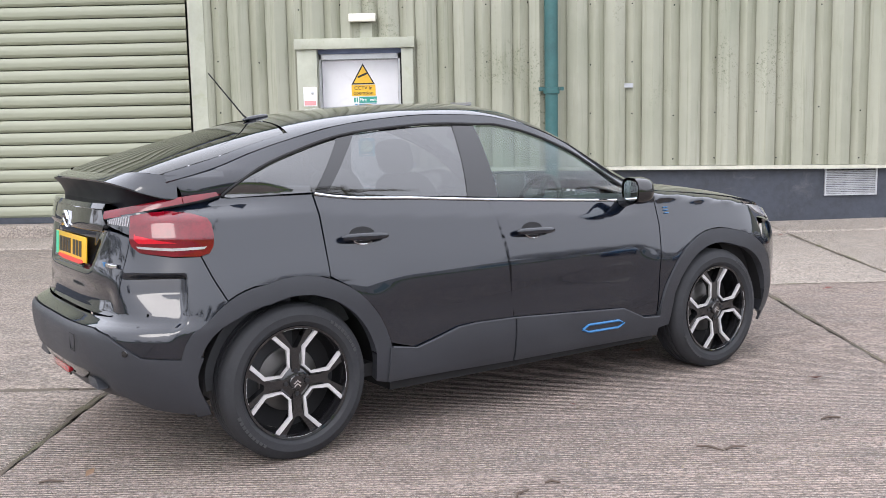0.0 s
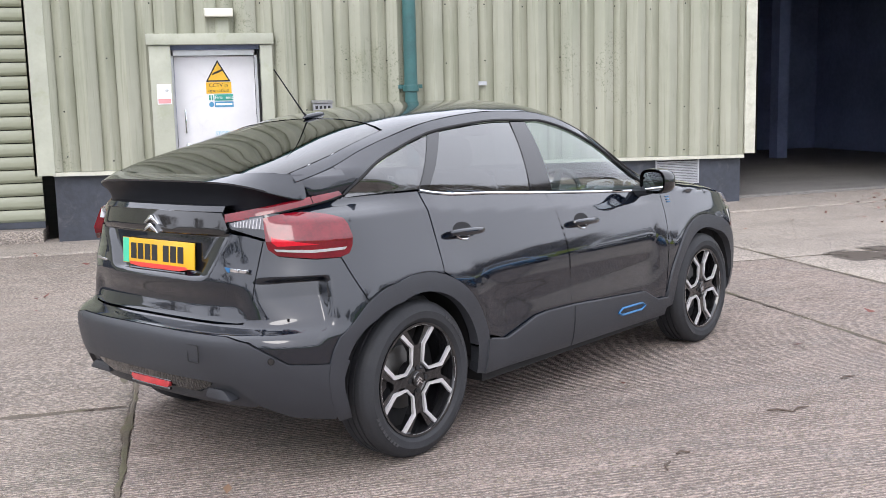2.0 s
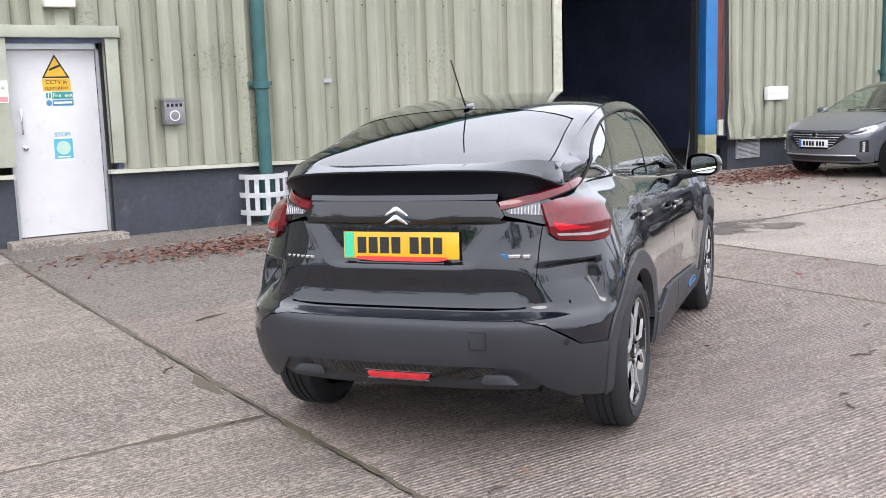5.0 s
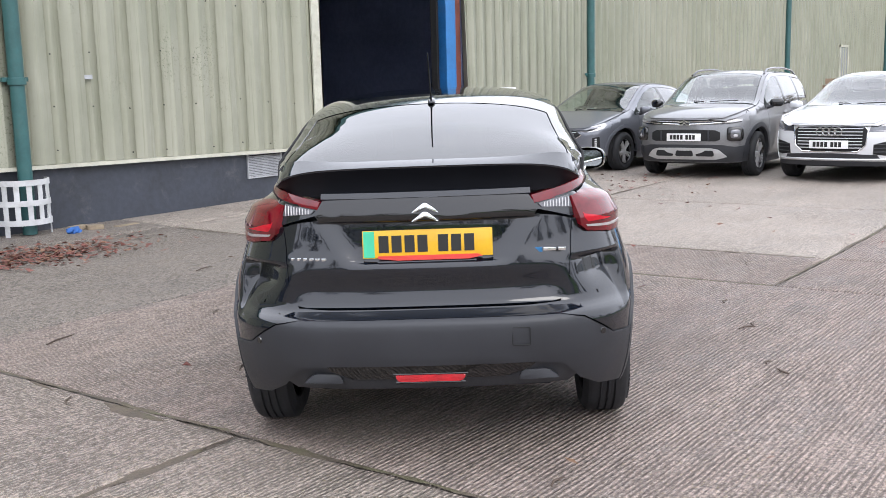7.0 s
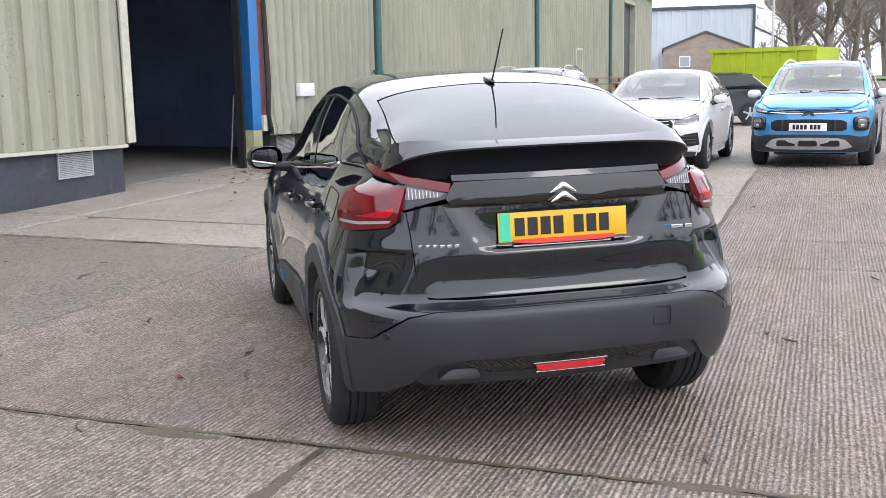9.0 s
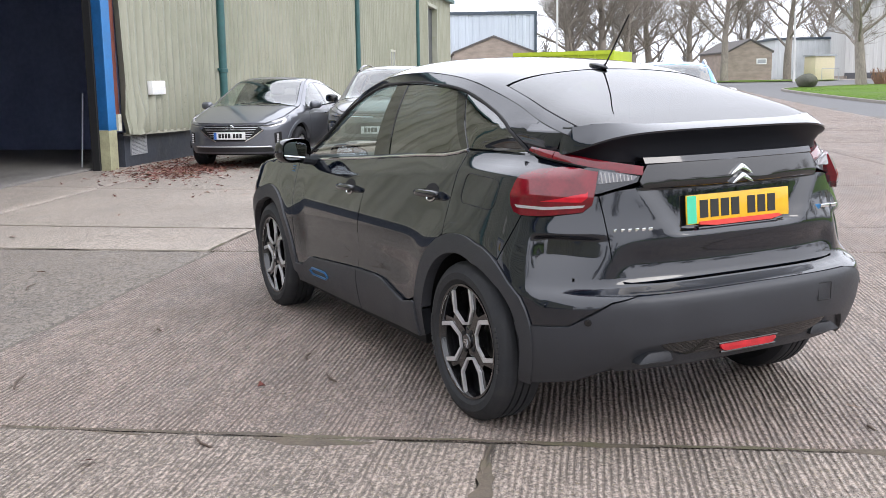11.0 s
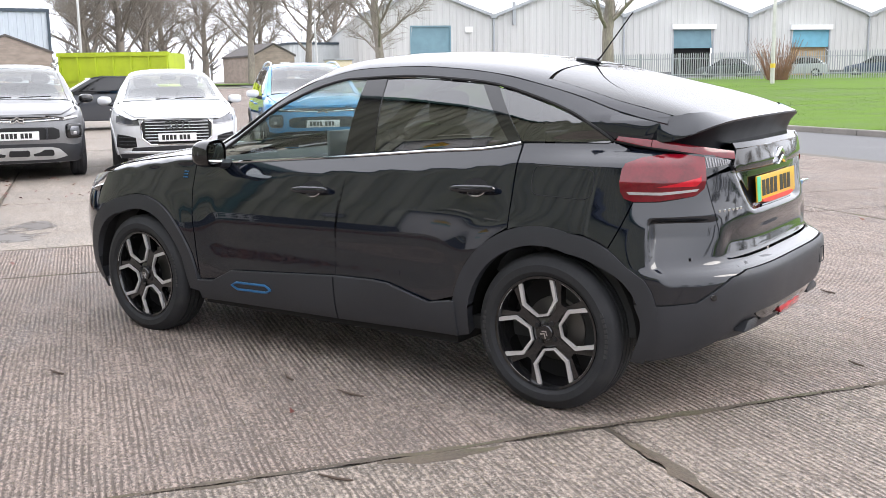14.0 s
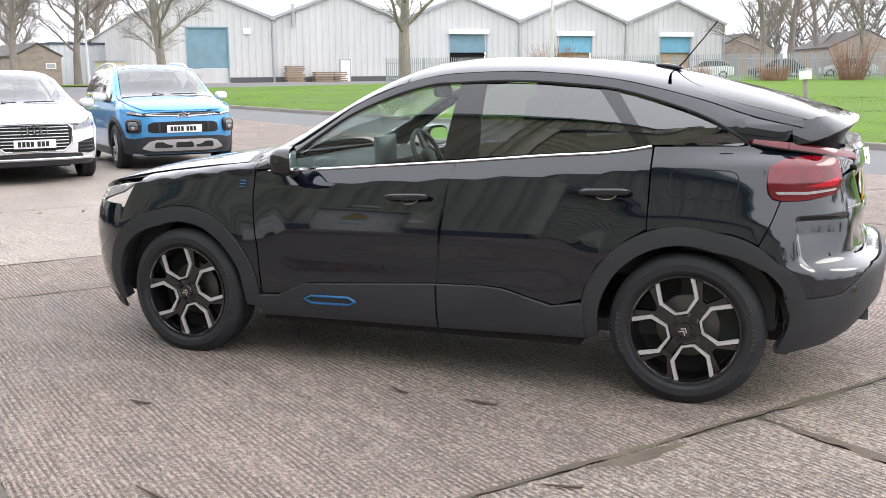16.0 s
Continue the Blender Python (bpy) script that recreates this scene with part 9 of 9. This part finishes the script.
def bare_tree(seed, height=11.0, girth=0.34, fork=0.3, spread=1.0, dense=1.0):
    """A winter tree: tapered trunk, limbs, boughs and a haze of twigs. Returns (trunk mesh, crown mesh)."""
    rnd = random.Random(seed)
    trunk, crown = bmesh.new(), bmesh.new()

    def grow(bm, p, d, length, r0, r1, seg, n, wander, lift):
        pts, rs = [p.copy()], [r0]
        for i in range(n):
            d = (d + Vector((rnd.uniform(-1, 1), rnd.uniform(-1, 1), rnd.uniform(-0.6, 0.8) + lift)) * wander).normalized()
            p = p + d * (length / n)
            pts.append(p.copy())
            rs.append(r0 + (r1 - r0) * (i + 1) / n)
        tube(bm, pts, rs, seg, caps=False)
        return pts

    base = grow(trunk, Vector((0, 0, -0.2)), Vector((0, 0, 1)), height * 0.62, girth, girth * 0.38, 10, 7, 0.10, 0.1)
    def along(pts, t):
        f = t * (len(pts) - 1)
        i = min(int(f), len(pts) - 2)
        return pts[i].lerp(pts[i + 1], f - i), (pts[i + 1] - pts[i]).normalized()
    n1 = int(11 * dense)
    for a in range(n1):
        t = fork + (1 - fork) * (a + rnd.random() * 0.6) / n1
        p, d = along(base, min(0.999, t))
        az = 2.4 * a + rnd.uniform(-0.4, 0.4)
        out = Vector((math.cos(az), math.sin(az), 0.45 + 0.7 * t))
        L = height * (0.44 - 0.17 * t) * spread * rnd.uniform(0.8, 1.15)
        limb = grow(trunk, p, out.normalized(), L, girth * 0.36 * (1.1 - 0.5 * t), 0.035, 6, 6, 0.20, 0.18)
        for b in range(int(9 * dense)):
            p2, d2 = along(limb, 0.18 + 0.81 * (b + rnd.random()) / (9 * dense))
            s2 = (d2 + Vector((rnd.uniform(-1, 1), rnd.uniform(-1, 1), rnd.uniform(-0.3, 0.8)))).normalized()
            bough = grow(crown, p2, s2, L * rnd.uniform(0.28, 0.5), 0.035, 0.014, 4, 4, 0.28, 0.1)
            for c in range(int(8 * dense)):
                p3, d3 = along(bough, 0.2 + 0.79 * rnd.random())
                s3 = (d3 + Vector((rnd.uniform(-1.1, 1.1), rnd.uniform(-1.1, 1.1), rnd.uniform(-0.5, 0.7)))).normalized()
                twig = grow(crown, p3, s3, rnd.uniform(0.5, 1.3), 0.014, 0.007, 3, 3, 0.32, -0.15)
                for e in range(3):
                    p4, d4 = along(twig, 0.3 + 0.6 * rnd.random())
                    s4 = (d4 + Vector((rnd.uniform(-1, 1), rnd.uniform(-1, 1), rnd.uniform(-0.5, 0.5)))).normalized()
                    grow(crown, p4, s4, rnd.uniform(0.3, 0.7), 0.010, 0.006, 3, 1, 0.2, 0.0)
    out = []
    for nm, bm in (("trunk", trunk), ("crown", crown)):
        me = bpy.data.meshes.new(nm)
        for f in bm.faces:
            f.smooth = True
        bm.to_mesh(me)
        bm.free()
        me.materials.append(M_BARK)
        out.append(me)
    return out


TREES = [bare_tree(5, 11.5, 0.36, 0.30, 1.0), bare_tree(11, 12.5, 0.34, 0.35, 1.05), bare_tree(23, 10.5, 0.30, 0.42, 0.95), bare_tree(31, 13.0, 0.42, 0.22, 0.9, 1.25)]


def tree(kind, x, y, yaw=0.0, k=1.0, label="bare winter tree with a spreading crown of twigs"):
    th = thing("tree", pose(x, y, ground_z(x, y), 0, 0, yaw) @ Matrix.Scale(k, 4), label, "tree", "bare trees")
    th.scale = (k, k, k)
    for nm, me in zip(("trunk", "crown"), TREES[kind]):
        o = new(nm, me)
        o.parent = th
    return th


for i, (kd, x, y, k) in enumerate((
        (0, 58.9, -16.9, 1.0), (1, 79.0, -16.3, 1.0), (2, 75.4, -11.0, 1.1), (3, 93.0, -2.0, 1.15), (3, 90.0, 0.8, 1.05), (0, 97.0, -4.0, 1.1), (2, 96.0, 1.0, 1.1),
        (1, 35.8, -20.8, 0.95), (0, 60.0, -74.5, 1.15), (1, 62.0, -80.5, 1.2), (2, 46.0, -68.8, 1.0), (0, 38.0, -84.0, 1.1), (1, 70.0, -95.0, 1.2),
        (3, 118.0, -8.0, 1.2), (3, 124.0, -13.0, 1.2), (0, 116.0, -6.0, 1.1), (3, 130.0, -30.0, 1.3), (3, 128.0, -20.0, 1.1),
        (0, 6.0, -58.0, 0.9), (1, -6.0, -66.0, 0.9), (2, -15.0, -56.0, 1.0), (3, -27.0, -68.0, 1.0), (0, -38.0, -60.0, 1.0), (1, 14.0, -62.0, 1.0), (3, -2.0, -78.0, 1.1),
        (0, -48.0, -22.0, 1.1), (1, -58.0, -10.0, 1.1), (3, -62.0, 4.0, 1.2), (2, -50.0, 16.0, 1.1), (3, -40.0, -55.0, 1.3), (0, 26.0, -62.0, 1.1))):
    tree(kd, x, y, 47 * i, k)


def shrub(x, y, h, w, seed, colour):
    rnd = random.Random(seed)
    th = thing("shrub", pose(x, y, ground_z(x, y) + 0.08), "leafless reddish brown shrub by the fence", "shrub")
    bm = bmesh.new()
    for k in range(160):
        a, r = rnd.uniform(0, 6.28), w * 0.25 * rnd.random() ** 0.5
        p = Vector((r * math.cos(a), r * math.sin(a), 0))
        d = Vector((math.cos(a) * rnd.uniform(0.1, 0.6), math.sin(a) * rnd.uniform(0.1, 0.6), 1)).normalized()
        L = h * rnd.uniform(0.5, 1.0)
        mid = p + d * L * 0.5 + Vector((rnd.uniform(-0.1, 0.1), rnd.uniform(-0.1, 0.1), 0))
        tube(bm, [p, mid, p + d * L + Vector((rnd.uniform(-0.2, 0.2), rnd.uniform(-0.2, 0.2), 0))], [0.02, 0.014, 0.008], 3, caps=False)
    part("brush", bm, colour, th)["kind"] = "stuff"


M_TWIGRED = surface("reddish_stems", (0.26, 0.15, 0.10), 0.85, vary=0.3, scale=3)
for i, (x, y, h, w) in enumerate(((49.7, -40.7, 3.0, 2.6), (44.5, -48.5, 1.2, 4.5), (37.5, -56.0, 3.1, 3.2), (41.0, -52.5, 1.3, 3.5), (59.0, -18.3, 1.1, 2.4), (31.0, -63.0, 1.5, 3.0))):
    shrub(x, y, h, w, i, M_TWIGRED)


# far woods close the horizon all round
def woods():
    bm = bmesh.new()
    rnd = random.Random(9)
    for k in range(900):
        a = rnd.uniform(0, 2 * math.pi)
        r = rnd.uniform(170, 260)
        x, y = r * math.cos(a), r * math.sin(a)
        h = rnd.uniform(6, 13) * (1 + 0.25 * math.sin(5 * a))
        z = ground_z(x, y) - 0.2
        w = rnd.uniform(1.4, 3.2)
        tube(bm, [(x, y, z), (x, y, z + h * 0.45)], [0.3, 0.2], 4, caps=False)
        for j in range(26):
            az, t = rnd.uniform(0, 6.28), rnd.uniform(0.2, 0.75)
            q = Vector((x, y, z + h * t))
            e = q + Vector((math.cos(az) * w * rnd.uniform(0.5, 1.2), math.sin(az) * w * rnd.uniform(0.5, 1.2), h * rnd.uniform(0.1, 0.3)))
            tube(bm, [q, e], [0.16, 0.05], 3, caps=False)
    me = bpy.data.meshes.new("far_woods")
    bm.to_mesh(me)
    bm.free()
    me.materials.append(surface("hazy_far_wood", (0.20, 0.19, 0.18), 0.95, vary=0.2, scale=0.05, grain=1, world_space=True))
    tagged(new("far_woods", me), "hazy belt of bare woodland along the horizon", "woods", kind="stuff")


woods()


# a rough hedge closes the place behind, where the paintwork mirrors it
def hedge(ax, ay, bx, by, h, seed):
    rnd = random.Random(seed)
    L = math.hypot(bx - ax, by - ay)
    n = int(L * 90)
    verts, faces = [], []
    for i in range(n):
        s, t = rnd.random(), rnd.random()
        top = h * (0.8 + 0.35 * noise.noise((s * L * 0.35, seed, 0)))
        x = ax + (bx - ax) * s + rnd.uniform(-0.7, 0.7)
        y = ay + (by - ay) * s + rnd.uniform(-0.7, 0.7)
        z = ground_z(x, y) + top * t
        r = rnd.uniform(0.08, 0.22)
        k = len(verts)
        for q in range(4):
            verts.append((x + rnd.uniform(-r, r), y + rnd.uniform(-r, r), z + rnd.uniform(-r, r) + 0.1))
        faces += [(k, k + 1, k + 2), (k, k + 2, k + 3)]
    me = bpy.data.meshes.new("hedge")
    me.from_pydata(verts, [], faces)
    me.materials.append(bpy.data.materials.get("hedge_leaves") or surface("hedge_leaves", (0.050, 0.058, 0.028), 0.8, vary=0.4, scale=1.5, grain=12, world_space=True))
    tagged(new("hedge", me), "dense dark green hedge along the road", "hedge", kind="stuff")


hedge(-24, -24.8, 0, -25.2, 1.5, 1)
hedge(-26.5, -16, -26.5, 6.4, 2.8, 2)


# ---- litter on the yard ----
def leaf_mesh(rng_, n, where, size=(0.02, 0.05)):
    verts, faces = [], []
    for i in range(n):
        x, y = where()
        z = ground_z(x, y) + rng_.uniform(0.004, 0.03)
        a, s = rng_.uniform(0, 6.28), rng_.uniform(*size)
        c, d = math.cos(a) * s, math.sin(a) * s
        t1, t2 = rng_.uniform(-0.015, 0.02), rng_.uniform(-0.01, 0.025)
        k = len(verts)
        verts += [(x - c, y - d, z), (x - d * 0.45, y + c * 0.45, z + t1), (x + c, y + d, z + t2), (x + d * 0.45, y - c * 0.45, z + 0.006)]
        faces += [(k, k + 1, k + 2), (k, k + 2, k + 3)]
    me = bpy.data.meshes.new("fallen_leaves")
    me.from_pydata(verts, [], faces)
    return me


def leaf_material():
    m, nodes, links, bsdf = nodes_of("dead_leaves")
    g = nodes.new("ShaderNodeNewGeometry")
    r = nodes.new("ShaderNodeValToRGB")
    els = r.color_ramp.elements
    els[0].color, els[1].color = (0.09, 0.035, 0.024, 1), (0.20, 0.12, 0.07, 1)
    for p, c in ((0.35, (0.17, 0.055, 0.045, 1)), (0.7, (0.20, 0.08, 0.06, 1))):
        e = els.new(p)
        e.color = c
    links.new(g.outputs["Random Per Island"], r.inputs["Fac"])
    links.new(r.outputs["Color"], bsdf.inputs["Base Color"])
    bsdf.inputs["Roughness"].default_value = 0.6
    return m


M_LEAF = leaf_material()
rl = random.Random(4)


def drift(cx, cy, sx, sy):
    return lambda: (rl.gauss(cx, sx), min(6.75, rl.gauss(cy, sy)))


for label, n, where in (
        ("drift of wet red-brown leaves by the downpipe", 900, drift(0.3, 5.35, 0.65, 0.30)),
        ("drift of red-brown leaves in front of the parked saloon", 1500, drift(9.2, 5.65, 0.75, 0.38)),
        ("red-brown leaves along the foot of the wall", 500, drift(10.8, 6.45, 1.2, 0.18)),
        ("few brown leaves near the fire door", 120, drift(-0.9, 5.5, 0.5, 0.35)),
        ("leaves blown before the parked cars", 130, lambda: (rl.uniform(6.0, 9.8), rl.gauss(3.6, 1.0))),
        ("single leaves scattered on the concrete", 90, lambda: (rl.uniform(-6, 9), rl.uniform(-6, 6)))):
    me = leaf_mesh(rl, n, where)
    me.materials.append(M_LEAF)
    tagged(new("fallen_leaves", me), label, "leaves", kind="stuff")

M_TWIG = flat("dark_wet_twig", (0.085, 0.06, 0.045), 0.7)
for x, y, a, L in ((1.14, -1.40, -30, 0.12), (1.25, -1.40, 20, 0.10), (-1.08, 0.69, 35, 0.16), (-0.72, 0.90, 10, 0.12), (-1.27, 2.20, 20, 0.26), (0.30, -1.90, 60, 0.10), (-1.60, -1.67, 5, 0.10), (0.43, -1.78, 0, 0.06),
                   (1.8, -1.0, 15, 0.10), (-2.0, 0.98, 50, 0.14), (-0.3, -2.6, 10, 0.12), (2.2, -2.4, 30, 0.12), (-3.0, 1.9, 70, 0.15), (0.9, 3.4, 15, 0.22), (-0.2, 1.95, 35, 0.12), (3.3, -0.6, 20, 0.12)):
    th = thing("twig", pose(x, y, ground_z(x, y) + 0.006, 0, 0, a), "small dark fallen twig on the concrete", "twig", "twigs")
    bm = bmesh.new()
    tube(bm, [(-L / 2, 0, 0), (-L * 0.1, 0.012, 0.004), (L / 2, -0.006, 0.002)], [0.004, 0.006, 0.003], 6)
    part("stick", bm, M_TWIG, th)

# shallow rainwater
M_WATER = None


def puddle(cx, cy, rx, ry, seed):
    global M_WATER
    if M_WATER is None:
        m, nodes, links, bsdf = nodes_of("rain_water")
        bsdf.inputs["Base Color"].default_value = (0.115, 0.098, 0.085, 1)
        bsdf.inputs["Roughness"].default_value = 0.32
        bsdf.inputs["IOR"].default_value = 1.33
        b = nodes.new("ShaderNodeBump")
        b.inputs["Strength"].default_value = 0.05
        links.new(noise_out(nodes, links, coords(nodes, True), 9, 2), b.inputs["Height"])
        links.new(b.outputs["Normal"], bsdf.inputs["Normal"])
        links.new(ramp(nodes, links, noise_out(nodes, links, coords(nodes, True), 2.6, 6, 0.6), 0.40, 0.58), bsdf.inputs["Alpha"])
        M_WATER = m
    bm = bmesh.new()
    n = 48
    ring, inner = [], []
    for k in range(n):
        a = 2 * math.pi * k / n
        r = 1 + 0.35 * noise.noise((math.cos(a) * 1.3 + seed, math.sin(a) * 1.3, seed)) + 0.12 * noise.noise((math.cos(a) * 5, math.sin(a) * 5, seed))
        x, y = cx + rx * r * math.cos(a), cy + ry * r * math.sin(a)
        ring.append(bm.verts.new((x, y, ground_z(x, y) + 0.0015)))
        x, y = cx + 0.9 * rx * r * math.cos(a), cy + 0.9 * ry * r * math.sin(a)
        inner.append(bm.verts.new((x, y, ground_z(x, y) + 0.0035)))
    for k in range(n):
        bm.faces.new((ring[k], ring[(k + 1) % n], inner[(k + 1) % n], inner[k]))
    bm.faces.new(inner)
    tagged(part("puddle", bm, M_WATER), "thin rain puddle on the concrete", "puddle")



puddle(4.95, 2.5, 0.75, 0.42, 3.0)


# silt and moss in the joints
M_SILT = surface("joint_silt", (0.100, 0.080, 0.060), 0.95, vary=0.35, scale=5, grain=60, bump=0.6, bump_scale=90, dirt=(0.095, 0.11, 0.035), dirt_amount=0.85, dirt_scale=2.0, world_space=True)


def silt(ax, ay, bx, by, seed, width=0.024):
    """An uneven ribbon of silt along a joint."""
    L = math.hypot(bx - ax, by - ay)
    dx, dy = (bx - ax) / L, (by - ay) / L
    bm = bmesh.new()
    prev = None
    n = int(L / 0.05)
    for i in range(n + 1):
        s = L * i / n
        c = 0.012 * noise.noise((s * 2.1, seed, 0))
        end = min(1.0, 0.12 + s / 0.2, 0.12 + (L - s) / 0.2)
        w = [max(0.003, end * width * (0.55 + 1.1 * noise.noise((s * 1.7, seed, q)) + 0.8 * noise.noise((s * 9.0, seed, q)))) for q in (3.0, 8.0)]
        row = []
        for o, lift in ((c - w[0], 0.0006), (c, 0.004), (c + w[1], 0.0006)):
            x, y = ax + dx * s - dy * o, ay + dy * s + dx * o
            row.append(bm.verts.new((x, y, ground_z(x, y) + lift)))
        if prev:
            for j in range(2):
                bm.faces.new((prev[j], row[j], row[j + 1], prev[j + 1]))
        prev = row
    bmesh.ops.recalc_face_normals(bm, faces=bm.faces)
    tagged(part("joint_silt", bm, M_SILT), "mossy brown silt filling a joint in the concrete", "silt", kind="stuff")


for k, (a, b, c, d) in enumerate(((-1.87, -5.0, -1.87, 5.8), (2.5, -1.1, 2.5, 5.8), (-6.2, -0.17, -1.9, -0.17), (2.52, 2.7, 9.0, 2.7), (2.52, -1.1, 9.0, -1.1), (-1.85, -5.0, 6.8, -5.0), (3.8, -1.0, 3.8, 5.8))):
    silt(a, b, c, d, k * 3.7)
# spalled edges and gathered grit along the joint nearest the tail
for k, (a, b, c, d, w) in enumerate(((-1.93, 0.30, -1.91, 0.80, 0.06), (-1.92, 1.25, -1.90, 1.50, 0.045), (-1.90, -0.75, -1.88, -0.35, 0.05), (-1.90, -1.9, -1.88, -1.5, 0.04), (-2.6, -0.17, -2.1, -0.18, 0.05))):
    silt(a, b, c, d, 71.0 + k * 2.3, w)
# a strip of moss and dirt where the wall meets the yard
for k, (a, b) in enumerate(((-0.6, 0.9), (1.5, 5.7), (10.0, 20.0))):
    silt(a, 6.66, b, 6.66, 31.0 + k, 0.13)

rag = thing("rag", pose(1.55, 6.36, ground_z(1.55, 6.36)), "crumpled blue cloth rag at the foot of the pipe", "rag")
bm = bmesh.new()
superball(bm, 0.09, 0.05, 0.05, 2.0, pose(0, 0, 0.03))
for v in bm.verts:
    v.co += Vector((noise.noise(v.co * 22), noise.noise(v.co * 22 + Vector((5, 0, 0))), 0.4 * noise.noise(v.co * 25))) * 0.035
    v.co.z = max(0.001, v.co.z)
part("cloth", bm, surface("blue_rag_cloth", (0.03, 0.12, 0.38), 0.9, vary=0.3, scale=20, grain=200), rag)
M_STONE = surface("old_stone_block", (0.25, 0.20, 0.14), 0.9, vary=0.3, scale=6, grain=60, bump=0.4, bump_scale=50)
for x, y, a, w in ((1.72, 6.55, 12, 0.11), (1.86, 6.42, -20, 0.09), (2.25, 6.38, 8, 0.16)):
    st = thing("loose_brick", pose(x, y, ground_z(x, y), 0, 0, a), "broken brick lying by the wall", "brick", "broken bricks")
    bm = bmesh.new()
    box(bm, -w, -0.05, 0, w, 0.05, 0.06 if w < 0.15 else 0.02, bevel=0.008)
    part("block", bm, M_STONE, st)
broom = thing("broom", pose(9.25, 7.35, 0.06), "broom with a blue head leaning inside the doorway", "broom")
bm = bmesh.new()
tube(bm, [(0, 0, 0.07), (0.22, 0.02, 1.25)], 0.012, 8)
part("handle", bm, M_GALV, broom)
bm = bmesh.new()
box(bm, -0.06, -0.13, 0, 0.02, 0.13, 0.08, bevel=0.01)
part("head", bm, M_BLUE, broom)
